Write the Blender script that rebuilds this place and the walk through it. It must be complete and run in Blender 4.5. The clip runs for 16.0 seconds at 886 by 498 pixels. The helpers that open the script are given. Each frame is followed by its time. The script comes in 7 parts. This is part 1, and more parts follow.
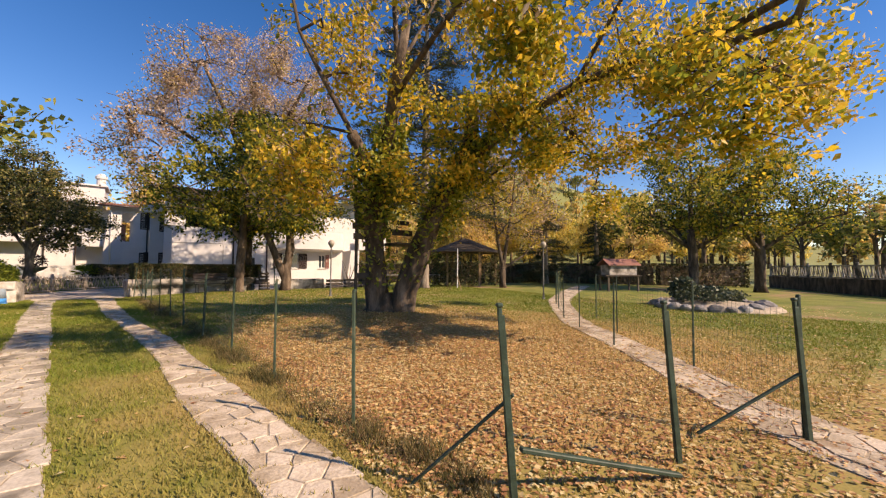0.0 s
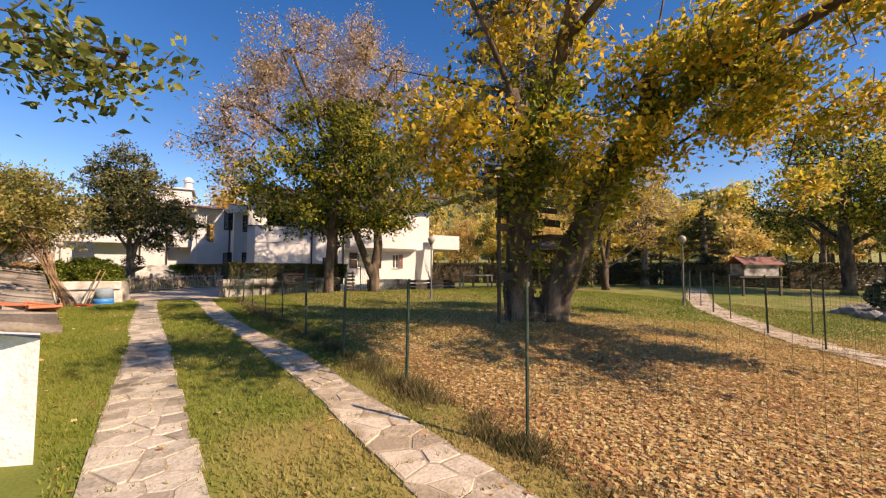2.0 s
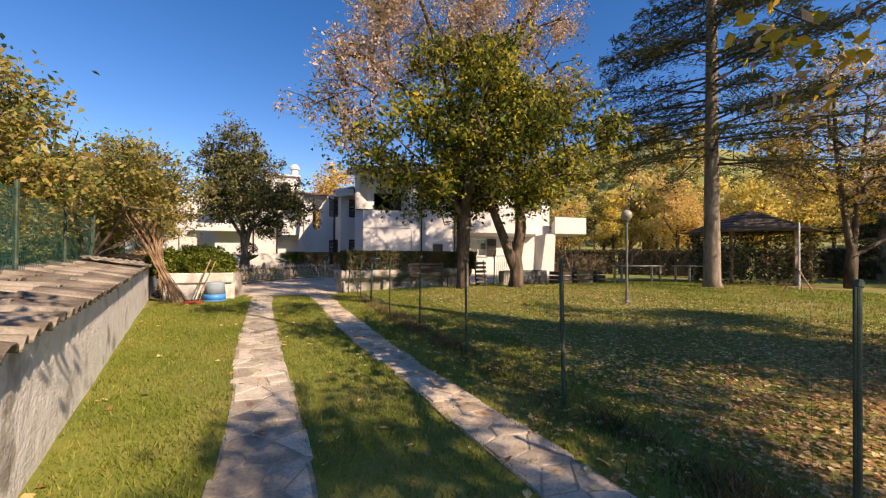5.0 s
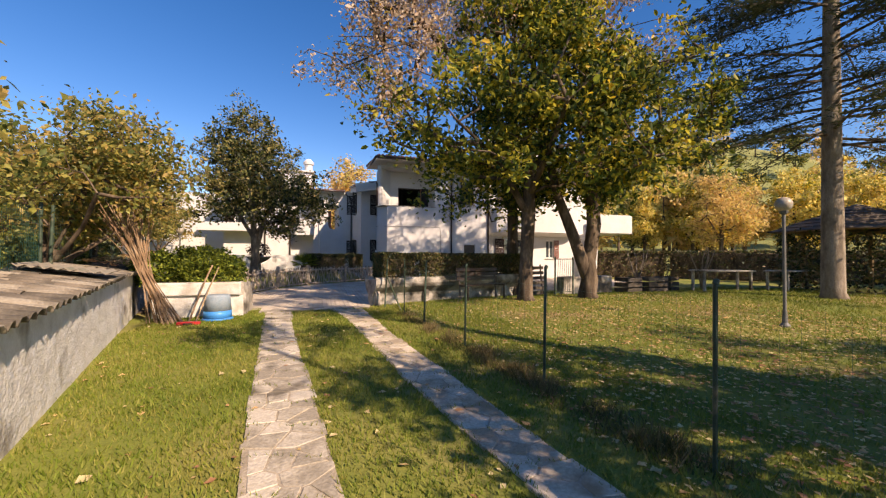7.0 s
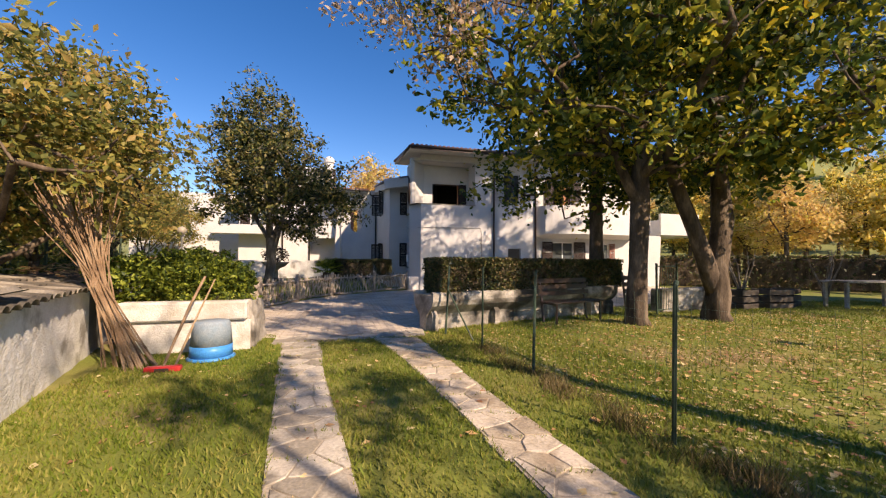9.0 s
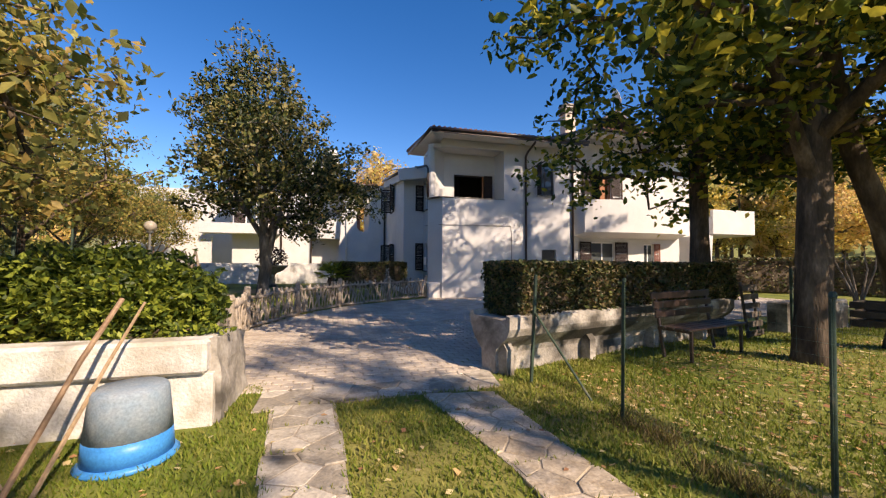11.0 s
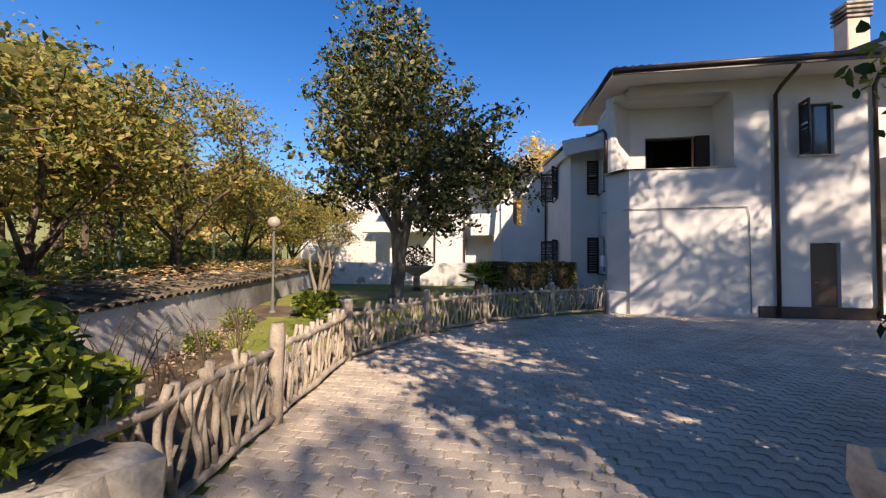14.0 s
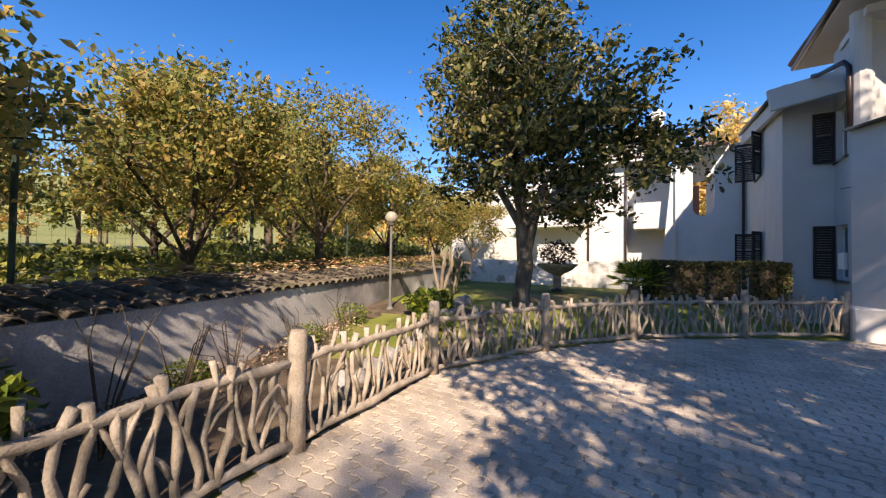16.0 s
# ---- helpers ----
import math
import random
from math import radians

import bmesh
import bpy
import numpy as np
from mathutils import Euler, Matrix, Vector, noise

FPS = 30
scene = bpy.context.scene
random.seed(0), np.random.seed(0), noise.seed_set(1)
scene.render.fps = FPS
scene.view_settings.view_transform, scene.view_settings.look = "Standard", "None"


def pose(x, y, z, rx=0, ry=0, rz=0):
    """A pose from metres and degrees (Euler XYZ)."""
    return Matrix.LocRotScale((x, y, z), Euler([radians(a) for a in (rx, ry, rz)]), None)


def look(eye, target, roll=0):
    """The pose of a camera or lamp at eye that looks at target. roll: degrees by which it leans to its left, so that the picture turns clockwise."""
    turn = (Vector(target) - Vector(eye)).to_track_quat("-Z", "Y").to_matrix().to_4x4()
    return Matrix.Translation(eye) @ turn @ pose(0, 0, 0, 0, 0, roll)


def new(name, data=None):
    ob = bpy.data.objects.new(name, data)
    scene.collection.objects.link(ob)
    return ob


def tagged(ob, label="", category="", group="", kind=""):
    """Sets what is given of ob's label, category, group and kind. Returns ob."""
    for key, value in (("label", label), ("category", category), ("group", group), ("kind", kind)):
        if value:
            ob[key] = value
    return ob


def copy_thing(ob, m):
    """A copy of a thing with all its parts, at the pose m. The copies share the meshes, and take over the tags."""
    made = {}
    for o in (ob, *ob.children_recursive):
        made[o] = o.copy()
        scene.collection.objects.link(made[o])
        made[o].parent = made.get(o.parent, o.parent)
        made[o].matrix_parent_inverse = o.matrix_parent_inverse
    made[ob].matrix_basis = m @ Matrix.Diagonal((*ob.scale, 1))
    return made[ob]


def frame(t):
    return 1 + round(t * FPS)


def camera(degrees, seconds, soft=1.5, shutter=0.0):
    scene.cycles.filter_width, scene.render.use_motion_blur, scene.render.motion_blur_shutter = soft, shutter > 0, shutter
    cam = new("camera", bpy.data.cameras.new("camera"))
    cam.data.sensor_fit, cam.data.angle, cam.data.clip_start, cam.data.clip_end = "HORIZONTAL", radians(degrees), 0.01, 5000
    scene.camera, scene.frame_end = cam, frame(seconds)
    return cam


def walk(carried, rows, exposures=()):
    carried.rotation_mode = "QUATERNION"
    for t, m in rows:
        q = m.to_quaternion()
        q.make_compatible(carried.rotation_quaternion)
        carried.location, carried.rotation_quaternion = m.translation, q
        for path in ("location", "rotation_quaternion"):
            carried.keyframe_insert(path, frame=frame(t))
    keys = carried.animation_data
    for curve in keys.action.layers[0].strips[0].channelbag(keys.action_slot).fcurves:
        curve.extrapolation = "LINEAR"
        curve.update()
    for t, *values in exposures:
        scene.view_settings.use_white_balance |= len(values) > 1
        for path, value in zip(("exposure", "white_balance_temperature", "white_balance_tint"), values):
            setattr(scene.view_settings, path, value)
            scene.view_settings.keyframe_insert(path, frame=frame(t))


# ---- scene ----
cam = camera(99.1, 16.0, 1.25)
METRES, EYE, TILT, LEAN, TURN = 21.7, 1.5, 0.0, 0.0, -38.3
ROWS = [
    (0.0, 0.0, 0.0, 0.0, -0.01, 2.86, -0.26),
    (0.5, -0.0278, 0.0183, -0.0005, 0.2, 3.05, -0.25),
    (1.0, -0.0563, 0.0393, -0.002, 0.86, 3.19, -0.29),
    (1.5, -0.0856, 0.0619, -0.0022, 4.13, 3.07, -0.31),
    (2.0, -0.113, 0.0863, -0.0021, 7.41, 2.87, -0.28),
    (2.5, -0.1402, 0.1127, -0.0016, 11.63, 2.45, -0.31),
    (3.0, -0.1664, 0.1388, -0.0011, 13.55, 2.14, -0.28),
    (3.5, -0.1937, 0.1659, -0.0011, 14.5, 1.9, -0.24),
    (4.0, -0.2204, 0.1936, -0.0013, 16.82, 1.48, -0.24),
    (6.5, -0.3488, 0.3139, 0.0015, 20.6, 0.76, -0.23),
    (7.0, -0.3738, 0.3365, 0.0026, 20.92, 1.0, -0.23),
    (7.5, -0.3993, 0.3606, 0.0028, 21.44, 1.21, -0.26),
    (8.0, -0.4257, 0.3857, 0.0028, 22.39, 1.5, -0.28),
    (8.5, -0.4509, 0.4118, 0.0032, 22.96, 1.65, -0.24),
    (9.0, -0.4765, 0.436, 0.0035, 23.17, 1.75, -0.28),
    (11.5, -0.5863, 0.5527, 0.0054, 23.29, 2.15, -0.21),
    (12.0, -0.6036, 0.5772, 0.0053, 26.31, 2.19, -0.17),
    (12.5, -0.6188, 0.5994, 0.0062, 29.38, 2.16, -0.16),
    (13.0, -0.6314, 0.6206, 0.0068, 34.08, 2.21, -0.18),
    (13.5, -0.642, 0.6411, 0.0079, 40.03, 2.09, -0.22),
    (14.0, -0.648, 0.6607, 0.0087, 47.35, 1.64, -0.33),
    (14.5, -0.6541, 0.6786, 0.0074, 54.59, 1.34, -0.46),
    (15.0, -0.6608, 0.6958, 0.0067, 59.91, 1.26, -0.51),
    (15.5, -0.6664, 0.7111, 0.0075, 65.96, 1.1, -0.6),
    (16.0, -0.6723, 0.7234, 0.0077, 71.47, 1.08, -0.78),
]
walk(cam, [(t, pose(0, 0, EYE, TILT, LEAN, TURN) @ pose(METRES * x, METRES * y, METRES * z, 90 + pitch, roll, yaw)) for t, x, y, z, yaw, pitch, roll in ROWS],
     [(0.0, 0.62, 8100, 26), (4.0, 0.74, 8000, 25), (9.0, 0.74, 7800, 24), (12.5, 0.74, 7200, 21), (16.0, 1.0, 7200, 21)])

# ---- light ----
SUN_AZ, SUN_EL = 149.3, 35.3          # degrees clockwise from +y, degrees above the horizon
world = bpy.data.worlds.new("sky_world")
scene.world = world
world.use_nodes = True
wn = world.node_tree
sky = wn.nodes.new("ShaderNodeTexSky")
sky.sky_type, sky.sun_disc = "NISHITA", False
sky.sun_elevation, sky.sun_rotation = radians(SUN_EL), radians(SUN_AZ)
sky.altitude, sky.air_density, sky.dust_density, sky.ozone_density = 900, 1.0, 0.1, 1.5
hs = wn.nodes.new("ShaderNodeHueSaturation")
hs.inputs["Saturation"].default_value, hs.inputs["Hue"].default_value = 1.42, 0.508
wn.links.new(sky.outputs[0], hs.inputs["Color"])
wn.links.new(hs.outputs[0], wn.nodes["Background"].inputs[0])
wn.nodes["Background"].inputs[1].default_value = 0.122
sun_dir = Vector((math.sin(radians(SUN_AZ)) * math.cos(radians(SUN_EL)), math.cos(radians(SUN_AZ)) * math.cos(radians(SUN_EL)), math.sin(radians(SUN_EL))))
sun_data = bpy.data.lights.new("sun", "SUN")
sun_data.energy, sun_data.angle, sun_data.color = 4.8, radians(0.53), (1.0, 0.9, 0.74)
sun = new("sun", sun_data)
sun.matrix_world = look(sun_dir * 60, (0, 0, 0))


# ---- materials ----
def mat(name, cols, rough=0.8, scale=8.0, fine=60.0, bump=0.3, metal=0.0, spots=0.0, spot_col=None, island=0.0, translucent=0.0, streak=None, spec=0.3, random_obj=0.0):
    """Two noises, coarse between the colours and fine over them; bump from both. island: spread of value between pieces of one mesh."""
    m = bpy.data.materials.new(name)
    m.use_nodes = True
    nt = m.node_tree
    N, K = nt.nodes, nt.links
    b = N["Principled BSDF"]
    tc = N.new("ShaderNodeTexCoord")
    src = tc.outputs["Object"]
    if streak:
        mp = N.new("ShaderNodeMapping")
        mp.inputs["Scale"].default_value = streak
        K.new(src, mp.inputs[0])
        src = mp.outputs[0]
    n1, n2 = N.new("ShaderNodeTexNoise"), N.new("ShaderNodeTexNoise")
    n1.inputs["Scale"].default_value, n2.inputs["Scale"].default_value = scale, fine
    n1.inputs["Detail"].default_value, n2.inputs["Detail"].default_value = 5, 4
    K.new(src, n1.inputs["Vector"]), K.new(src, n2.inputs["Vector"])
    ramp = N.new("ShaderNodeValToRGB")
    el = ramp.color_ramp.elements
    while len(el) < len(cols):
        el.new(0.5)
    for i, c in enumerate(cols):
        el[i].position = 0.3 + 0.4 * i / max(1, len(cols) - 1)
        el[i].color = (*c, 1)
    fac = n1.outputs["Fac"]
    if island or random_obj:
        if island:
            gi = N.new("ShaderNodeNewGeometry").outputs["Random Per Island"]
        else:
            gi = N.new("ShaderNodeObjectInfo").outputs["Random"]
        mm = N.new("ShaderNodeMath")
        mm.operation = "MULTIPLY_ADD"
        K.new(gi, mm.inputs[0])
        mm.inputs[1].default_value = island or random_obj
        sub = N.new("ShaderNodeMath")
        sub.operation = "SUBTRACT"
        K.new(fac, sub.inputs[0])
        sub.inputs[1].default_value = 0.5 * (island or random_obj)
        K.new(sub.outputs[0], mm.inputs[2])
        fac = mm.outputs[0]
    K.new(fac, ramp.inputs[0])
    mix = N.new("ShaderNodeMix")
    mix.data_type, mix.blend_type = "RGBA", "OVERLAY"
    mix.inputs[0].default_value = 0.45
    K.new(ramp.outputs[0], mix.inputs[6])
    K.new(n2.outputs["Fac"], mix.inputs[7])
    col = mix.outputs[2]
    if spots:
        n3 = N.new("ShaderNodeTexNoise")
        n3.inputs["Scale"].default_value, n3.inputs["Detail"].default_value = scale * 0.45, 8
        K.new(tc.outputs["Object"], n3.inputs["Vector"])
        r3 = N.new("ShaderNodeValToRGB")
        r3.color_ramp.elements[0].position, r3.color_ramp.elements[1].position = 0.62 - 0.2 * spots, 0.72 - 0.15 * spots
        K.new(n3.outputs["Fac"], r3.inputs[0])
        mx = N.new("ShaderNodeMix")
        mx.data_type = "RGBA"
        K.new(r3.outputs[0], mx.inputs[0])
        K.new(col, mx.inputs[6])
        mx.inputs[7].default_value = (*spot_col, 1)
        col = mx.outputs[2]
    K.new(col, b.inputs["Base Color"])
    b.inputs["Roughness"].default_value, b.inputs["Metallic"].default_value = rough, metal
    b.inputs["Specular IOR Level"].default_value = spec
    if bump:
        add = N.new("ShaderNodeMath")
        add.operation = "MULTIPLY_ADD"
        K.new(n2.outputs["Fac"], add.inputs[0])
        add.inputs[1].default_value = 0.5
        K.new(n1.outputs["Fac"], add.inputs[2])
        bp = N.new("ShaderNodeBump")
        bp.inputs["Strength"].default_value, bp.inputs["Distance"].default_value = bump, 0.02
        K.new(add.outputs[0], bp.inputs["Height"])
        K.new(bp.outputs[0], b.inputs["Normal"])
    if translucent:
        tr, ms = N.new("ShaderNodeBsdfTranslucent"), N.new("ShaderNodeMixShader")
        K.new(col, tr.inputs[0])
        ms.inputs[0].default_value = translucent
        K.new(b.outputs[0], ms.inputs[1]), K.new(tr.outputs[0], ms.inputs[2])
        K.new(ms.outputs[0], N["Material Output"].inputs[0])
    return m


def leafmat(name, cols, translucent=0.4):
    return mat(name, cols, rough=0.5, scale=0.5, fine=30, bump=0, island=0.75, translucent=translucent, spec=0.35)


M_GROUND = mat("lawn_soil", [(0.105, 0.135, 0.022), (0.165, 0.185, 0.033), (0.25, 0.22, 0.065)], 0.95, 0.7, 45, 0.6, spots=0.3, spot_col=(0.3, 0.2, 0.1))
M_SOIL = mat("garden_soil", [(0.06, 0.042, 0.028), (0.11, 0.08, 0.052), (0.17, 0.125, 0.08)], 0.95, 3, 40, 0.8)
M_GRASS = mat("grass_blades", [(0.13, 0.185, 0.022), (0.195, 0.24, 0.032), (0.3, 0.28, 0.07)], 0.7, 0.6, 30, 0, island=0.5, translucent=0.35)
M_WEED = mat("dry_weeds", [(0.07, 0.075, 0.02), (0.15, 0.12, 0.045), (0.26, 0.19, 0.09)], 0.8, 0.9, 30, 0, island=0.5, translucent=0.3)
M_LITTER = leafmat("fallen_leaves", [(0.36, 0.18, 0.09), (0.6, 0.34, 0.15), (0.7, 0.47, 0.21), (0.64, 0.52, 0.27)], 0.25)
M_FLAG = mat("flagstone", [(0.3, 0.26, 0.198), (0.43, 0.378, 0.296), (0.53, 0.47, 0.375)], 0.85, 5, 40, 0.55, random_obj=0.5, spots=0.2, spot_col=(0.14, 0.12, 0.09))
M_FLAGS = mat("sandy_flagstone", [(0.33, 0.265, 0.185), (0.47, 0.39, 0.285), (0.57, 0.485, 0.375)], 0.9, 5, 40, 0.55, random_obj=0.4, spots=0.2, spot_col=(0.3, 0.22, 0.14))
M_DIRT = mat("joint_soil", [(0.3, 0.25, 0.18), (0.44, 0.37, 0.28)], 0.95, 4, 50, 0.6)
M_PAVER = mat("concrete_paver", [(0.38, 0.315, 0.245), (0.5, 0.425, 0.335), (0.59, 0.505, 0.4)], 0.9, 1.2, 60, 0.35, random_obj=0.2)
M_PAVER2 = mat("concrete_paver_far", [(0.38, 0.315, 0.245), (0.5, 0.425, 0.335), (0.59, 0.505, 0.4)], 0.9, 1.2, 60, 0.35, island=0.2)
M_RENDER = mat("white_render", [(0.55, 0.537, 0.512), (0.62, 0.605, 0.58)], 0.85, 1.3, 90, 0.14)
M_SOFFIT = mat("soffit_paint", [(0.66, 0.63, 0.58), (0.72, 0.69, 0.64)], 0.85, 1.0, 40, 0.08)
M_ROUGHWALL = mat("rough_plaster", [(0.66, 0.63, 0.57), (0.76, 0.735, 0.68), (0.82, 0.795, 0.75)], 0.95, 5, 34, 1.0, spots=0.2, spot_col=(0.36, 0.33, 0.28))
M_PLANTERW = mat("planter_plaster", [(0.5, 0.47, 0.42), (0.64, 0.61, 0.55), (0.7, 0.67, 0.61)], 0.95, 3, 40, 0.9, spots=0.75, spot_col=(0.36, 0.31, 0.23))
M_STAINWALL = mat("stained_wall", [(0.33, 0.32, 0.3), (0.5, 0.48, 0.45), (0.6, 0.57, 0.53)], 0.92, 0.9, 40, 0.5, spots=0.85, spot_col=(0.14, 0.13, 0.12))
M_CONC = mat("weathered_concrete", [(0.24, 0.215, 0.18), (0.4, 0.365, 0.31), (0.52, 0.475, 0.41)], 0.92, 3.5, 26, 0.9, spots=0.85, spot_col=(0.09, 0.08, 0.065))
M_BRANCHC = mat("rustic_concrete", [(0.24, 0.195, 0.145), (0.36, 0.3, 0.23), (0.46, 0.39, 0.31)], 0.9, 7, 70, 0.6, spots=0.25, spot_col=(0.13, 0.12, 0.1))
M_TILE = mat("old_roof_tile", [(0.11, 0.095, 0.075), (0.2, 0.165, 0.125), (0.31, 0.27, 0.21)], 0.92, 4, 45, 0.7, random_obj=0.6, spots=0.5, spot_col=(0.2, 0.2, 0.15))
M_TILEDARK = mat("mossy_roof_tile", [(0.05, 0.042, 0.033), (0.1, 0.082, 0.06), (0.17, 0.14, 0.1)], 0.95, 4, 45, 0.7, island=0.6, spots=0.4, spot_col=(0.09, 0.08, 0.045))
M_TILENEW = mat("new_roof_tile", [(0.5, 0.16, 0.08), (0.58, 0.2, 0.1)], 0.8, 6, 60, 0.2)
M_TILEROOF = mat("house_roof_tile", [(0.16, 0.075, 0.052), (0.26, 0.12, 0.08)], 0.85, 2, 30, 0.4, island=0.5)
M_BROWNMET = mat("dark_brown_paint", [(0.035, 0.022, 0.017), (0.05, 0.03, 0.024)], 0.4, 5, 60, 0.05, spec=0.5)
M_SHUTTER = mat("shutter_wood", [(0.025, 0.016, 0.014), (0.045, 0.026, 0.022)], 0.55, 6, 60, 0.2)
M_SHUTRED = mat("red_brown_shutter", [(0.22, 0.1, 0.075), (0.28, 0.13, 0.1)], 0.6, 6, 60, 0.2)
M_WHITEP = mat("white_paint", [(0.72, 0.71, 0.68), (0.8, 0.79, 0.76)], 0.5, 5, 60, 0.05)
M_WOODDOOR = mat("orange_wood", [(0.28, 0.11, 0.05), (0.36, 0.16, 0.07)], 0.45, 3, 40, 0.1, streak=(8, 8, 1))
# near-black colour stands in for the shade inside unlit rooms
M_ROOMSHADE = mat("room_shade", [(0.03, 0.028, 0.026), (0.05, 0.045, 0.04)], 0.9, 3, 30, 0)
M_GREENP = mat("green_paint", [(0.025, 0.042, 0.026), (0.038, 0.062, 0.04), (0.05, 0.085, 0.06)], 0.55, 9, 80, 0.15, spots=0.15, spot_col=(0.2, 0.17, 0.11))
M_WIRE = mat("green_wire", [(0.06, 0.11, 0.08), (0.09, 0.15, 0.11)], 0.5, 20, 90, 0)
M_NET = mat("green_net", [(0.015, 0.07, 0.055), (0.025, 0.1, 0.075)], 0.7, 8, 80, 0)
M_BARK = mat("bark", [(0.038, 0.027, 0.019), (0.095, 0.069, 0.047), (0.2, 0.15, 0.105)], 0.95, 5, 40, 1.0, streak=(1, 1, 0.3))
M_BARKG = mat("grey_bark", [(0.06, 0.05, 0.04), (0.13, 0.112, 0.09), (0.25, 0.225, 0.185)], 0.95, 6, 40, 0.9, streak=(1, 1, 0.35))
M_BARKL = mat("pale_bark", [(0.12, 0.095, 0.07), (0.22, 0.18, 0.135), (0.3, 0.26, 0.21)], 0.95, 6, 40, 0.9, streak=(1, 1, 0.35))
M_CANE = mat("dry_cane", [(0.14, 0.085, 0.05), (0.26, 0.165, 0.095), (0.36, 0.25, 0.155)], 0.7, 3, 40, 0.15, island=0.5, random_obj=0.0)
M_WOODOLD = mat("grey_planks", [(0.07, 0.055, 0.042), (0.13, 0.105, 0.08)], 0.85, 3, 40, 0.5, random_obj=0.5)
M_WOODTAN = mat("tan_timber", [(0.24, 0.16, 0.09), (0.34, 0.24, 0.14)], 0.8, 3, 40, 0.4, random_obj=0.4)
M_GLOBE = mat("lamp_globe", [(0.3, 0.26, 0.2), (0.4, 0.36, 0.29)], 0.4, 4, 40, 0)
M_POLE = mat("lamp_pole_grey", [(0.11, 0.11, 0.1), (0.17, 0.17, 0.155)], 0.5, 6, 60, 0.1)
M_BLUE = mat("blue_plastic", [(0.03, 0.22, 0.55), (0.045, 0.27, 0.62)], 0.4, 5, 60, 0.05)
M_DUSTY = mat("dusty_blue_plastic", [(0.2, 0.27, 0.32), (0.3, 0.34, 0.36)], 0.8, 8, 60, 0.1)
M_RED = mat("red_plastic", [(0.5, 0.03, 0.03), (0.58, 0.05, 0.045)], 0.4, 5, 60, 0.05)
M_ROCK = mat("bed_rock", [(0.16, 0.15, 0.14), (0.32, 0.31, 0.29)], 0.9, 4, 40, 0.7, random_obj=0.4)
M_MEADOW = mat("meadow", [(0.16, 0.18, 0.055), (0.25, 0.25, 0.09)], 0.95, 0.05, 3, 0.3)
L_BIG = leafmat("ash_leaves", [(0.24, 0.24, 0.025), (0.5, 0.4, 0.035), (0.7, 0.5, 0.04), (0.74, 0.48, 0.06)], 0.5)
L_BIGG = leafmat("ivy_leaves", [(0.12, 0.17, 0.03), (0.25, 0.3, 0.038), (0.48, 0.45, 0.055)], 0.48)
L_ORNG = leafmat("orange_leaves", [(0.55, 0.37, 0.13), (0.74, 0.49, 0.18), (0.78, 0.57, 0.22)], 0.5)
L_SEED = leafmat("dry_seed_clusters", [(0.36, 0.24, 0.15), (0.5, 0.36, 0.25), (0.58, 0.46, 0.34)], 0.4)
L_GREEN = leafmat("maple_leaves", [(0.04, 0.068, 0.014), (0.095, 0.14, 0.024), (0.21, 0.25, 0.034), (0.45, 0.39, 0.048)], 0.55)
L_MAGN = leafmat("magnolia_leaves", [(0.022, 0.036, 0.011), (0.055, 0.075, 0.018), (0.14, 0.155, 0.036), (0.24, 0.2, 0.07)], 0.28)
L_ORCH = leafmat("orchard_leaves", [(0.2, 0.21, 0.06), (0.38, 0.35, 0.09), (0.54, 0.455, 0.12), (0.52, 0.36, 0.11)], 0.58)
L_YELL = leafmat("poplar_leaves", [(0.55, 0.48, 0.12), (0.8, 0.66, 0.2), (0.85, 0.66, 0.2)], 0.5)
L_CONIF = leafmat("needles", [(0.03, 0.05, 0.03), (0.06, 0.085, 0.045), (0.1, 0.12, 0.06)], 0.15)
L_HEDGE = leafmat("hedge_leaves", [(0.022, 0.034, 0.011), (0.055, 0.075, 0.02), (0.14, 0.155, 0.04), (0.17, 0.12, 0.055)], 0.2)
L_LAUREL = leafmat("laurel_leaves", [(0.05, 0.082, 0.015), (0.14, 0.195, 0.026), (0.32, 0.36, 0.048)], 0.4)
L_WOODS = leafmat("undergrowth_leaves", [(0.07, 0.1, 0.025), (0.16, 0.19, 0.04), (0.3, 0.29, 0.065)], 0.35)


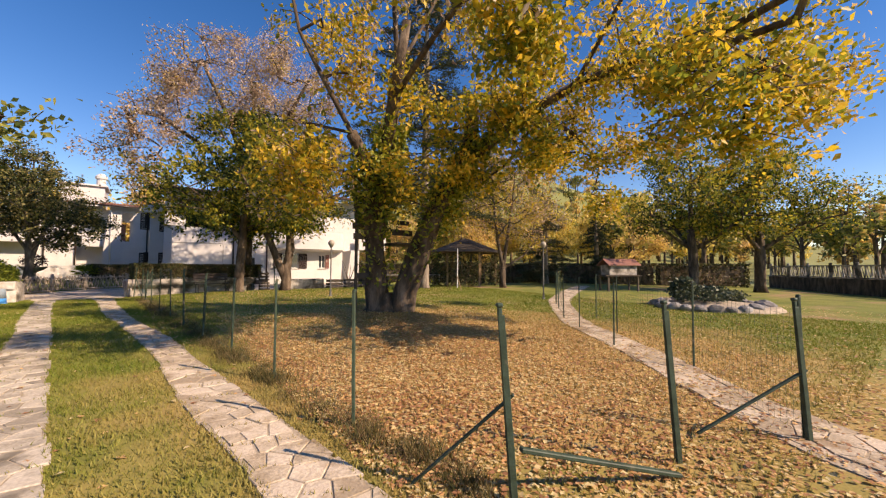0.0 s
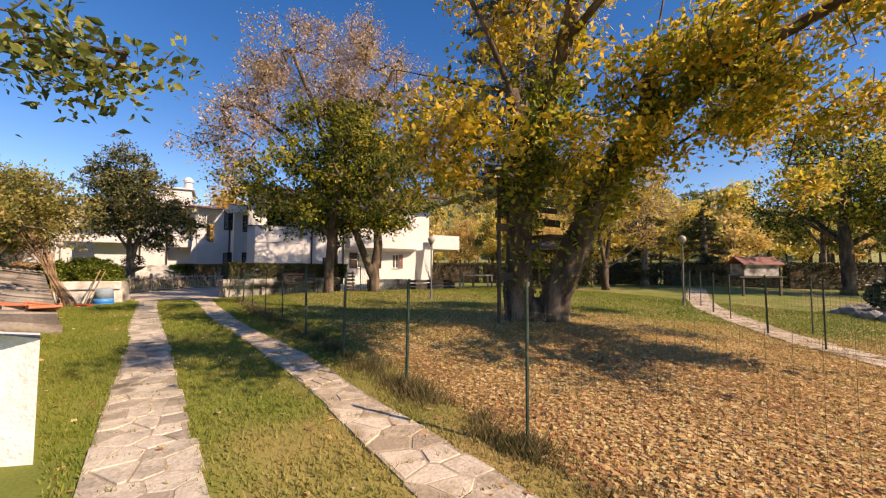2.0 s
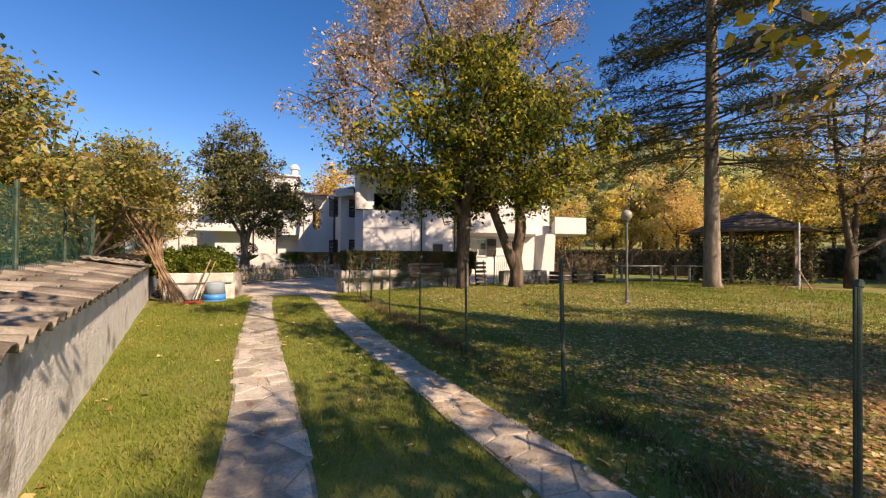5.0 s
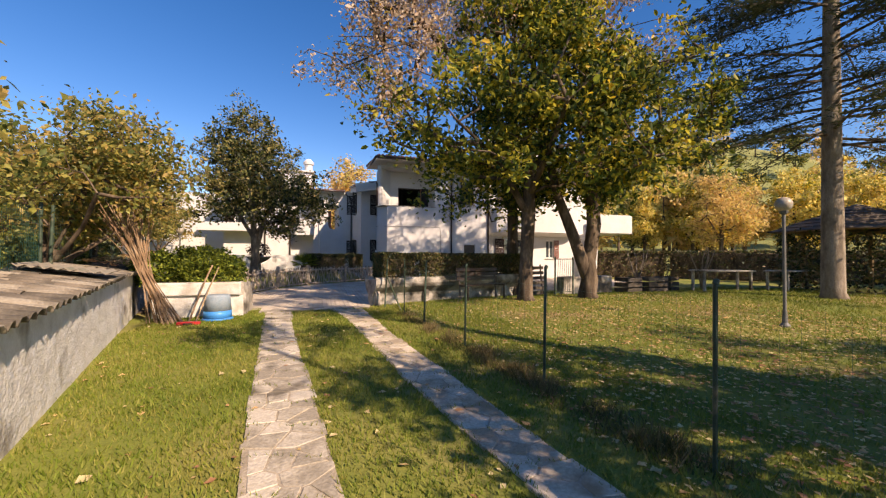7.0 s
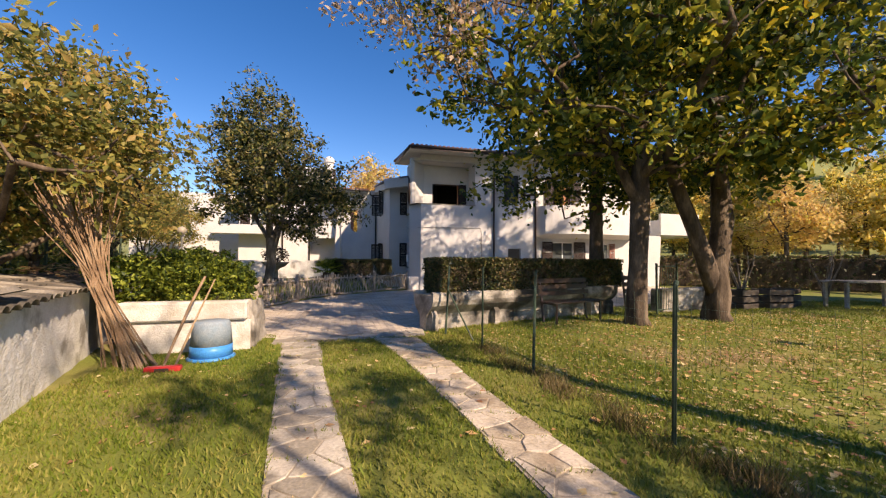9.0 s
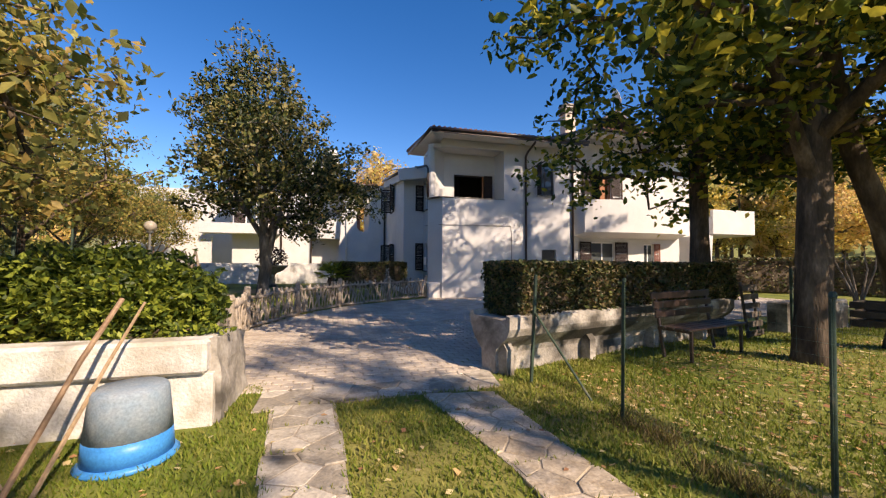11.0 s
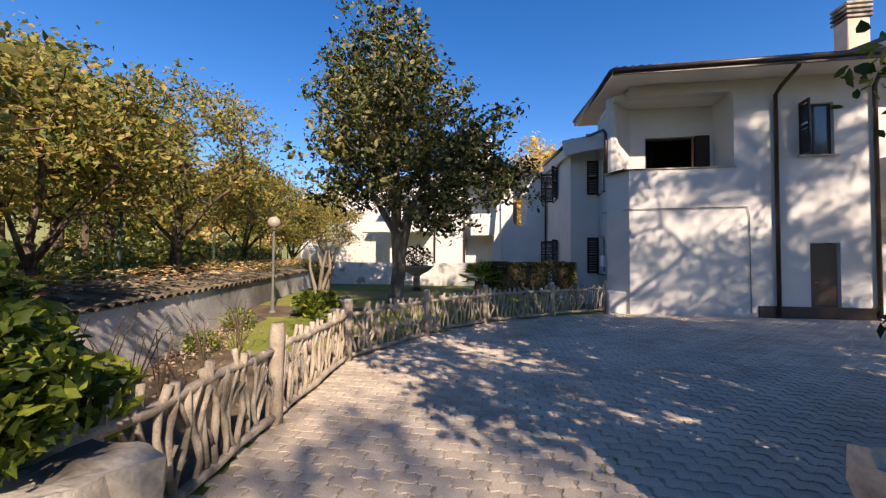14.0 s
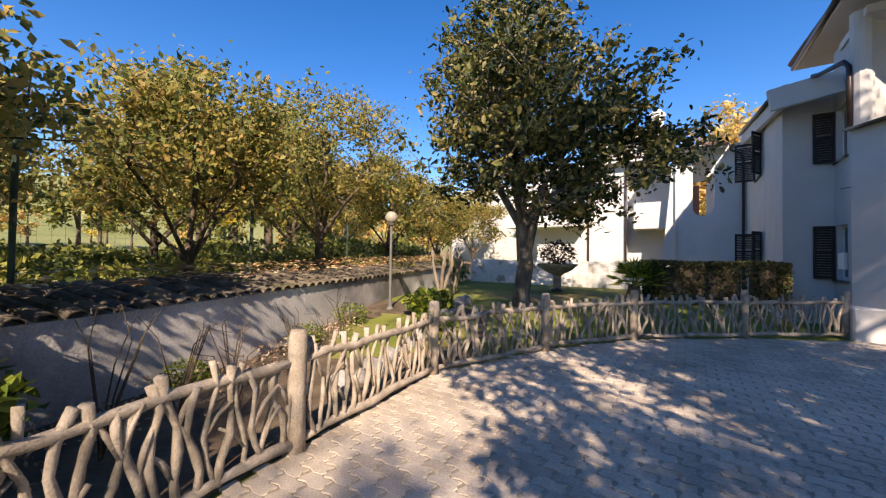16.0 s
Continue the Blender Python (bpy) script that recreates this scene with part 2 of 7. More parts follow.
def dry_patch(m, centre, radius, colour):
    """Mixes a straw-coloured patch with a ragged rim into a material's colour."""
    nt = m.node_tree
    N, K = nt.nodes, nt.links
    b = N["Principled BSDF"]
    old = b.inputs["Base Color"].links[0].from_socket
    tc, vd, ns = N.new("ShaderNodeTexCoord"), N.new("ShaderNodeVectorMath"), N.new("ShaderNodeTexNoise")
    vd.operation = "DISTANCE"
    vd.inputs[1].default_value = centre
    ns.inputs["Scale"].default_value, ns.inputs["Detail"].default_value = 0.9, 6
    K.new(tc.outputs["Object"], vd.inputs[0]), K.new(tc.outputs["Object"], ns.inputs["Vector"])
    ma = N.new("ShaderNodeMath")
    ma.operation = "MULTIPLY_ADD"
    K.new(ns.outputs["Fac"], ma.inputs[0])
    ma.inputs[1].default_value = 7.0
    K.new(vd.outputs["Value"], ma.inputs[2])
    mr = N.new("ShaderNodeMapRange")
    mr.inputs["From Min"].default_value, mr.inputs["From Max"].default_value = radius + 2.2, radius + 5.5
    mr.inputs["To Min"].default_value, mr.inputs["To Max"].default_value = 0.85, 0.0
    K.new(ma.outputs[0], mr.inputs["Value"])
    mx = N.new("ShaderNodeMix")
    mx.data_type = "RGBA"
    K.new(mr.outputs[0], mx.inputs[0]), K.new(old, mx.inputs[6])
    mx.inputs[7].default_value = (*colour, 1)
    K.new(mx.outputs[2], b.inputs["Base Color"])
    for n in N:
        if n.type == "BSDF_TRANSLUCENT":
            K.new(mx.outputs[2], n.inputs[0])


dry_patch(M_GROUND, (5.2, 4.6, 0), 4.6, (0.44, 0.29, 0.115))
dry_patch(M_GRASS, (5.2, 4.6, 0), 4.6, (0.46, 0.33, 0.13))
GLASS = bpy.data.materials.new("window_glass")
GLASS.use_nodes = True
gb = GLASS.node_tree.nodes["Principled BSDF"]
gb.inputs["Base Color"].default_value, gb.inputs["Roughness"].default_value = (0.06, 0.07, 0.075, 1), 0.04
gb.inputs["Specular IOR Level"].default_value = 0.7


# ---- geometry helpers ----
class Geo:
    """Collects vertices and faces for one mesh."""

    def __init__(self):
        self.v, self.f = [], []

    def add(self, verts, faces):
        n = len(self.v)
        self.v.extend([tuple(p) for p in verts])
        self.f.extend([tuple(i + n for i in f) for f in faces])
        return self

    def box(self, x0, x1, y0, y1, z0, z1, b=0.008, m=None):
        """A box with chamfered edges."""
        b = min(b, 0.3 * min(x1 - x0, y1 - y0, z1 - z0))
        bm = bmesh.new()
        bmesh.ops.create_cube(bm, size=1)
        bmesh.ops.scale(bm, vec=(x1 - x0, y1 - y0, z1 - z0), verts=bm.verts)
        bmesh.ops.translate(bm, vec=((x0 + x1) / 2, (y0 + y1) / 2, (z0 + z1) / 2), verts=bm.verts)
        if b > 0.0005:
            bmesh.ops.bevel(bm, geom=bm.edges[:], offset=b, segments=1, affect="EDGES")
        if m is not None:
            bmesh.ops.transform(bm, matrix=m, verts=bm.verts)
        bm.verts.index_update()
        self.add([v.co for v in bm.verts], [[v.index for v in f.verts] for f in bm.faces])
        bm.free()
        return self

    def beam(self, p, q, w, h, b=0.006):
        """A chamfered bar from p to q, w wide and h high."""
        p, q = Vector(p), Vector(q)
        d = q - p
        side = d.cross(Vector((0, 0, 1)))
        side = side.normalized() if side.length > 1e-4 else Vector((1, 0, 0))
        up = side.cross(d).normalized()
        m = Matrix((d.normalized(), side, up)).transposed().to_4x4()
        m.translation = p
        return self.box(0, d.length, -w / 2, w / 2, -h / 2, h / 2, b, m)

    def tube(self, pts, radii, n=8, lump=0.0, caps=True):
        pts = [Vector(p) for p in pts]
        if not hasattr(radii, "__len__"):
            radii = [radii] * len(pts)
        verts, faces = [], []
        ref = Vector((0.3, 0.2, 1)) if abs((pts[-1] - pts[0]).normalized().z) < 0.8 else Vector((1, 0.1, 0))
        for i, p in enumerate(pts):
            d = (pts[min(i + 1, len(pts) - 1)] - pts[max(i - 1, 0)]).normalized()
            a = (ref - d * ref.dot(d)).normalized()
            c = d.cross(a)
            for k in range(n):
                t = 2 * math.pi * k / n
                r = radii[i] * (1 + (lump * noise.noise(Vector((p.x * 3 + math.cos(t), p.y * 3 + math.sin(t), p.z * 2))) if lump else 0))
                verts.append(p + a * (r * math.cos(t)) + c * (r * math.sin(t)))
        for i in range(len(pts) - 1):
            for k in range(n):
                faces.append((i * n + k, i * n + (k + 1) % n, (i + 1) * n + (k + 1) % n, (i + 1) * n + k))
        if caps:
            faces += [tuple(range(n))[::-1], tuple(range((len(pts) - 1) * n, len(pts) * n))]
        return self.add(verts, faces)

    def lathe(self, prof, c, n=20):
        """prof: (radius, height) pairs from the bottom to the top."""
        verts = [(c[0] + r * math.cos(2 * math.pi * k / n), c[1] + r * math.sin(2 * math.pi * k / n), c[2] + z) for r, z in prof for k in range(n)]
        faces = [(i * n + k, i * n + (k + 1) % n, (i + 1) * n + (k + 1) % n, (i + 1) * n + k) for i in range(len(prof) - 1) for k in range(n)]
        return self.add(verts, faces + [tuple(range(n))[::-1], tuple(range((len(prof) - 1) * n, len(prof) * n))])

    def prism(self, poly, z0, z1, inset=0.0):
        """A flat polygon raised from z0 to z1; z may be functions of x and y. inset: chamfer of the top."""
        k = len(poly)
        cx, cy = sum(p[0] for p in poly) / k, sum(p[1] for p in poly) / k
        fz = lambda z, x, y: z(x, y) if callable(z) else z
        lo = [(x, y, fz(z0, x, y)) for x, y in poly]
        md = [(x, y, fz(z1, x, y) - inset) for x, y in poly]
        verts, faces = lo + md, [tuple(range(k))[::-1]] + [(i, (i + 1) % k, k + (i + 1) % k, k + i) for i in range(k)]
        if inset:
            def pull(x, y):
                d = math.hypot(x - cx, y - cy) or 1
                return x + (cx - x) / d * inset, y + (cy - y) / d * inset
            verts += [(*pull(x, y), fz(z1, x, y)) for x, y in poly]
            faces += [(k + i, k + (i + 1) % k, 2 * k + (i + 1) % k, 2 * k + i) for i in range(k)] + [tuple(range(2 * k, 3 * k))]
        else:
            faces.append(tuple(range(k, 2 * k)))
        return self.add(verts, faces)

    def wall(self, p0, p1, z0, z1, thick, holes=(), ends=(1, 1)):
        """An upright wall from p0 to p1 with rectangular openings (u0, u1, v0, v1) that go through it; its outer face is on the right hand of p0->p1."""
        d = Vector((p1[0] - p0[0], p1[1] - p0[1], 0))
        length = d.length
        d.normalize()
        inn = Vector((-d.y, d.x, 0)) * thick
        us = sorted({0, length, *[min(max(h[i], 0), length) for h in holes for i in (0, 1)]})
        vs = sorted({z0, z1, *[h[i] for h in holes for i in (2, 3)]})
        solid = lambda i, j: 0 <= i < len(us) - 1 and 0 <= j < len(vs) - 1 and not any(h[0] < (us[i] + us[i + 1]) / 2 < h[1] and h[2] < (vs[j] + vs[j + 1]) / 2 < h[3] for h in holes)
        P = lambda u, v, k: (p0[0] + d.x * u + inn.x * k, p0[1] + d.y * u + inn.y * k, v)
        for i in range(len(us) - 1):
            for j in range(len(vs) - 1):
                if not solid(i, j):
                    continue
                a, b, c, e = us[i], us[i + 1], vs[j], vs[j + 1]
                self.add([P(a, c, 0), P(b, c, 0), P(b, e, 0), P(a, e, 0)], [(0, 1, 2, 3)])
                self.add([P(a, c, 1), P(b, c, 1), P(b, e, 1), P(a, e, 1)], [(3, 2, 1, 0)])
                for (di, dj, u0, v0, u1, v1) in ((-1, 0, a, e, a, c), (1, 0, b, c, b, e), (0, -1, a, c, b, c), (0, 1, b, e, a, e)):
                    if di == -1 and i == 0 and not ends[0] or di == 1 and i == len(us) - 2 and not ends[1]:
                        continue
                    if not solid(i + di, j + dj):
                        self.add([P(u0, v0, 0), P(u0, v0, 1), P(u1, v1, 1), P(u1, v1, 0)], [(0, 1, 2, 3)])
        return self

    def mesh(self, name, material, smooth=False):
        me = bpy.data.meshes.new(name)
        me.from_pydata(self.v, [], self.f)
        me.materials.append(material)
        if smooth:
            me.polygons.foreach_set("use_smooth", [True] * len(me.polygons))
        return me


def part(name, geo, material, parent=None, label="", smooth=False, kind=""):
    """One mesh object, under a thing or a part."""
    ob = new(name, geo.mesh(name, material, smooth) if isinstance(geo, Geo) else geo)
    ob.parent = parent
    return tagged(ob, label, kind=kind)


def thing(name, at, label, category, group="", kind="", rz=0.0):
    ob = new(name)
    ob.empty_display_size = 0.2
    ob.matrix_world = pose(*at, 0, 0, rz)
    return tagged(ob, label, category, group, kind)


def solo(name, geo, material, label, category, group="", kind="", smooth=False):
    return tagged(part(name, geo, material, smooth=smooth), label, category, group, kind)


def bulk_mesh(name, verts, quads, material):
    """A mesh from arrays: verts (n, 3) and faces (m, 3 or 4)."""
    me = bpy.data.meshes.new(name)
    k = quads.shape[1]
    me.vertices.add(len(verts))
    me.vertices.foreach_set("co", np.ascontiguousarray(verts, dtype=np.float32).ravel())
    me.loops.add(quads.size)
    me.loops.foreach_set("vertex_index", np.ascontiguousarray(quads, dtype=np.int32).ravel())
    me.polygons.add(len(quads))
    me.polygons.foreach_set("loop_start", np.arange(0, quads.size, k, dtype=np.int32))
    me.polygons.foreach_set("loop_total", np.full(len(quads), k, dtype=np.int32))
    me.materials.append(material)
    me.update(calc_edges=True)
    return me


def leaf_mesh(name, centres, size, material, rng, droop=0.3, width=0.5, flat=0.0, jitter=0.35, oval=False):
    """A folded four-cornered leaf at every centre, turned at random. flat: how far the leaves lie level."""
    n = len(centres)
    s = size * (1 + jitter * rng.standard_normal(n)).clip(0.4, 1.8)
    a = rng.uniform(0, 2 * np.pi, n)
    el = rng.normal(-droop, 0.6, n) * (1 - flat)
    d = np.stack([np.cos(a) * np.cos(el), np.sin(a) * np.cos(el), np.sin(el)], 1)
    r = rng.standard_normal((n, 3))
    r[:, 2] *= 1 - flat
    side = np.cross(d, np.where(flat > 0.5, np.array([0, 0, 1.0]) + 0.25 * r, r))
    side /= np.linalg.norm(side, axis=1, keepdims=True) + 1e-9
    up = np.cross(side, d)
    s3 = s[:, None]
    base, tip = centres - d * s3 * 0.5, centres + d * s3 * 0.5
    fold = rng.uniform(0.05, 0.3, n)[:, None]
    lft = centres - d * s3 * 0.08 + side * s3 * width * 0.5 + up * s3 * fold * 0.5
    rgt = centres - d * s3 * 0.08 - side * s3 * width * 0.5 + up * s3 * fold * 0.5
    if oval:
        w, lift = side * s3 * width * 0.46, up * s3 * fold * 0.5
        ring = [base, centres - d * s3 * 0.2 - w + lift, centres + d * s3 * 0.2 - w * 0.85 + lift * 0.7, tip - up * s3 * 0.08, centres + d * s3 * 0.2 + w * 0.85 + lift * 0.7, centres - d * s3 * 0.2 + w + lift]
        i = np.arange(n)[:, None] * 6
        return bulk_mesh(name, np.stack(ring, 1).reshape(-1, 3), np.concatenate([i + np.array([0, 1, 2]), i + np.array([0, 2, 3]), i + np.array([0, 3, 4]), i + np.array([0, 4, 5])], 1).reshape(-1, 3), material)
    verts = np.stack([base, rgt, tip, lft], 1).reshape(-1, 3)
    i = np.arange(n)[:, None] * 4
    tris = np.concatenate([i + np.array([0, 1, 2]), i + np.array([0, 2, 3])], 1).reshape(-1, 3)
    return bulk_mesh(name, verts, tris, material)


def smooth01(a, b, v):
    u = np.clip((v - a) / (b - a), 0, 1)
    return u * u * (3 - 2 * u)


WALL_A, WALL_S = (-2.31, 8.47), -0.288      # the boundary wall's face: a point on it and dx/dy


def wall_x(y):
    return WALL_A[0] + WALL_S * (y - WALL_A[1])


def ground(x, y):
    """Height of the ground."""
    x, y = np.asarray(x, float), np.asarray(y, float)
    z = 0.17 * smooth01(0, 20, y) + 0.13 * smooth01(-0.3, 3, x) * smooth01(5, 16, y) * (1 - smooth01(20.5, 23, y))
    z = z + 0.19 * np.exp(-((x - 5.4) ** 2 + (y - 9.3) ** 2) / 7.0)
    # raised garden between the boundary wall and the rustic fence
    fx = np.interp(y, [20.8, 21.3, 23.2, 25.3, 27.3, 29.0, 30.5, 32, 34], [-3.9, -4.1, -4.35, -4.55, -3.9, -2.8, -1.0, 0.5, 0.2])
    g = smooth01(0.05, 1.6, fx - x) * smooth01(24, 29, y) * (1 - smooth01(42, 46, y))
    z = z + 0.4 * g
    out = smooth01(0.2, 1.5, wall_x(y) - 0.9 - x) * smooth01(4, 8, y)
    z = z + 0.45 * out
    d = np.hypot(x - 2, y - 18)
    az = np.degrees(np.arctan2(y - 18, x - 2))
    east = np.exp(-((az - 44) / 28) ** 2)
    west = np.exp(-((np.mod(az + 360, 360) - 155) / 40) ** 2)
    hill = smooth01(55, 260, d) * (62 * east + 34 * west + 4)
    wav = np.sin(x * 0.021 + 1) * np.cos(y * 0.017) * 4 * smooth01(60, 200, d)
    return z + hill + wav


def gz(x, y):
    return float(ground(x, y))

# ---- ground ----
def build_ground():
    def axis(lo, hi, step, far):
        mid = list(np.arange(lo, hi + step / 2, step))
        a, s = hi, step
        right = []
        while a < far:
            s *= 1.22
            a += s
            right.append(a)
        b, s = lo, step
        left = []
        while b > -far:
            s *= 1.22
            b -= s
            left.append(b)
        return np.array(left[::-1] + mid + right)
    xs, ys = axis(-14, 24, 0.35, 1200), axis(-4, 46, 0.35, 1200)
    X, Y = np.meshgrid(xs, ys)
    Z = ground(X, Y)
    near = (np.abs(X) < 30) & (Y > -6) & (Y < 50)
    rng = np.random.default_rng(3)
    Z = Z + np.where(near, rng.normal(0, 0.006, Z.shape), 0)
    verts = np.stack([X, Y, Z], -1).reshape(-1, 3)
    nx = len(xs)
    i = (np.arange(len(ys) - 1)[:, None] * nx + np.arange(nx - 1)[None]).reshape(-1, 1)
    quads = i + np.array([0, 1, nx + 1, nx])
    me = bulk_mesh("ground", verts, quads, M_GROUND)
    me.materials.append(M_MEADOW)
    c = verts[quads].mean(1)
    far = (np.hypot(c[:, 0] - 4, c[:, 1] - 18) > 38).astype(np.int32)
    me.polygons.foreach_set("material_index", far)
    me.polygons.foreach_set("use_smooth", np.ones(len(quads), bool))
    return tagged(new("ground", me), "mown green lawn with dry patches and soil", "ground", kind="structure")


build_ground()

PATHS = {  # y or running points: left edge, right edge
    "path_1": [((-0.75, -2.5), (0.05, -2.5)), ((-1.0, 1), (-0.25, 1)), ((-1.22, 3.5), (-0.46, 3.5)), ((-1.38, 5.5), (-0.69, 5.3)), ((-1.6, 7.3), (-0.95, 7.1)), ((-2.07, 11.8), (-1.5, 11.6)), ((-2.36, 13.5), (-1.75, 13.3)), ((-2.72, 16.6), (-2.15, 16.4)), ((-2.98, 19.0), (-2.45, 18.9)), ((-3.2, 20.7), (-2.58, 20.7))],
    "path_2": [((1.05, -2.0), (1.75, -2.2)), ((0.7, 2.6), (1.28, 2.3)), ((0.35, 5.1), (0.97, 5.0)), ((0.22, 7.2), (0.68, 7.1)), ((0.0, 9), (0.5, 9)), ((-0.52, 12.5), (-0.13, 12.5)), ((-0.76, 13.6), (-0.25, 13.5)), ((-0.97, 15.2), (-0.42, 15.1)), ((-1.16, 17.2), (-0.66, 17.1)), ((-1.37, 19.2), (-0.8, 19.2)), ((-1.66, 20.7), (-0.88, 20.6))],
    "path_3": [((3.9, -1.5), (4.8, -1.5)), ((4.05, 0.3), (4.95, 0.15)), ((4.75, 1.25), (5.5, 1.0)), ((5.5, 2.0), (6.2, 1.75)), ((7.1, 3.8), (7.75, 3.5)), ((8.95, 6.15), (9.55, 5.75)), ((13.3, 9.75), (13.8, 9.1)), ((17.5, 12.1), (17.9, 11.3)), ((24, 15.2), (24.4, 14.4))],
    "path_4": [((-3.35, 21.25), (-3.35, 20.65)), ((-2.6, 21.15), (-2.6, 20.7)), ((-1.6, 21.2), (-1.6, 20.72)), ((-0.62, 21.4), (-0.72, 20.75))],
}


def edge_at(path, s):
    """The two edges at the running length s along the path, and its whole length."""
    mids = [((a[0] + b[0]) / 2, (a[1] + b[1]) / 2) for a, b in path]
    run = [0]
    for p, q in zip(mids, mids[1:]):
        run.append(run[-1] + math.dist(p, q))
    f = lambda i, j: float(np.interp(s, run, [p[i][j] for p in path]))
    return (f(0, 0), f(0, 1)), (f(1, 0), f(1, 1)), run[-1]


def cut(poly, px, py, nx, ny):
    """The part of a convex polygon on the side of a line from which (nx, ny) points away."""
    out = []
    for (x0, y0), (x1, y1) in zip(poly, poly[1:] + poly[:1]):
        d0, d1 = (x0 - px) * nx + (y0 - py) * ny, (x1 - px) * nx + (y1 - py) * ny
        if d0 <= 0:
            out.append((x0, y0))
        if d0 * d1 < 0:
            t = d0 / (d0 - d1)
            out.append((x0 + (x1 - x0) * t, y0 + (y1 - y0) * t))
    return out


def flag_path(name, path, size, label, stone_mat):
    """A bed of soil with irregular many-sided stones in it, each its own piece."""
    rng = random.Random(len(name) * 7 + int(path[0][0][0] * 10))
    length = edge_at(path, 0)[2]
    bed = Geo()
    n = max(4, int(length / 0.5))
    for i in range(n):
        a0, b0, _ = edge_at(path, length * i / n)
        a1, b1, _ = edge_at(path, length * (i + 1) / n)
        bed.prism([a0, b0, b1, a1], lambda x, y: gz(x, y) - 0.06, lambda x, y: gz(x, y) + 0.012)
    root = tagged(part(name, bed, M_DIRT), label, "path", kind="structure")
    seeds = []
    rows = int(length / size)
    for i in range(rows):
        a, b, _ = edge_at(path, length * (i + 0.5) / rows)
        cols = max(2, round(math.dist(a, b) / size))
        for j in range(cols):
            s = length * (i + 0.5 + rng.uniform(-0.42, 0.42)) / rows
            u = (j + 0.5 + (0.25 if i % 2 else -0.25) + rng.uniform(-0.3, 0.3)) / cols
            a, b, _ = edge_at(path, s)
            u = min(max(u, 0.08), 0.92)
            seeds.append((a[0] + (b[0] - a[0]) * u, a[1] + (b[1] - a[1]) * u, s))
    for k, (x, y, s) in enumerate(seeds):
        r0, r1 = max(0, s - 2.2 * size), min(length, s + 2.2 * size)
        (a0, b0, _), (a1, b1, _) = edge_at(path, r0), edge_at(path, r1)
        e = rng.uniform(-0.06, 0.09)
        mix = lambda p, q, t: (p[0] + (q[0] - p[0]) * t, p[1] + (q[1] - p[1]) * t)
        poly = [mix(a0, b0, e), mix(b0, a0, e), mix(b1, a1, e), mix(a1, b1, e)]
        for m, (qx, qy, qs) in enumerate(seeds):
            if m == k or abs(qs - s) > 3.2 * size:
                continue
            d = math.hypot(qx - x, qy - y)
            if 1e-4 < d < 4 * size and len(poly) > 2:
                nx, ny = (qx - x) / d, (qy - y) / d
                poly = cut(poly, (x + qx) / 2 - nx * 0.008, (y + qy) / 2 - ny * 0.008, nx, ny)
        if len(poly) < 3:
            continue
        area = 0.5 * sum(p[0] * q[1] - q[0] * p[1] for p, q in zip(poly, poly[1:] + poly[:1]))
        if abs(area) < 0.006:
            continue
        if area < 0:
            poly = poly[::-1]
        cx, cy = sum(p[0] for p in poly) / len(poly), sum(p[1] for p in poly) / len(poly)
        lift, tx, ty = rng.uniform(0.014, 0.024), rng.uniform(-0.015, 0.015), rng.uniform(-0.015, 0.015)
        part("flagstone", Geo().prism(poly, lambda x, y: gz(x, y) - 0.02, lambda x, y: gz(x, y) + lift + (x - cx) * tx + (y - cy) * ty, 0.006), stone_mat, root)


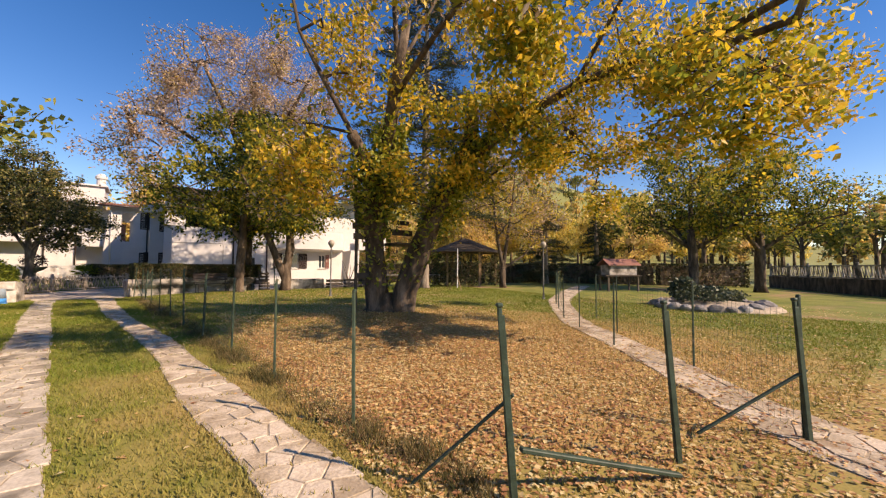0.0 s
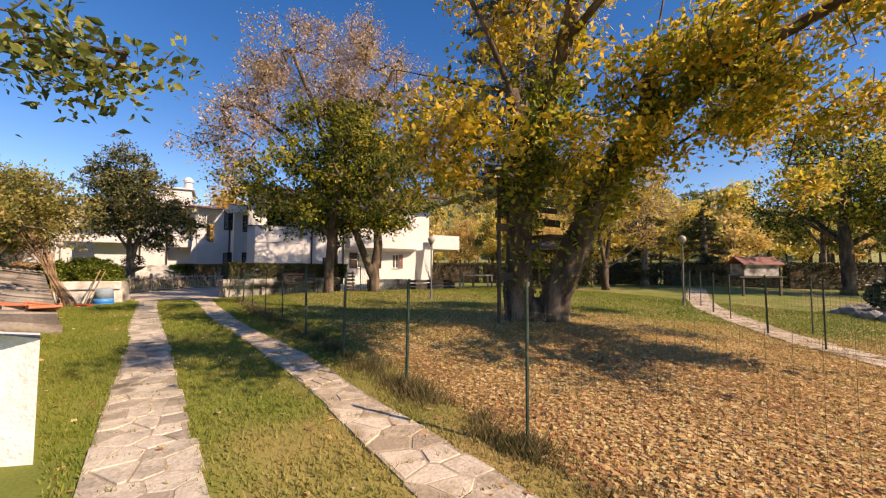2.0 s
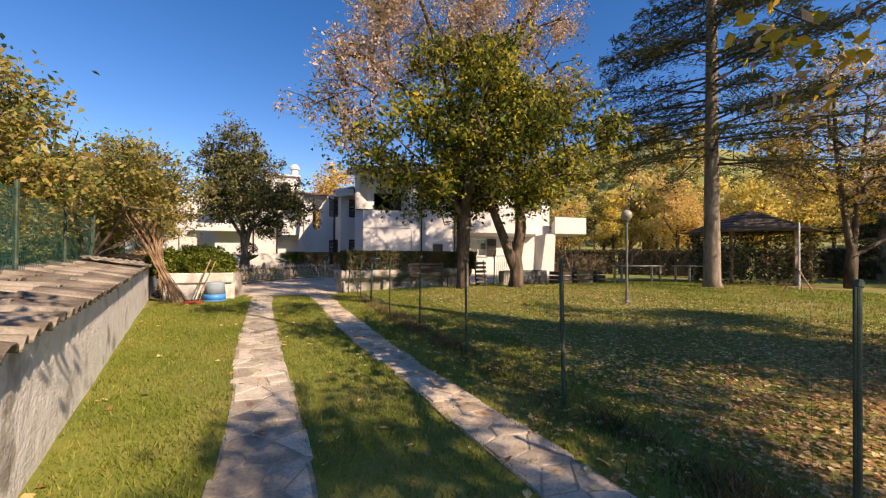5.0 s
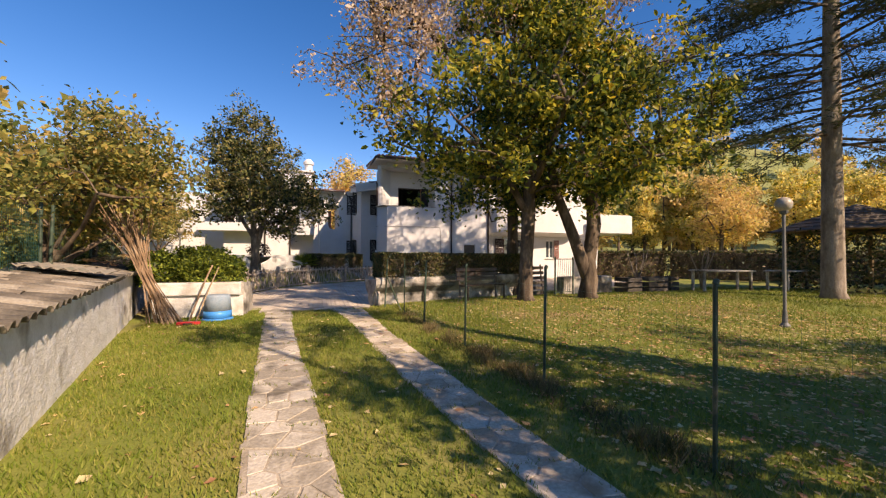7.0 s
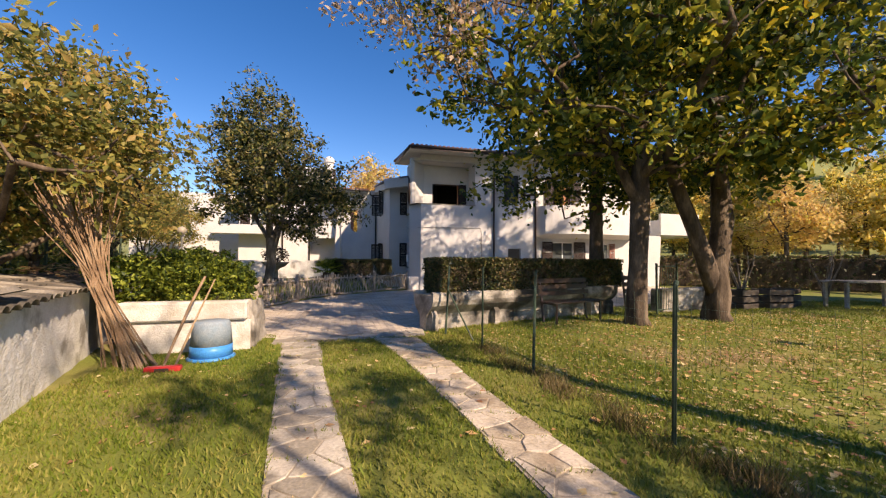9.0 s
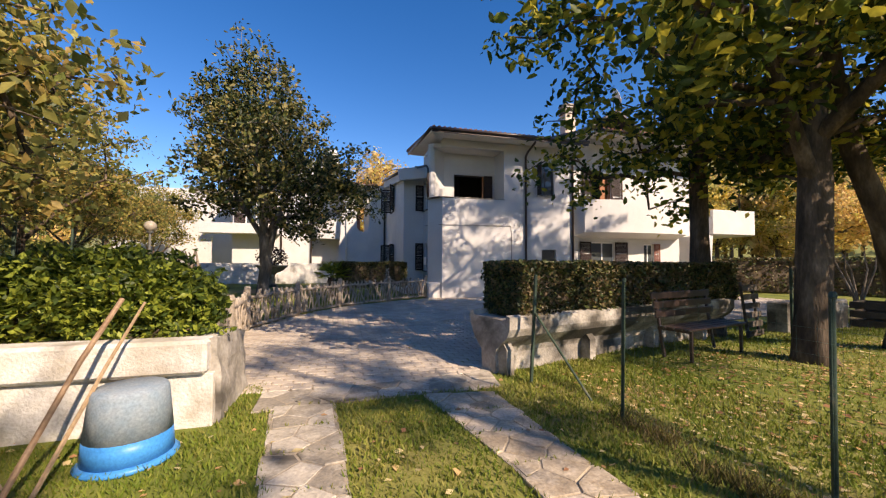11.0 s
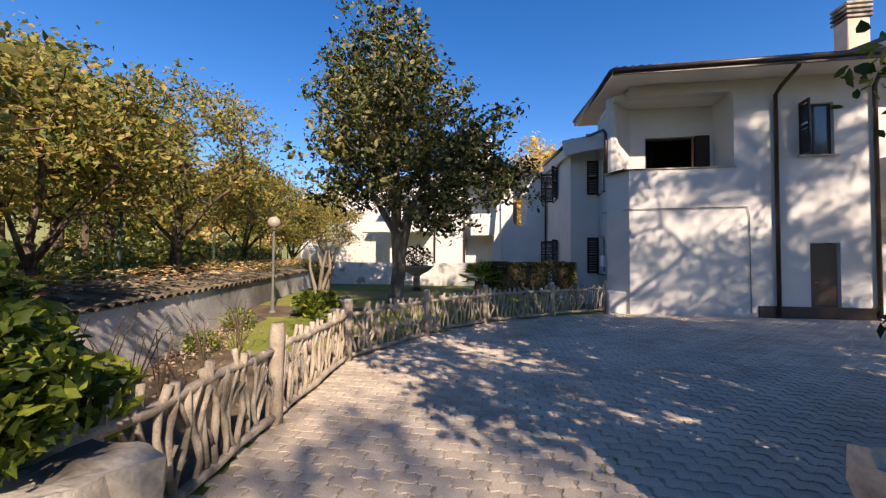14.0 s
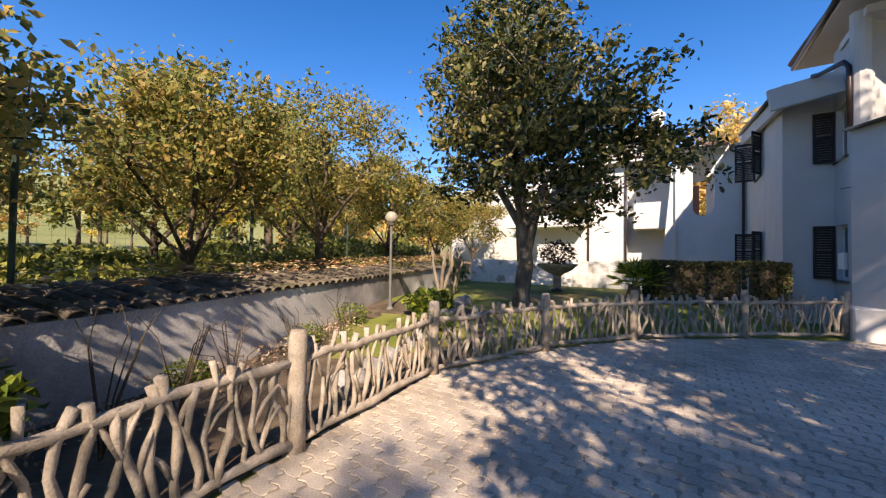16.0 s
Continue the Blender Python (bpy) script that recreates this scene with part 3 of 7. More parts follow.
# ---- boundary wall with its tiled coping ----
def build_boundary():
    y0, y1 = 6.85, 40.0
    n = 34
    top = lambda y: 0.93 + 0.2 * (y - 6.85) / 12.5 if y < 19.4 else max(1.06, 1.13 - 0.03 * (y - 19.4)) + 0.012 * max(0, y - 22)
    root = thing("boundary_wall", (wall_x(13), 13, 0), "rough white plastered garden wall with a tiled coping", "wall", kind="structure")
    inv = root.matrix_world.inverted()
    body = Geo()
    ys = [y0 + (y1 - y0) * i / n for i in range(n + 1)]
    for a, b in zip(ys, ys[1:]):
        v = []
        for y in (a, b):
            x = wall_x(y)
            v += [(x, y, -0.3), (x, y, top(y)), (x - 0.95, y + 0.27, top(y) + 0.16), (x - 0.95, y + 0.27, -0.3)]
        f = [(0, 1, 5, 4), (1, 2, 6, 5), (2, 3, 7, 6)]
        if a == y0:
            f.append((3, 2, 1, 0))
        if b == y1:
            f.append((4, 5, 6, 7))
        body.add(v, f)
    body.v = [tuple(inv @ Vector(p)) for p in body.v]
    w = part("wall_body", body, M_ROUGHWALL, root)
    w.data.materials.append(M_STAINWALL)
    for p in w.data.polygons:
        if p.center.y + 13 > 20.6:
            p.material_index = 1
    # half-round tiles across the coping, each a curved shell
    rng = random.Random(5)
    d = Vector((WALL_S, 1, 0)).normalized()
    s = Vector((-d.y, d.x, 0))
    shell = Geo()
    arc = [radians(a) for a in range(0, 181, 36)]
    V, F = [], []
    for e, (ro, k) in enumerate(((0.088, 0.0), (0.1, 0.44))):
        V += [(ro * math.cos(t), k, ro * 0.75 * math.sin(t)) for t in arc]
        V += [((ro - 0.014) * math.cos(t), k, (ro - 0.014) * 0.75 * math.sin(t)) for t in arc]
    m = len(arc)
    for i in range(m - 1):
        F += [(i, i + 1, 2 * m + i + 1, 2 * m + i), (m + i + 1, m + i, 3 * m + i, 3 * m + i + 1), (i + 1, i, m + i, m + i + 1), (2 * m + i, 2 * m + i + 1, 3 * m + i + 1, 3 * m + i)]
    F += [(0, 2 * m, 3 * m, m), (m - 1, 2 * m - 1, 4 * m - 1, 3 * m - 1)]
    tile = shell.add(V, F).mesh("tile", M_TILE, True)
    y = y0 + 0.02
    made = 0
    while y < 21.0 and made < 290:
        x = wall_x(y)
        for row in range(3):
            if rng.random() < 0.07:
                continue
            o = new("tile", tile)
            at = Vector((x, y, top(y))) + s * (-0.1 + row * 0.36) + Vector((0, 0, 0.012 + 0.062 * row + rng.uniform(0, 0.012)))
            ang = math.degrees(math.atan2(s.y, s.x)) - 90
            o.matrix_world = pose(*at, 8 + rng.uniform(-4, 4), rng.uniform(-6, 6), ang + rng.uniform(-7, 7))
            o.parent = root
            o.matrix_parent_inverse = inv
            made += 1
        y += 0.19 + rng.uniform(-0.012, 0.012)
    lump, L = Geo(), Geo()
    y = 21.0
    while y < 39.5:  # far run of the coping, joined
        for row in range(3):
            at = pose(*(Vector((wall_x(y), y, top(y))) + s * (-0.05 + row * 0.34) + Vector((0, 0, 0.012 + 0.062 * row))), 8, rng.uniform(-6, 6), math.degrees(math.atan2(s.y, s.x)) - 90 + rng.uniform(-7, 7))
            L.add([tuple(inv @ at @ Vector(p)) for p in V], F)
        y += 0.2
    part("coping_tiles", L, M_TILEDARK, root, kind="stuff")
    for at, rz in (((wall_x(8.05) + 0.02, 8.05, top(8.05) + 0.1), 20), ((wall_x(8.35) - 0.1, 8.38, top(8.3) + 0.1), -15)):
        o = solo("loose_tile", Geo().box(-0.11, 0.11, -0.2, 0.2, -0.012, 0.012, 0.005).box(-0.11, -0.085, -0.2, 0.2, 0.012, 0.03, 0.004).box(0.085, 0.11, -0.2, 0.2, 0.012, 0.03, 0.004), M_TILENEW, "bright orange clay tile lying loose on the wall", "roof tile", "loose tiles")
        o.matrix_world = pose(*at, -9, 0, rz)
    rs = Geo()
    for k in range(33):
        x, z = -0.5 + k / 32, 0.018 * math.sin(k * math.pi / 2)
        rs.v += [(x, -0.45, z), (x, 0.45, z + 0.01), (x, -0.45, z + 0.006), (x, 0.45, z + 0.016)]
    for k in range(32):
        a, b = 4 * k, 4 * k + 4
        rs.f += [(a + 2, b + 2, b + 3, a + 3), (a, a + 1, b + 1, b), (a, b, b + 2, a + 2), (a + 1, a + 3, b + 3, b + 1)]
    o = solo("rusty_sheet", rs, M_TILE, "rusty brown corrugated sheet lying on the wall", "metal sheet")
    o.matrix_world = pose(wall_x(17.6) - 0.42, 17.6, top(17.6) + 0.25, 0, 8, 15)


build_boundary()


# ---- house ----
def build_house():
    house = thing("house", (5, 34, 0.17), "white rendered two-storey apartment house with brown shutters", "house")
    inv = house.matrix_world.inverted()

    def put(name, g, m, parent=house, label="", smooth=False):
        g.v = [tuple(inv @ Vector(p)) for p in g.v]
        return part(name, g, m, parent, label, smooth)

    F, T = 31.4, 0.3
    # front block: facade with loggia, window and door; then the part behind the rounded balcony
    g = Geo()
    g.wall((1.4, F), (5.1, F), 0.1, 6.7, T, [(0.0, 2.72, 4.27, 6.4)], (0, 0))
    g.wall((5.1, F + 0.002), (7.45, F + 0.002), 0.1, 6.75, T, [(0.62, 1.42, 4.55, 5.95), (0.8, 1.5, 0.1, 2.2)], (0, 1))
    g.wall((7.3, F + 0.35), (15.0, F + 0.35), 0.1, 7.2, T, [(1.4, 2.5, 3.5, 5.85), (1.35, 2.65, 1.4, 2.6), (4.3, 4.9, 1.4, 2.55)], (0, 0))
    g.add([(15.0, F + 0.35, 0.1), (15.0, 43, 0.1), (15.0, 43, 7.2), (15.0, F + 0.35, 7.2)], [(0, 1, 2, 3)])
    put("front_wall", g, M_RENDER)
    g = Geo()
    g.wall((1.15, 33.9), (1.15, 32.3), 0.1, 6.6, T, [(0.12, 0.87, 1.25, 2.5), (0.12, 0.87, 4.0, 5.2)], (0, 0))
    g.wall((1.15, 32.3), (0.96, 32.05), 0.1, 4.27, T, (), (0, 0))
    g.wall((0.96, 32.05), (1.4, F), 0.1, 4.27, T, (), (0, 0))
    g.wall((0.98, 32.05), (1.0, 32.0), 4.27, 6.6, T)
    g.wall((0.22, 33.9), (1.15, 33.9), 0.1, 5.75, T, (), (0, 0))
    g.wall((0.22, 41.0), (0.22, 33.9), 0.1, 5.75, T, [(2.6, 3.75, 1.35, 2.6), (2.6, 3.75, 4.45, 5.8)], (0, 0))
    put("side_wall", g, M_RENDER)
    # loggia: floor, back wall and the splayed left reveal
    g = Geo()
    g.wall((1.75, 32.45), (4.12, 32.45), 3.2, 6.5, 0.2, [(0.45, 2.2, 3.4, 5.5)], (0, 0))
    g.add([(4.12, 31.7, 3.2), (4.12, 32.45, 3.2), (4.12, 32.45, 6.5), (4.12, 31.7, 6.5)], [(3, 2, 1, 0)])
    g.add([(1.2, 31.95, 3.2), (1.75, 32.45, 3.2), (1.75, 32.45, 6.5), (1.2, 31.95, 6.5)], [(0, 1, 2, 3)])
    put("loggia_wall", g, M_RENDER)
    put("loggia_floor", Geo().box(1.28, 4.3, 31.7, 33.2, 3.05, 3.2), M_CONC)
    put("coping_strip", Geo().box(1.36, 4.16, F - 0.03, F + 0.33, 4.27, 4.31, 0.006), M_CONC)
    put("coping_strip", Geo().beam((0.95, 32.08, 4.29), (1.38, F + 0.0, 4.29), 0.3, 0.04), M_CONC)
    put("corner_post", Geo().tube([(1.12, 32.05, 4.3), (1.12, 32.05, 6.6)], 0.17, 12), M_RENDER)
    # arch wall with an opening of rounded ends
    g = Geo()
    ax0, ax1, az0, az1, Y, r = -1.62, -0.85, 3.55, 6.02, 41.0, 0.36
    out = [(-2.9, 0.1), (0.22, 0.1), (0.22, 6.55), (-2.35, 6.35)]
    ring = []
    for cx, cz, a0 in ((ax1 - r, az1 - r, 0), (ax0 + r, az1 - r, 90), (ax0 + r, az0 + r, 180), (ax1 - r, az0 + r, 270)):
        ring += [(cx + r * math.cos(radians(a0 + k * 18)), cz + r * math.sin(radians(a0 + k * 18))) for k in range(6)]
    n = len(ring)
    outer = []
    for x, z in ring:
        dx, dz = x - (ax0 + ax1) / 2, z - (az0 + az1) / 2
        best = 1e9
        for (x0, z0), (x1, z1) in zip(out, out[1:] + out[:1]):
            den = dx * (z1 - z0) - dz * (x1 - x0)
            if abs(den) < 1e-9:
                continue
            t = ((x0 - x + dx) * (z1 - z0) - (z0 - z + dz) * (x1 - x0)) / den
            u = ((x0 - x + dx) * dz - (z0 - z + dz) * dx) / den
            if t > 0 and -1e-6 <= u <= 1 + 1e-6:
                best = min(best, t)
        outer.append((x - dx + dx * best, z - dz + dz * best))
    for dep, flip in ((0, False), (0.3, True)):
        v = [(x, Y + dep, z) for x, z in ring] + [(x, Y + dep, z) for x, z in outer]
        f = []
        for i in range(n):
            j = (i + 1) % n
            f.append((i, n + i, n + j, j) if not flip else (i, j, n + j, n + i))
        # corners of the outline
        for cx, cz in out:
            ang = math.atan2(cz - (az0 + az1) / 2, cx - (ax0 + ax1) / 2)
            for i in range(n):
                j = (i + 1) % n
                a = math.atan2(outer[i][1] - (az0 + az1) / 2, outer[i][0] - (ax0 + ax1) / 2)
                b = math.atan2(outer[j][1] - (az0 + az1) / 2, outer[j][0] - (ax0 + ax1) / 2)
                da, db = (ang - a + math.pi) % (2 * math.pi) - math.pi, (b - ang + math.pi) % (2 * math.pi) - math.pi
                if da > 1e-6 and db > 1e-6 and da + db < 2.5:
                    v.append((cx, Y + dep, cz))
                    f.append((n + i, len(v) - 1, n + j))
        g.add(v, f)
    g.add([(x, Y, z) for x, z in ring] + [(x, Y + 0.3, z) for x, z in ring], [(i, (i + 1) % n, n + (i + 1) % n, n + i) for i in range(n)])
    g.add([(-2.9, Y, 0.1), (-2.35, Y, 6.35), (-2.35, Y + 0.3, 6.35), (-2.9, Y + 0.3, 0.1)], [(0, 1, 2, 3)])
    put("arch_wall", g, M_RENDER)
    g = Geo()
    g.wall((-2.2, 42.6), (0.2, 42.6), 3.0, 6.3, 0.15, [(0.35, 1.1, 3.2, 5.3)])
    g.box(-2.4, 0.2, 41.3, 42.6, 2.9, 3.05)
    put("arch_loggia", g, M_RENDER)
    # further wing with recessed balcony
    g = Geo()
    g.wall((-4.4, 43.0), (-2.35, 43.0), 0.1, 6.3, T, (), (0, 0))
    g.wall((-9.0, 42.3), (-4.4, 42.3), 0.1, 6.6, T, [(0.7, 1.9, 3.6, 5.6)], (0, 0))
    g.wall((-4.4, 42.3), (-4.4, 43.0), 0.1, 6.6, T, (), (0, 0))
    g.wall((-17, 46), (-9, 46), 0.1, 6.6, T)
    g.wall((-9, 46), (-9, 42.3), 0.1, 6.6, T, (), (0, 0))
    put("wing_wall", g, M_RENDER)
    g = Geo().box(-3.99, -2.6, 41.7, 42.99, 3.11, 3.25).box(-4.0, -2.61, 41.62, 41.76, 3.1, 4.35).box(-4.003, -3.88, 41.75, 42.98, 3.12, 4.347)
    put("wing_balcony", g, M_RENDER)
    g = Geo().box(-10.5, -6.3, 41.2, 42.29, 3.3, 3.5).box(-10.497, -6.303, 41.203, 41.35, 3.49, 3.9)
    put("wing_balcony", g, M_RENDER)
    put("roof_turret", Geo().box(-5.6, -2.9, 43.5, 47, 6.3, 8.3, 0.05), M_RENDER)
    put("roof_turret_cap", Geo().box(-5.8, -2.7, 43.3, 47.2, 8.3, 8.45, 0.03), M_RENDER)
    put("turret_chimney", Geo().lathe([(0.32, 0), (0.32, 0.6), (0.42, 0.65), (0.42, 0.85), (0.2, 1.1)], (-3.2, 44.2, 8.45), 14), M_RENDER, smooth=False)

    def roof(poly, z0, rise, y_ref, label="", thick=0.16, sof=True):
        """A pitched sheet of tiles above its soffit; rises towards +y."""
        zf = lambda x, y: z0 + rise * (y - y_ref)
        put("soffit", Geo().prism(poly, lambda x, y: zf(x, y) - thick, lambda x, y: zf(x, y) - 0.045), M_SOFFIT)
        cx, cy = sum(p[0] for p in poly) / len(poly), sum(p[1] for p in poly) / len(poly)
        big = [(x + 0.04 * (1 if x > cx else -1), y + 0.04 * (1 if y > cy else -1)) for x, y in poly]
        r = put("roof", Geo().prism(big, lambda x, y: zf(x, y) - 0.043, lambda x, y: zf(x, y) + 0.03), M_BROWNMET)
        xs, ys = [p[0] for p in poly], [p[1] for p in poly]
        t = Geo()
        x = min(xs) + 0.1
        while x < max(xs) - 0.1:
            lo = min(ys) + 0.02
            if len(poly) == 4:
                t.tube([(x, lo, zf(x, lo) + 0.03), (x, max(ys) - 0.05, zf(x, max(ys)) + 0.03)], 0.085, 6)
            x += 0.21
        if t.v:
            tagged(put("roof_tiling", t, M_TILEROOF, r), kind="stuff")
        return zf

    roof([(0.72, 30.45), (7.6, 30.45), (7.6, 36.5), (0.92, 36.5)], 6.75, 0.13, 30.45)
    roof([(7.7, 30.2), (15.9, 30.2), (15.9, 36.5), (7.7, 36.5)], 7.3, 0.2, 30.2)
    roof([(0.06, 33.15), (0.94, 33.15), (0.94, 41.0), (0.06, 41.0)], 5.72, 0.15, 33.15)
    roof([(-3.0, 40.4), (-0.42, 40.4), (-0.42, 45), (-3.0, 45)], 6.45, 0.14, 40.4)
    roof([(-9.5, 41.8), (-3.15, 41.8), (-3.15, 46), (-9.5, 46)], 6.6, 0.1, 41.8)
    put("fascia", Geo().beam((-0.16, 33.06, 5.46), (1.1, 33.06, 5.66), 0.12, 0.5), M_RENDER)
    put("fascia", Geo().beam((0.08, 33.27, 5.45), (0.08, 40.95, 6.55), 0.12, 0.36), M_RENDER)
    put("upper_wall", Geo().add([(0.22, 33.9, 5.7), (0.22, 41.0, 5.7), (0.22, 41.0, 6.8), (0.22, 33.9, 5.74)], [(3, 2, 1, 0)]), M_RENDER)
    put("loggia_ceiling", Geo().box(1.1, 4.4, 31.72, 33.3, 6.42, 6.58), M_SOFFIT)
    # gutters and downpipes
    for p, q in (((0.7, 30.4, 6.72), (7.6, 30.4, 6.76)), ((7.7, 30.15, 7.26), (15.9, 30.15, 7.26)), ((-0.02, 33.2, 5.66), (-0.02, 40.9, 6.8)), ((-3.0, 40.35, 6.4), (-0.4, 40.35, 6.4)), ((0.68, 30.45, 6.72), (0.86, 36.4, 7.4))):
        put("gutter", Geo().tube([p, q], 0.065, 8), M_BROWNMET, smooth=True)
    pipes = [
        [(5.1, 30.45, 6.7), (5.1, 30.5, 6.55), (5.1, 31.1, 6.35), (5.1, 31.32, 6.2), (5.1, 31.32, 0.25)],
        [(7.75, 30.25, 7.2), (7.7, 30.5, 7.05), (7.42, 31.2, 6.55), (7.4, 31.32, 6.3), (7.4, 31.32, 0.25)],
        [(0.6, 33.0, 5.85), (0.65, 32.8, 5.78), (0.88, 32.1, 5.7), (0.93, 32.0, 5.55), (0.93, 32.0, 4.35)],
        [(-0.35, 40.7, 6.45), (-0.3, 40.8, 6.2), (0.05, 40.85, 6.0), (0.1, 40.88, 5.8), (0.1, 40.88, 0.3)],
        [(-4.42, 42.2, 6.4), (-4.42, 42.2, 0.3)],
        [(-6.2, 42.2, 6.4), (-6.2, 42.2, 0.3)],
    ]
    for p in pipes:
        put("downpipe", Geo().tube(p, 0.05, 8), M_BROWNMET, smooth=True)
    put("downpipe", Geo().tube([(-2.5, 40.4, 6.45), (-2.3, 40.85, 6.2), (-2.25, 40.9, 6.0), (-2.25, 40.9, 0.3)], 0.04, 8), M_WHITEP, smooth=True)
    # rounded balcony
    g = Geo()
    pts = []
    for k in range(21):
        u = k / 20
        x = 7.5 + 6.3 * u
        y = 31.7 - 1.15 * math.sin(math.pi * min(1, max(0, u))) ** 0.3
        pts.append((x, y))
    for (x0, y0), (x1, y1) in zip(pts, pts[1:]):
        dx = Vector((y0 - y1, x1 - x0)).normalized() * 0.14
        lo = lambda x: 3.02
        if not g.v:
            g.v += [(x0, y0, lo(x0) - 0.05), (x0, y0, 4.42), (x0, y0 + 0.14, 4.42), (x0, y0 + 0.14, 3.3), (x0, 31.9, 3.3), (x0, 31.9, 2.75)]
        n = len(g.v)
        g.v += [(x1, y1, lo(x1) - 0.05), (x1, y1, 4.42), (x1, y1 + 0.14, 4.42), (x1, y1 + 0.14, 3.3), (x1, 31.9, 3.3), (x1, 31.9, 2.75)]
        g.f += [(n - 6 + j, n - 6 + (j + 1) % 6, n + (j + 1) % 6, n + j) for j in range(6)]
    put("rounded_balcony", g, M_RENDER)
    g = Geo().box(14.9, 17.6, 30.9, 31.05, 3.05, 4.25).box(17.45, 17.6, 31.05, 35, 3.05, 4.25).box(14.9, 17.6, 31.05, 35, 3.0, 3.15)
    put("end_balcony", g, M_RENDER)
    put("buttress", Geo().add([(13.9, 31.75, 0.1), (15.0, 31.75, 0.1), (15.0, 31.75, 2.9), (13.7, 31.75, 2.9), (13.9, 31.2, 0.1), (15.0, 31.2, 0.1), (15.0, 31.0, 3.0), (14.2, 31.0, 3.0)], [(4, 5, 6, 7), (0, 4, 7, 3), (1, 2, 6, 5), (3, 7, 6, 2)]), M_RENDER)
    # plinth, ledge, small meter box
    put("plinth", Geo().box(4.65, 7.45, F - 0.05, F + 0.0, 0.12, 0.5), M_BROWNMET)
    put("low_block", Geo().box(0.84, 1.36, 31.5, 32.4, 0.1, 0.8, 0.03), M_RENDER)
    put("meter_box", Geo().box(0.93, 0.98, 32.35, 32.75, 1.5, 1.85, 0.01), M_WHITEP)
    put("wire", Geo().tube([(0.94, 32.6, 3.2), (1.36, 31.36, 3.15), (4.4, 31.37, 3.18), (4.45, 31.37, 2.95), (4.46, 31.37, 0.3)], 0.012, 5), M_POLE)
    put("roof_edge_board", Geo().box(0.72, 7.6, 30.42, 30.46, 6.6, 6.72), M_BROWNMET)
    # chimney
    ch = put("chimney", Geo().box(8.15, 8.75, 33.0, 33.5, 7.4, 9.1, 0.02), mat("chimney_render", [(0.5, 0.42, 0.32), (0.6, 0.52, 0.42)], 0.9, 3, 50, 0.3))
    for k in range(4):
        put("chimney_slab", Geo().box(8.1, 8.8, 32.95, 33.55, 9.1 + 0.14 * k, 9.18 + 0.14 * k, 0.01), M_CONC, ch)
    put("roof_tile_edge", Geo().box(4.0, 5.4, 31.0, 31.7, 6.9, 7.02), M_TILEROOF)
    put("dormer", Geo().prism([(9.6, 33), (12.4, 33), (12.4, 36), (9.6, 36)], 7.7, lambda x, y: 9.3 - abs(x - 11) * 0.6), M_RENDER)
    put("dormer_roof", Geo().add([(9.3, 32.7, 8.28), (11, 32.7, 9.4), (12.7, 32.7, 8.28), (12.7, 36, 8.28), (11, 36, 9.4), (9.3, 36, 8.28), (9.3, 32.7, 8.38), (11, 32.7, 9.5), (12.7, 32.7, 8.38), (12.7, 36, 8.38), (11, 36, 9.5), (9.3, 36, 8.38)], [(6, 7, 10, 11), (7, 8, 9, 10), (0, 5, 4, 1), (1, 4, 3, 2), (0, 1, 7, 6), (1, 2, 8, 7)]), M_BROWNMET)

    # windows and shutters
    def rot_y(ax):
        return Matrix.Rotation(radians(ax), 4, "Z")

    def window(at, w, h, rz, open_l, open_r, col, frame_m=M_BROWNMET, glazed=True, sh=True):
        """Frame, glass and two louvred shutters hinged at the jambs. at: outer face, lower middle. rz: 0 faces -y."""
        base = Matrix.Translation(at) @ rot_y(rz)
        win = put("window", Geo(), M_WHITEP)
        win.data.materials.clear()
        fr = Geo()
        for a in ((-w / 2, -w / 2 + 0.06, 0, h), (w / 2 - 0.06, w / 2, 0, h), (-w / 2 + 0.06, w / 2 - 0.06, 0, 0.06), (-w / 2 + 0.06, w / 2 - 0.06, h - 0.06, h), (-0.03, 0.03, 0.06, h - 0.06))[:5 if glazed else 4]:
            fr.box(a[0], a[1], 0.1, 0.16, a[2], a[3], 0.006, base)
        put("frame", fr, frame_m, win)
        if glazed:
            put("pane", Geo().box(-w / 2 + 0.05, -0.03, 0.12, 0.13, 0.05, h - 0.05, 0, base), GLASS, win)
            put("pane", Geo().box(0.03, w / 2 - 0.05, 0.12, 0.13, 0.05, h - 0.05, 0, base), GLASS, win)
        put("sill", Geo().box(-w / 2 - 0.08, w / 2 + 0.08, -0.06, 0.2, -0.05, -0.002, 0.006, base), M_CONC, win)
        if not sh:
            return
        for side, ang in ((-1, open_l), (1, open_r)):
            if ang is None:
                continue
            s = Geo()
            sw = w / 2
            hinge = base @ Matrix.Translation((side * w / 2, -0.02, 0)) @ rot_y(side * ang)
            x0, x1 = (0, sw) if side < 0 else (-sw, 0)
            for a in ((x0, x0 + 0.06, 0, h), (x1 - 0.06, x1, 0, h), (x0 + 0.06, x1 - 0.06, 0, 0.08), (x0 + 0.06, x1 - 0.06, h - 0.08, h), (x0 + 0.06, x1 - 0.06, h * 0.5 - 0.04, h * 0.5 + 0.04)):
                s.box(a[0], a[1], -0.04, 0, a[2], a[3], 0.005, hinge)
            k = 0.1
            while k < h - 0.12:
                if abs(k - h / 2) > 0.07:
                    s.box(x0 + 0.06, x1 - 0.06, -0.03, -0.012, k, k + 0.045, 0, hinge)
                k += 0.06
            put("shutter", s, col, win)

    window((6.12, F, 4.55), 0.8, 1.4, 0, 95, None, M_SHUTTER)
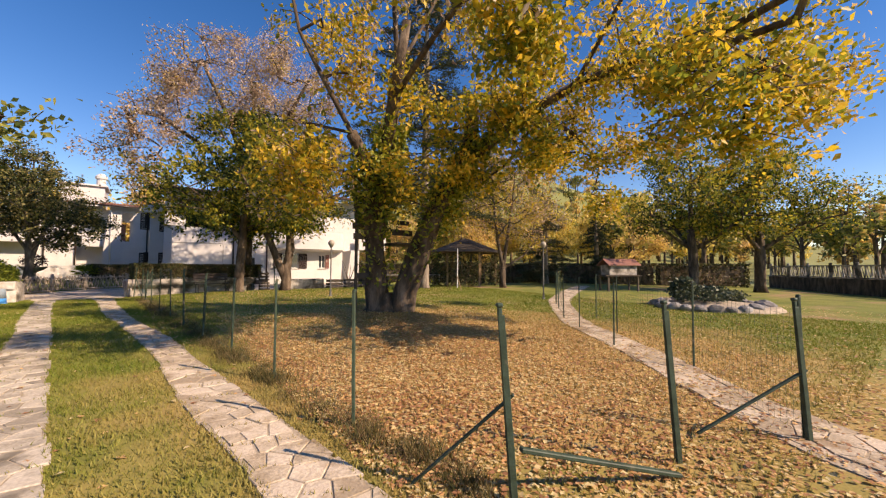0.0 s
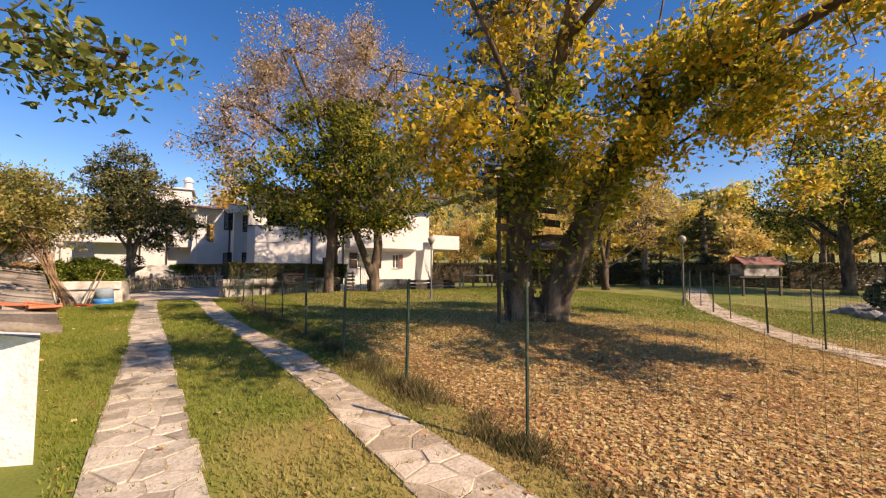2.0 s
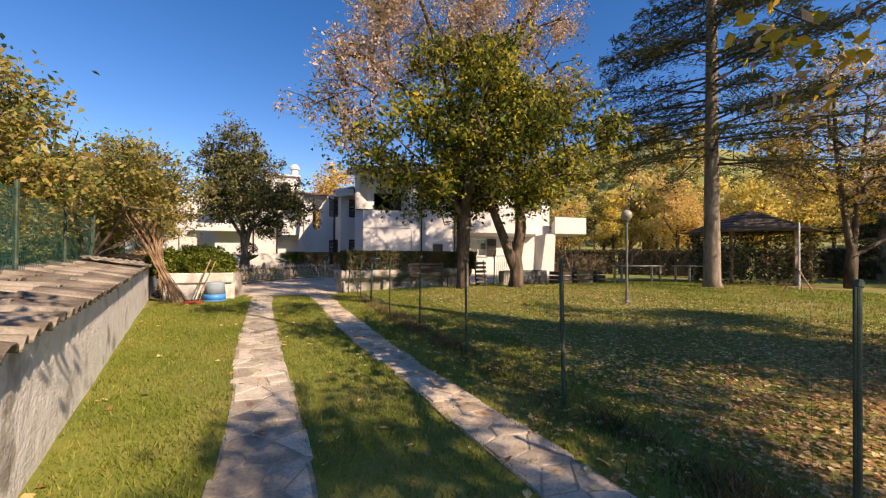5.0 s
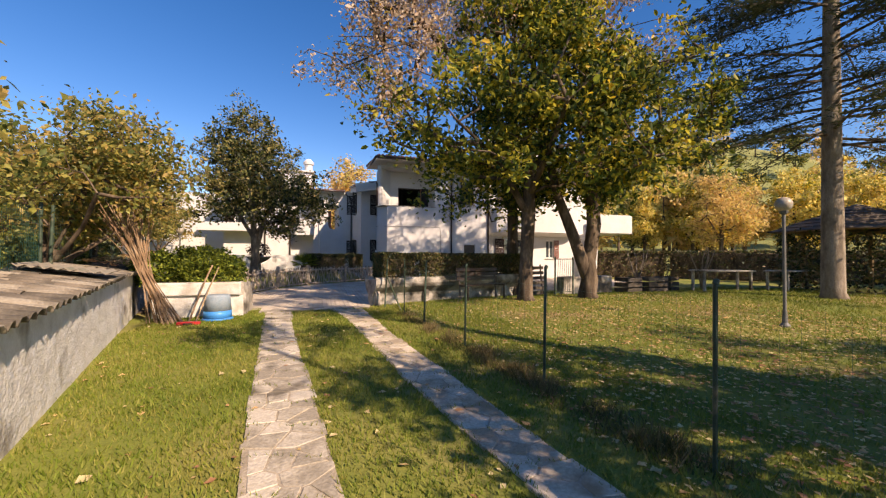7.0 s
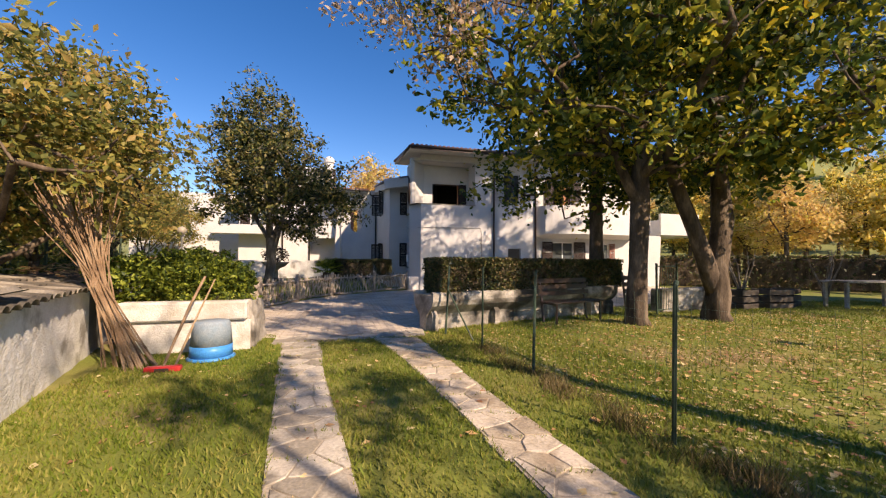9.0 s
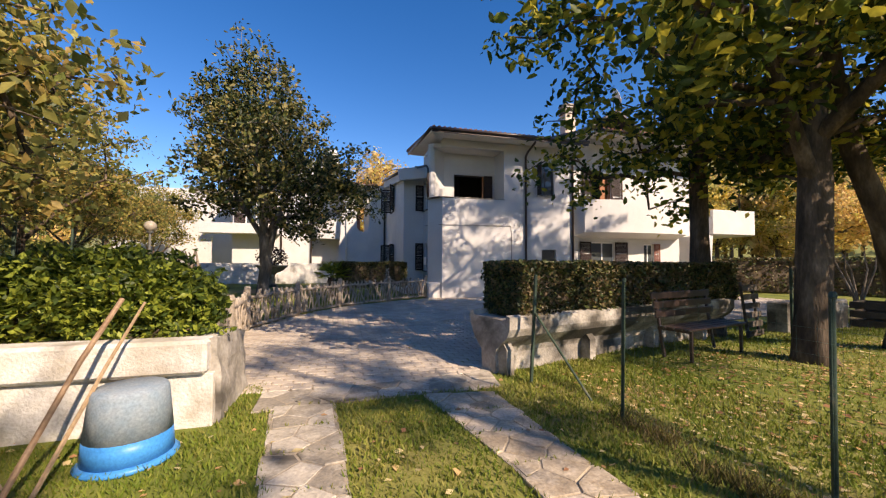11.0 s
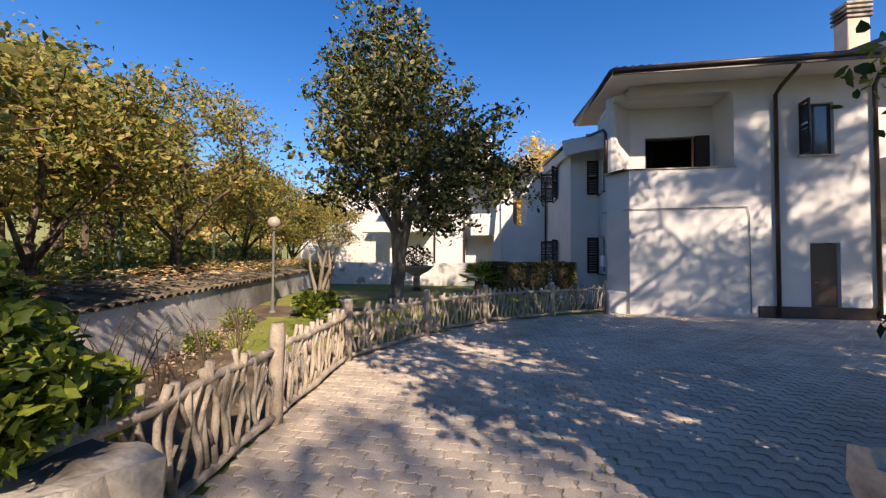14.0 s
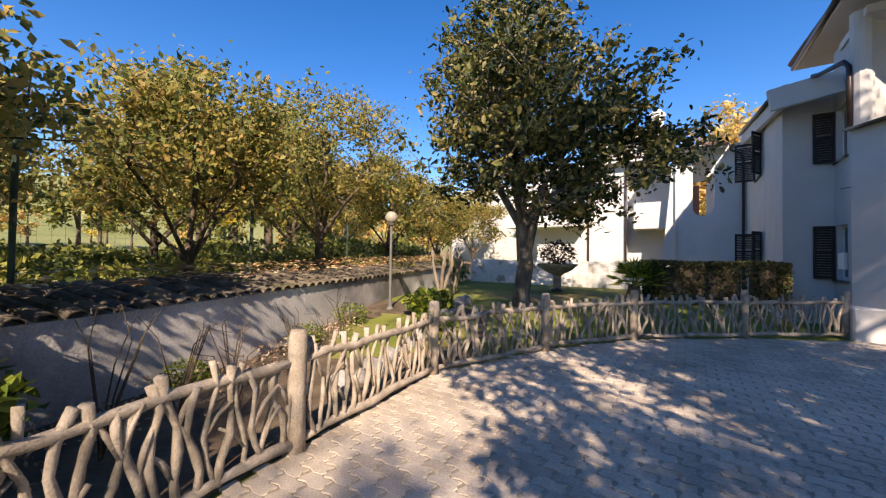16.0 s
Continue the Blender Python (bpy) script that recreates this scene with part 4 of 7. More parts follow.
    window((3.08, 32.45, 3.4), 1.75, 2.1, 0, None, None, M_SHUTTER, M_BROWNMET, False, False)
    window((9.25, F + 0.35, 3.5), 1.1, 2.35, 0, 172, 172, M_SHUTTER, M_WOODDOOR, False)
    put("inner_door", Geo().box(9.35, 9.85, F + 0.62, F + 0.66, 3.5, 5.7), M_WOODDOOR)
    window((9.3, F + 0.35, 1.4), 1.3, 1.2, 0, 172, 172, M_SHUTTER, M_WHITEP)
    window((11.9, F + 0.35, 1.4), 0.6, 1.15, 0, None, 165, M_SHUTRED, M_WHITEP)
    window((1.15, 33.4, 1.25), 0.75, 1.25, -90, 92, None, M_SHUTTER, M_WHITEP)
    window((1.15, 33.4, 4.0), 0.75, 1.2, -90, 92, None, M_SHUTTER, M_WHITEP)
    window((-7.7, 42.3, 3.6), 1.2, 2.0, 0, 172, 172, M_SHUTTER, M_WHITEP)
    window((0.22, 37.83, 1.35), 1.15, 1.25, -90, 95, 150, M_SHUTTER, M_WHITEP)
    window((0.22, 37.83, 4.45), 1.15, 1.35, -90, 95, 150, M_SHUTTER, M_WHITEP)
    # loggia: dark opening with an open leaf, and inner room boxes
    put("loggia_shutter", Geo().box(3.6, 4.0, 32.38, 32.43, 3.25, 5.5), M_SHUTTER)
    put("loggia_frame", Geo().box(3.5, 3.56, 32.38, 32.43, 3.25, 5.45), M_WOODDOOR)
    # ground floor door
    d = put("door", Geo().box(5.93, 6.57, F + 0.08, F + 0.13, 0.17, 2.18), M_BROWNMET)
    put("handle", Geo().tube([(6.0, F + 0.06, 1.15), (6.0, F + 0.03, 1.15), (6.1, F + 0.03, 1.15)], 0.012, 6), M_POLE, d)
    put("door_arch", Geo().box(-1.72, -1.36, 42.45, 42.55, 3.1, 5.1), M_SHUTRED)
    # rooms behind the openings: near-black boxes, the indoor shade put into their colour
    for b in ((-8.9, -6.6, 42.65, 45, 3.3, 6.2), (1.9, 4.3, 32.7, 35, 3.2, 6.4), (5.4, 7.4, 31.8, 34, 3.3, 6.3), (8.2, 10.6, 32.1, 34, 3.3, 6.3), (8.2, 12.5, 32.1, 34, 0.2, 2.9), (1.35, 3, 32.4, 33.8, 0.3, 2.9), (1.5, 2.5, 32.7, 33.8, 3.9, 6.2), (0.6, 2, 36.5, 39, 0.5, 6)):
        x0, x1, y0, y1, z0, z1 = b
        put("dark_room_box", Geo().add([(x0, y1, z0), (x1, y1, z0), (x1, y1, z1), (x0, y1, z1), (x0, y0, z0), (x1, y0, z0), (x1, y0, z1), (x0, y0, z1)], [(0, 1, 2, 3), (0, 3, 7, 4), (1, 5, 6, 2), (0, 4, 5, 1), (3, 2, 6, 7)]), M_ROOMSHADE)
    put("back_wall", Geo().wall((15, 43), (0.5, 43), 0.1, 7.0, 0.3), M_RENDER)


build_house()


# ---- trees ----
def grow(limbs, lobes, n, rng, step=0.45, clump=0):
    """Grows twigs from the limbs to n points in the crown's lobes (centre, radii). Returns node places, parents, radii and the twig ends."""
    P, par = [], []
    for limb in limbs:
        prev = -1
        if len(limb) and len(P):
            q = np.array(limb[0])
            gap = [np.sum((np.array(p) - q) ** 2) for p in P]
            if min(gap) < 0.36:
                prev = int(np.argmin(gap))
                limb = limb[1:]
        for p in limb:
            P.append(tuple(p))
            par.append(prev)
            prev = len(P) - 1
    vol = np.array([l[1][0] * l[1][1] * l[1][2] * (l[2] if len(l) > 2 else 1) for l in lobes])
    pick = rng.choice(len(lobes), n, p=vol / vol.sum())
    u = rng.standard_normal((n, 3))
    u /= np.linalg.norm(u, axis=1, keepdims=True)
    rad = rng.uniform(0.25, 1.0, n) ** 0.45
    C = np.array([lobes[i][0] for i in pick]) + u * rad[:, None] * np.array([lobes[i][1] for i in pick])
    if clump:
        heads = C[:max(1, n // clump)]
        own = rng.integers(0, len(heads), n)
        size = np.mean([l[1][0] for l in lobes]) * 0.14 + 0.12
        C = heads[own] + rng.standard_normal((n, 3)) * np.array([size, size, size * 0.6])
    start = np.array(P)
    order = np.argsort([np.min(np.sum((start - c) ** 2, 1)) for c in C])
    arr = np.zeros((len(P) + n * 9, 3))
    arr[:len(P)] = P
    m = len(P)
    ends = []
    for i in order:
        c = C[i]
        d2 = np.sum((arr[:m] - c) ** 2, 1) + 1.5 * np.maximum(0, arr[:m, 2] - c[2] + 0.1)
        k = int(np.argmin(d2))
        L = math.sqrt(np.sum((arr[k] - c) ** 2))
        s = max(1, min(6, int(L / step)))
        a = arr[k].copy()
        bow = np.array([0, 0, 0.12 * L]) + rng.normal(0, 0.05 * L, 3)
        for j in range(1, s + 1):
            t = j / s
            arr[m] = a + (c - a) * t + bow * 4 * t * (1 - t) * 0.5
            par.append(k)
            k = m
            m += 1
        ends.append(k)
    return arr[:m], par, np.array(ends), C


def skin(name, P, par, base_r, material, min_r=0.006, power=0.45, sides=6):
    """Tubes along the nodes; thickness follows the twigs carried."""
    m = len(P)
    load = np.ones(m) * 0.3
    for i in range(m - 1, -1, -1):
        if par[i] >= 0:
            load[par[i]] += load[i]
    r = np.maximum(min_r, base_r * (load / load.max()) ** power)
    idx = np.array([i for i in range(m) if par[i] >= 0])
    pa = np.array([par[i] for i in idx])
    A, B = P[pa], P[idx]
    ra, rb = np.minimum(r[pa], r[idx] * 1.5), r[idx]
    d = B - A
    d /= np.linalg.norm(d, axis=1, keepdims=True) + 1e-9
    ref = np.where(np.abs(d[:, 2:3]) < 0.8, np.array([[0, 0, 1.0]]), np.array([[1.0, 0, 0]]))
    s = np.cross(d, ref)
    s /= np.linalg.norm(s, axis=1, keepdims=True) + 1e-9
    t = np.cross(d, s)
    ang = np.arange(sides) * 2 * np.pi / sides
    ring = s[:, None] * np.cos(ang)[None, :, None] + t[:, None] * np.sin(ang)[None, :, None]
    V = np.concatenate([A[:, None] - d[:, None] * ra[:, None, None] * 0.3 + ring * ra[:, None, None], B[:, None] + ring * rb[:, None, None]], 1)
    k = np.arange(sides)
    q = np.stack([k, (k + 1) % sides, sides + (k + 1) % sides, sides + k], 1)
    Q = (np.arange(len(idx))[:, None, None] * 2 * sides + q[None]).reshape(-1, 4)
    me = bulk_mesh(name, V.reshape(-1, 3), Q, material)
    me.polygons.foreach_set("use_smooth", np.ones(len(Q), bool))
    return me


def cloud(C, per, spread, rng, squash=0.7, hang=0.0):
    X = np.repeat(C, per, 0) + rng.normal(0, 1, (len(C) * per, 3)) * np.array([spread, spread, spread * squash])
    X[:, 2] -= hang * rng.uniform(0, 1, len(X))
    return X


def tree(name, at, trunk, limbs, lobes, n, crowns, label, seed, bark=None, base_r=0.2, trunk_sides=14, power=0.45, clump=7, oval=False, sides=6):
    """trunk: list of (points, radii); limbs and lobes in metres from the base; crowns: rows of (leaf material, share of twigs, leaves per twig, size, spread, hang, chooser)."""
    rng = np.random.default_rng(seed)
    bark = bark or M_BARK
    t = thing(name, at, label, "tree")
    g = Geo()
    for pts, radii in trunk:
        g.tube(pts, radii, trunk_sides, 0.5)
    part("trunk", g, bark, t, smooth=True)
    P, par, ends, C = grow(limbs, lobes, n, rng, clump=clump)
    part("branchwork", skin("branchwork", P, par, base_r, bark, power=power, sides=sides), bark, t)
    for lm, share, per, size, spread, hang, choose in crowns:
        pick = choose(C, rng) & (rng.uniform(0, 1, n) < share) if choose else rng.uniform(0, 1, n) < share
        X = cloud(C[pick], per, spread, rng, 0.75, hang)
        part("crown", leaf_mesh("crown", X, size, lm, rng, width=0.55 if size > 0.09 else 0.42, oval=oval), lm, t, kind="stuff")
    return t


def bow(p, q, lift, k=5):
    return [tuple(p[i] + (q[i] - p[i]) * j / k + (lift * 4 * (j / k) * (1 - j / k) if i == 2 else 0) for i in range(3)) for j in range(k + 1)]


# big twin-trunked tree with ivy and planks
TWIN = (5.4, 9.3, 0.32)


def twin(*pts):
    """Points of the twin tree, from its foot."""
    return [(x - TWIN[0], y - TWIN[1], z - TWIN[2]) for x, y, z in pts]


def twin_lobes(rows):
    return [(twin(c)[0], r, w) for c, r, w in rows]


tree("twin_trunk_tree", TWIN,
     [(twin((5.16, 9.6, 0.0), (5.18, 9.55, 0.4), (5.13, 9.5, 0.9), (5.0, 9.3, 1.8), (4.88, 9.13, 2.6), (4.65, 8.85, 3.5), (4.2, 8.4, 4.1), (3.64, 8.03, 4.6)), [0.48, 0.36, 0.31, 0.29, 0.27, 0.22, 0.17, 0.13]),
      (twin((4.9, 9.15, 2.5), (4.8, 8.7, 3.6), (4.6, 8.0, 4.8), (4.5, 7.56, 5.5), (4.4, 6.9, 7.0)), [0.23, 0.18, 0.15, 0.13, 0.1]),
      (twin((4.92, 9.2, 2.3), (5.1, 9.1, 3.6), (5.3, 9.0, 5.2), (5.5, 9.1, 7.2)), [0.22, 0.17, 0.14, 0.1]),
      (twin((5.62, 9.05, 0.0), (5.64, 9.02, 0.4), (5.72, 8.95, 0.9), (5.95, 8.6, 1.9), (6.2, 8.15, 3.0), (6.45, 7.7, 3.9), (6.68, 7.3, 4.6), (6.62, 7.1, 6.0)), [0.46, 0.35, 0.3, 0.28, 0.26, 0.22, 0.18, 0.13]),
      (twin((6.55, 7.5, 4.2), (7.0, 6.7, 4.85), (7.37, 6.07, 5.35), (7.8, 4.9, 5.8)), [0.17, 0.14, 0.12, 0.09]),
      (twin((5.4, 9.3, 0.1), (5.4, 9.3, 0.42), (5.41, 9.28, 0.8)), [0.72, 0.42, 0.16])],
     [twin((4.2, 8.4, 4.1), (3.64, 8.03, 4.6), (2.9, 7.9, 5.6), (2.5, 8.3, 6.7), (2.2, 8.5, 8.4)), twin((3.64, 8.03, 4.6), (2.6, 8.6, 4.8), (1.9, 9.1, 5.0)), twin((4.5, 7.56, 5.5), (4.4, 6.9, 7.0), (4.3, 6.4, 8.8)),
      twin((4.5, 7.56, 5.5), (4.5, 5.9, 6.3), (4.45, 4.2, 6.7), (3.9, 3.2, 6.2)), twin((5.3, 9.0, 5.2), (5.5, 9.1, 7.2), (5.2, 8.9, 9.6), (4.4, 9.0, 11.0)), twin((5.5, 9.1, 7.2), (6.4, 9.2, 8.8), (7.3, 9.4, 10.6), (7.8, 9.5, 12.0)), twin((6.68, 7.3, 4.6), (6.62, 7.1, 6.0), (7.0, 7.0, 7.6), (7.3, 6.9, 9.2)),
      twin((7.37, 6.07, 5.35), (7.8, 4.9, 5.8), (8.0, 3.4, 5.9), (7.7, 1.9, 5.6), (7.0, 0.8, 5.4)), twin((7.8, 4.9, 5.8), (8.7, 3.7, 6.1), (9.8, 2.7, 6.1), (10.8, 2.2, 5.9)), twin((7.37, 6.07, 5.35), (8.6, 6.2, 5.6), (10.0, 6.3, 5.5), (11.6, 6.4, 5.0)),
      twin((7.8, 4.9, 5.8), (7.2, 3.4, 6.9), (6.3, 1.6, 7.8), (5.2, 0.4, 8.3), (4.2, 0.1, 8.0)), twin((6.2, 8.15, 3.0), (6.9, 8.0, 3.7), (7.8, 7.8, 4.0)), twin((4.65, 8.85, 3.5), (4.1, 8.6, 3.7), (3.3, 8.8, 4.0))],
     twin_lobes([((7.6, 2.1, 4.5), (1.6, 1.5, 0.9), 0.9), ((7.0, 0.8, 4.9), (1.1, 1.0, 0.6), 0.8), ((9.6, 2.6, 5.7), (2.2, 1.8, 1.1), 1.0), ((3.6, 3.8, 5.7), (1.3, 1.3, 0.8), 0.9), ((4.7, 3.2, 6.9), (2.2, 2.2, 0.8), 0.45), ((4.5, 0.3, 7.8), (1.7, 1.2, 0.9), 0.65), ((6.2, 0.8, 8.4), (1.6, 1.3, 0.8), 0.3), ((3.3, 8.0, 5.0), (1.4, 1.2, 1.5), 1.2), ((2.6, 8.3, 7.0), (1.8, 1.6, 1.6), 0.8),
                 ((2.9, 8.9, 4.0), (0.9, 0.9, 0.7), 1.8), ((4.7, 7.3, 5.3), (1.4, 1.1, 1.6), 1.3), ((4.6, 6.4, 7.4), (1.9, 1.7, 1.3), 0.5), ((5.3, 8.5, 3.9), (1.0, 0.8, 1.1), 1.9), ((6.9, 6.9, 5.0), (1.4, 1.2, 1.3), 1.3), ((8.0, 5.2, 5.6), (1.8, 1.6, 1.1), 1.0), ((7.3, 6.8, 7.2), (2.1, 1.8, 1.3), 0.35), ((9.4, 5.0, 7.2), (2.2, 2.0, 1.1), 0.4),
                 ((9.6, 6.4, 5.1), (2.2, 1.8, 1.2), 0.9), ((11.3, 6.4, 4.4), (1.5, 1.3, 0.8), 1.2), ((3.6, 8.8, 10.4), (3.2, 2.6, 1.5), 0.55), ((7.0, 10.0, 11.2), (3.0, 2.8, 1.6), 0.6), ((6.1, 8.0, 3.9), (0.8, 0.7, 0.9), 1.8)]), 1120,
     [(L_BIG, 0.74, 46, 0.12, 0.21, 0.4, lambda C, r: C[:, 2] < 6.4), (L_BIG, 0.75, 42, 0.12, 0.19, 0.4, lambda C, r: C[:, 2] >= 6.4), (L_BIGG, 0.36, 38, 0.12, 0.22, 0.35, lambda C, r: (C[:, 2] < 5.2) & (C[:, 0] > -2.2)), (L_ORNG, 0.28, 34, 0.1, 0.2, 0.5, lambda C, r: C[:, 0] > 2.5), (L_SEED, 0.4, 34, 0.09, 0.19, 0.6, lambda C, r: C[:, 0] < -1.6)],
     "tall twin-trunked ash with yellow autumn leaves and ivy", 11, base_r=0.13, power=0.5, clump=15)

# ivy on the two trunks, and leaf sprays hanging round the forks
def ivy(at, runs, n, seed, label):
    rng = np.random.default_rng(seed)
    X = []
    for (p, q, r) in runs:
        t = rng.uniform(0, 1, n) ** 0.8
        a = rng.uniform(0, 2 * np.pi, n)
        c = np.array(p)[None] + (np.array(q) - np.array(p))[None] * t[:, None]
        rr = r * (1 + rng.exponential(0.28, n))
        X.append(c + np.stack([rr * np.cos(a), rr * np.sin(a), rng.normal(0, 0.1, n)], 1))
    me = leaf_mesh("ivy", np.concatenate(X) + np.array(at), 0.115, L_BIGG, rng, oval=True)
    return tagged(new("ivy", me), label, "ivy", kind="stuff")


ivy((0, 0, 0), [((4.9, 9.15, 2.4), (4.2, 8.4, 4.2), 0.3), ((6.1, 8.35, 2.5), (6.65, 7.35, 4.6), 0.3), ((5.0, 9.1, 2.7), (5.3, 9.0, 5.2), 0.26), ((4.85, 8.8, 3.2), (4.55, 7.8, 5.0), 0.3), ((6.7, 7.3, 4.5), (7.4, 6.0, 5.4), 0.3)], 1300, 4, "green and yellow ivy climbing the twin trunks")
ivy((0, 0, 0), [((5.15, 9.5, 0.9), (4.9, 9.15, 2.5), 0.31), ((5.75, 8.9, 1.1), (6.1, 8.3, 2.6), 0.3)], 240, 6, "sparse ivy on the lower trunks")

maple_lobes = [((0, 0, 5.0), (3.2, 3.0, 2.3)), ((-2.0, -0.3, 4.6), (2.5, 2.2, 1.5)), ((0.4, 0.2, 6.8), (2.8, 2.6, 1.9)), ((0.2, 2.5, 4.0), (2.2, 1.9, 1.3), 1.5), ((0.5, 2.5, 3.1), (1.4, 1.1, 0.7), 2.2), ((-1.2, 1.6, 4.6), (1.6, 1.6, 1.3))]
tree("maple_tree", (3.6, 20.25, gz(3.6, 20.25)), [([(0, 0, -0.15), (0, 0, 0.15), (0.02, 0, 1.2), (0.05, 0, 2.4), (0.1, 0, 3.6)], [0.3, 0.22, 0.185, 0.17, 0.13])],
     [[(0.05, 0, 2.4), (0.1, 0, 3.6), (0.2, 0.1, 5.2), (0.3, 0.1, 7)], [(0.08, 0, 2.9), (-1.0, -0.2, 3.9), (-2.2, -0.4, 4.7)], [(0.1, 0, 3.4), (1.0, 0.4, 4.6), (1.8, 0.8, 5.6)], [(0.1, 0, 3.0), (0.0, -1.2, 4.0), (-0.2, -2.2, 4.8)]],
     maple_lobes, 500, [(L_GREEN, 0.92, 52, 0.135, 0.2, 0.3, None), (L_BIG, 0.05, 22, 0.13, 0.3, 0.2, None)], "green maple with dense drooping leaves on the lawn", 21, base_r=0.16, oval=True, clump=7)
tree("maple_tree", (5.75, 20.3, gz(5.75, 20.3)), [([(0, 0, -0.15), (0, 0, 0.15), (0, 0, 0.55), (0.02, 0, 1.1), (0.15, 0.0, 2.2), (0.1, 0, 3.5)], [0.36, 0.27, 0.25, 0.22, 0.19, 0.14]), ([(0, 0, 0.5), (-0.2, 0, 0.95), (-0.6, 0, 1.9), (-1.0, 0.1, 3.0), (-1.3, 0.1, 4.0)], [0.2, 0.19, 0.16, 0.14, 0.1])],
     [[(0.02, 0, 1.1), (0.15, 0, 2.2), (0.1, 0, 3.5), (0.2, 0.2, 5.5), (0.3, 0.3, 7.5)], [(-0.6, 0, 1.9), (-1.0, 0.1, 3.0), (-1.3, 0.1, 4.0), (-1.5, 0.1, 5.5)], [(0.1, 0, 3.3), (1.4, 0, 4.4), (2.6, 0, 5.0)], [(0.1, 0, 3.0), (0.4, -1.3, 4.0), (0.6, -2.6, 4.6)]],
     [((0.6, -0.2, 5.0), (3.1, 3.0, 2.2)), ((0, 0, 6.8), (2.8, 2.6, 2.0)), ((1.9, -0.6, 4.9), (2.0, 2.0, 1.0))], 370, [(L_GREEN, 0.9, 52, 0.135, 0.2, 0.3, None), (L_BIG, 0.12, 24, 0.13, 0.3, 0.2, None)], "forked green maple with two leaning stems", 22, base_r=0.17, oval=True, clump=8)
tree("seed_laden_tree", (4.4, 22.6, gz(4.4, 22.6)), [([(0, 0, -0.15), (0, 0, 2), (0, 0, 5.0), (0.1, 0, 8.0)], [0.24, 0.18, 0.15, 0.1])],
     [[(0, 0, 5.0), (0.1, 0, 8.0), (0, 0, 11)], [(0, 0, 5.0), (-2.0, -1.0, 7.0), (-4.0, -1.8, 8.0), (-4.9, -1.9, 8.0)], [(0, 0, 6), (2.2, -0.6, 8), (4, -1, 9.5)], [(0, 0, 6), (-1.5, -1.5, 9), (-2.6, -2, 11)], [(0, 0, 6), (1.2, -2, 9), (2.0, -3, 11)]],
     [((-4.7, -1.8, 7.0), (1.5, 1.5, 1.9), 1.5), ((-3.6, -1.6, 9.2), (1.6, 1.8, 2.0)), ((-1.8, -1.4, 10.4), (2.6, 2.4, 2.6)), ((1.2, -1.2, 11.4), (3.0, 2.6, 2.6)), ((3.4, -1.2, 9.2), (2.0, 2.0, 2.2))], 760, [(L_SEED, 0.9, 54, 0.1, 0.17, 0.75, None), (L_BIG, 0.14, 40, 0.09, 0.3, 0.3, None)], "tall tree hung with dry tan seed clusters", 23, base_r=0.15)
# magnolia in the raised garden
tree("magnolia_tree", (-4.85, 29.4, gz(-4.85, 29.4)), [([(0, 0, -0.15), (0, 0, 0.2), (0.03, 0, 0.9), (0.0, 0, 1.7), (-0.05, 0, 2.8)], [0.26, 0.19, 0.165, 0.15, 0.11]), ([(0.02, 0, 0.9), (0.2, 0.05, 1.7), (0.4, 0.1, 2.6)], [0.1, 0.09, 0.07])],
     [[(0, 0, 1.7), (-0.05, 0, 2.8), (0, 0, 4.5), (0, 0, 6.6)], [(0.2, 0.05, 1.7), (0.4, 0.1, 2.6), (0.9, 0.2, 3.6), (1.2, 0.2, 4.6)], [(-0.03, 0, 2.2), (-0.9, 0, 3.2), (-1.5, 0, 4.2)], [(0, 0, 2.2), (0, -0.9, 3.2), (0, -1.4, 4.2)]],
     [((0.45, 0, 3.45), (2.6, 2.5, 1.4)), ((0.0, 0, 4.7), (2.45, 2.3, 1.4)), ((0.0, 0, 6.0), (1.6, 1.5, 1.2), 1.7)], 800, [(L_MAGN, 0.92, 38, 0.115, 0.15, 0.05, None), (L_ORCH, 0.1, 16, 0.11, 0.18, 0.05, None)], "evergreen magnolia with glossy leaves in the raised garden", 24, bark=M_BARKG, base_r=0.12, oval=True, clump=6)


def orchard(at, s, seed, lean=(0, 0), label="small fruit tree with yellowing autumn leaves behind the wall", name="fruit_tree"):
    r = random.Random(seed)
    lx, ly = lean
    return tree(name, (*at, gz(*at)), [([(0, 0, -0.15), (0, 0, 0.4 * s), (lx * 0.3, ly * 0.3, 1.2 * s), (lx * 0.5, ly * 0.5, 1.7 * s)], [0.15 * s, 0.115 * s, 0.1 * s, 0.08 * s])],
                [[(lx * 0.3, ly * 0.3, 1.2 * s), (lx * 0.5, ly * 0.5, 1.7 * s), (lx + 0.2, ly, 3.0 * s), (lx, ly, 4.3 * s)]] + [[(lx * 0.4, ly * 0.4, 1.4 * s), (lx + 0.9 * s * math.cos(a), ly + 0.9 * s * math.sin(a), 2.2 * s), (lx + 1.9 * s * math.cos(a), ly + 1.9 * s * math.sin(a), 2.9 * s)] for a in (r.uniform(0, 1), 2 + r.uniform(0, 1), 4 + r.uniform(0, 1), 5.4)],
                [((lx, ly, 3.4 * s), (2.3 * s, 2.3 * s, 1.15 * s)), ((lx + 0.2, ly, 4.4 * s), (1.6 * s, 1.6 * s, 1.0 * s))], 270, [(L_ORCH, 0.8, 48, 0.095, 0.17, 0.2, None), (L_WOODS, 0.4, 34, 0.095, 0.2, 0.15, None)], label, seed, base_r=0.09 * s)


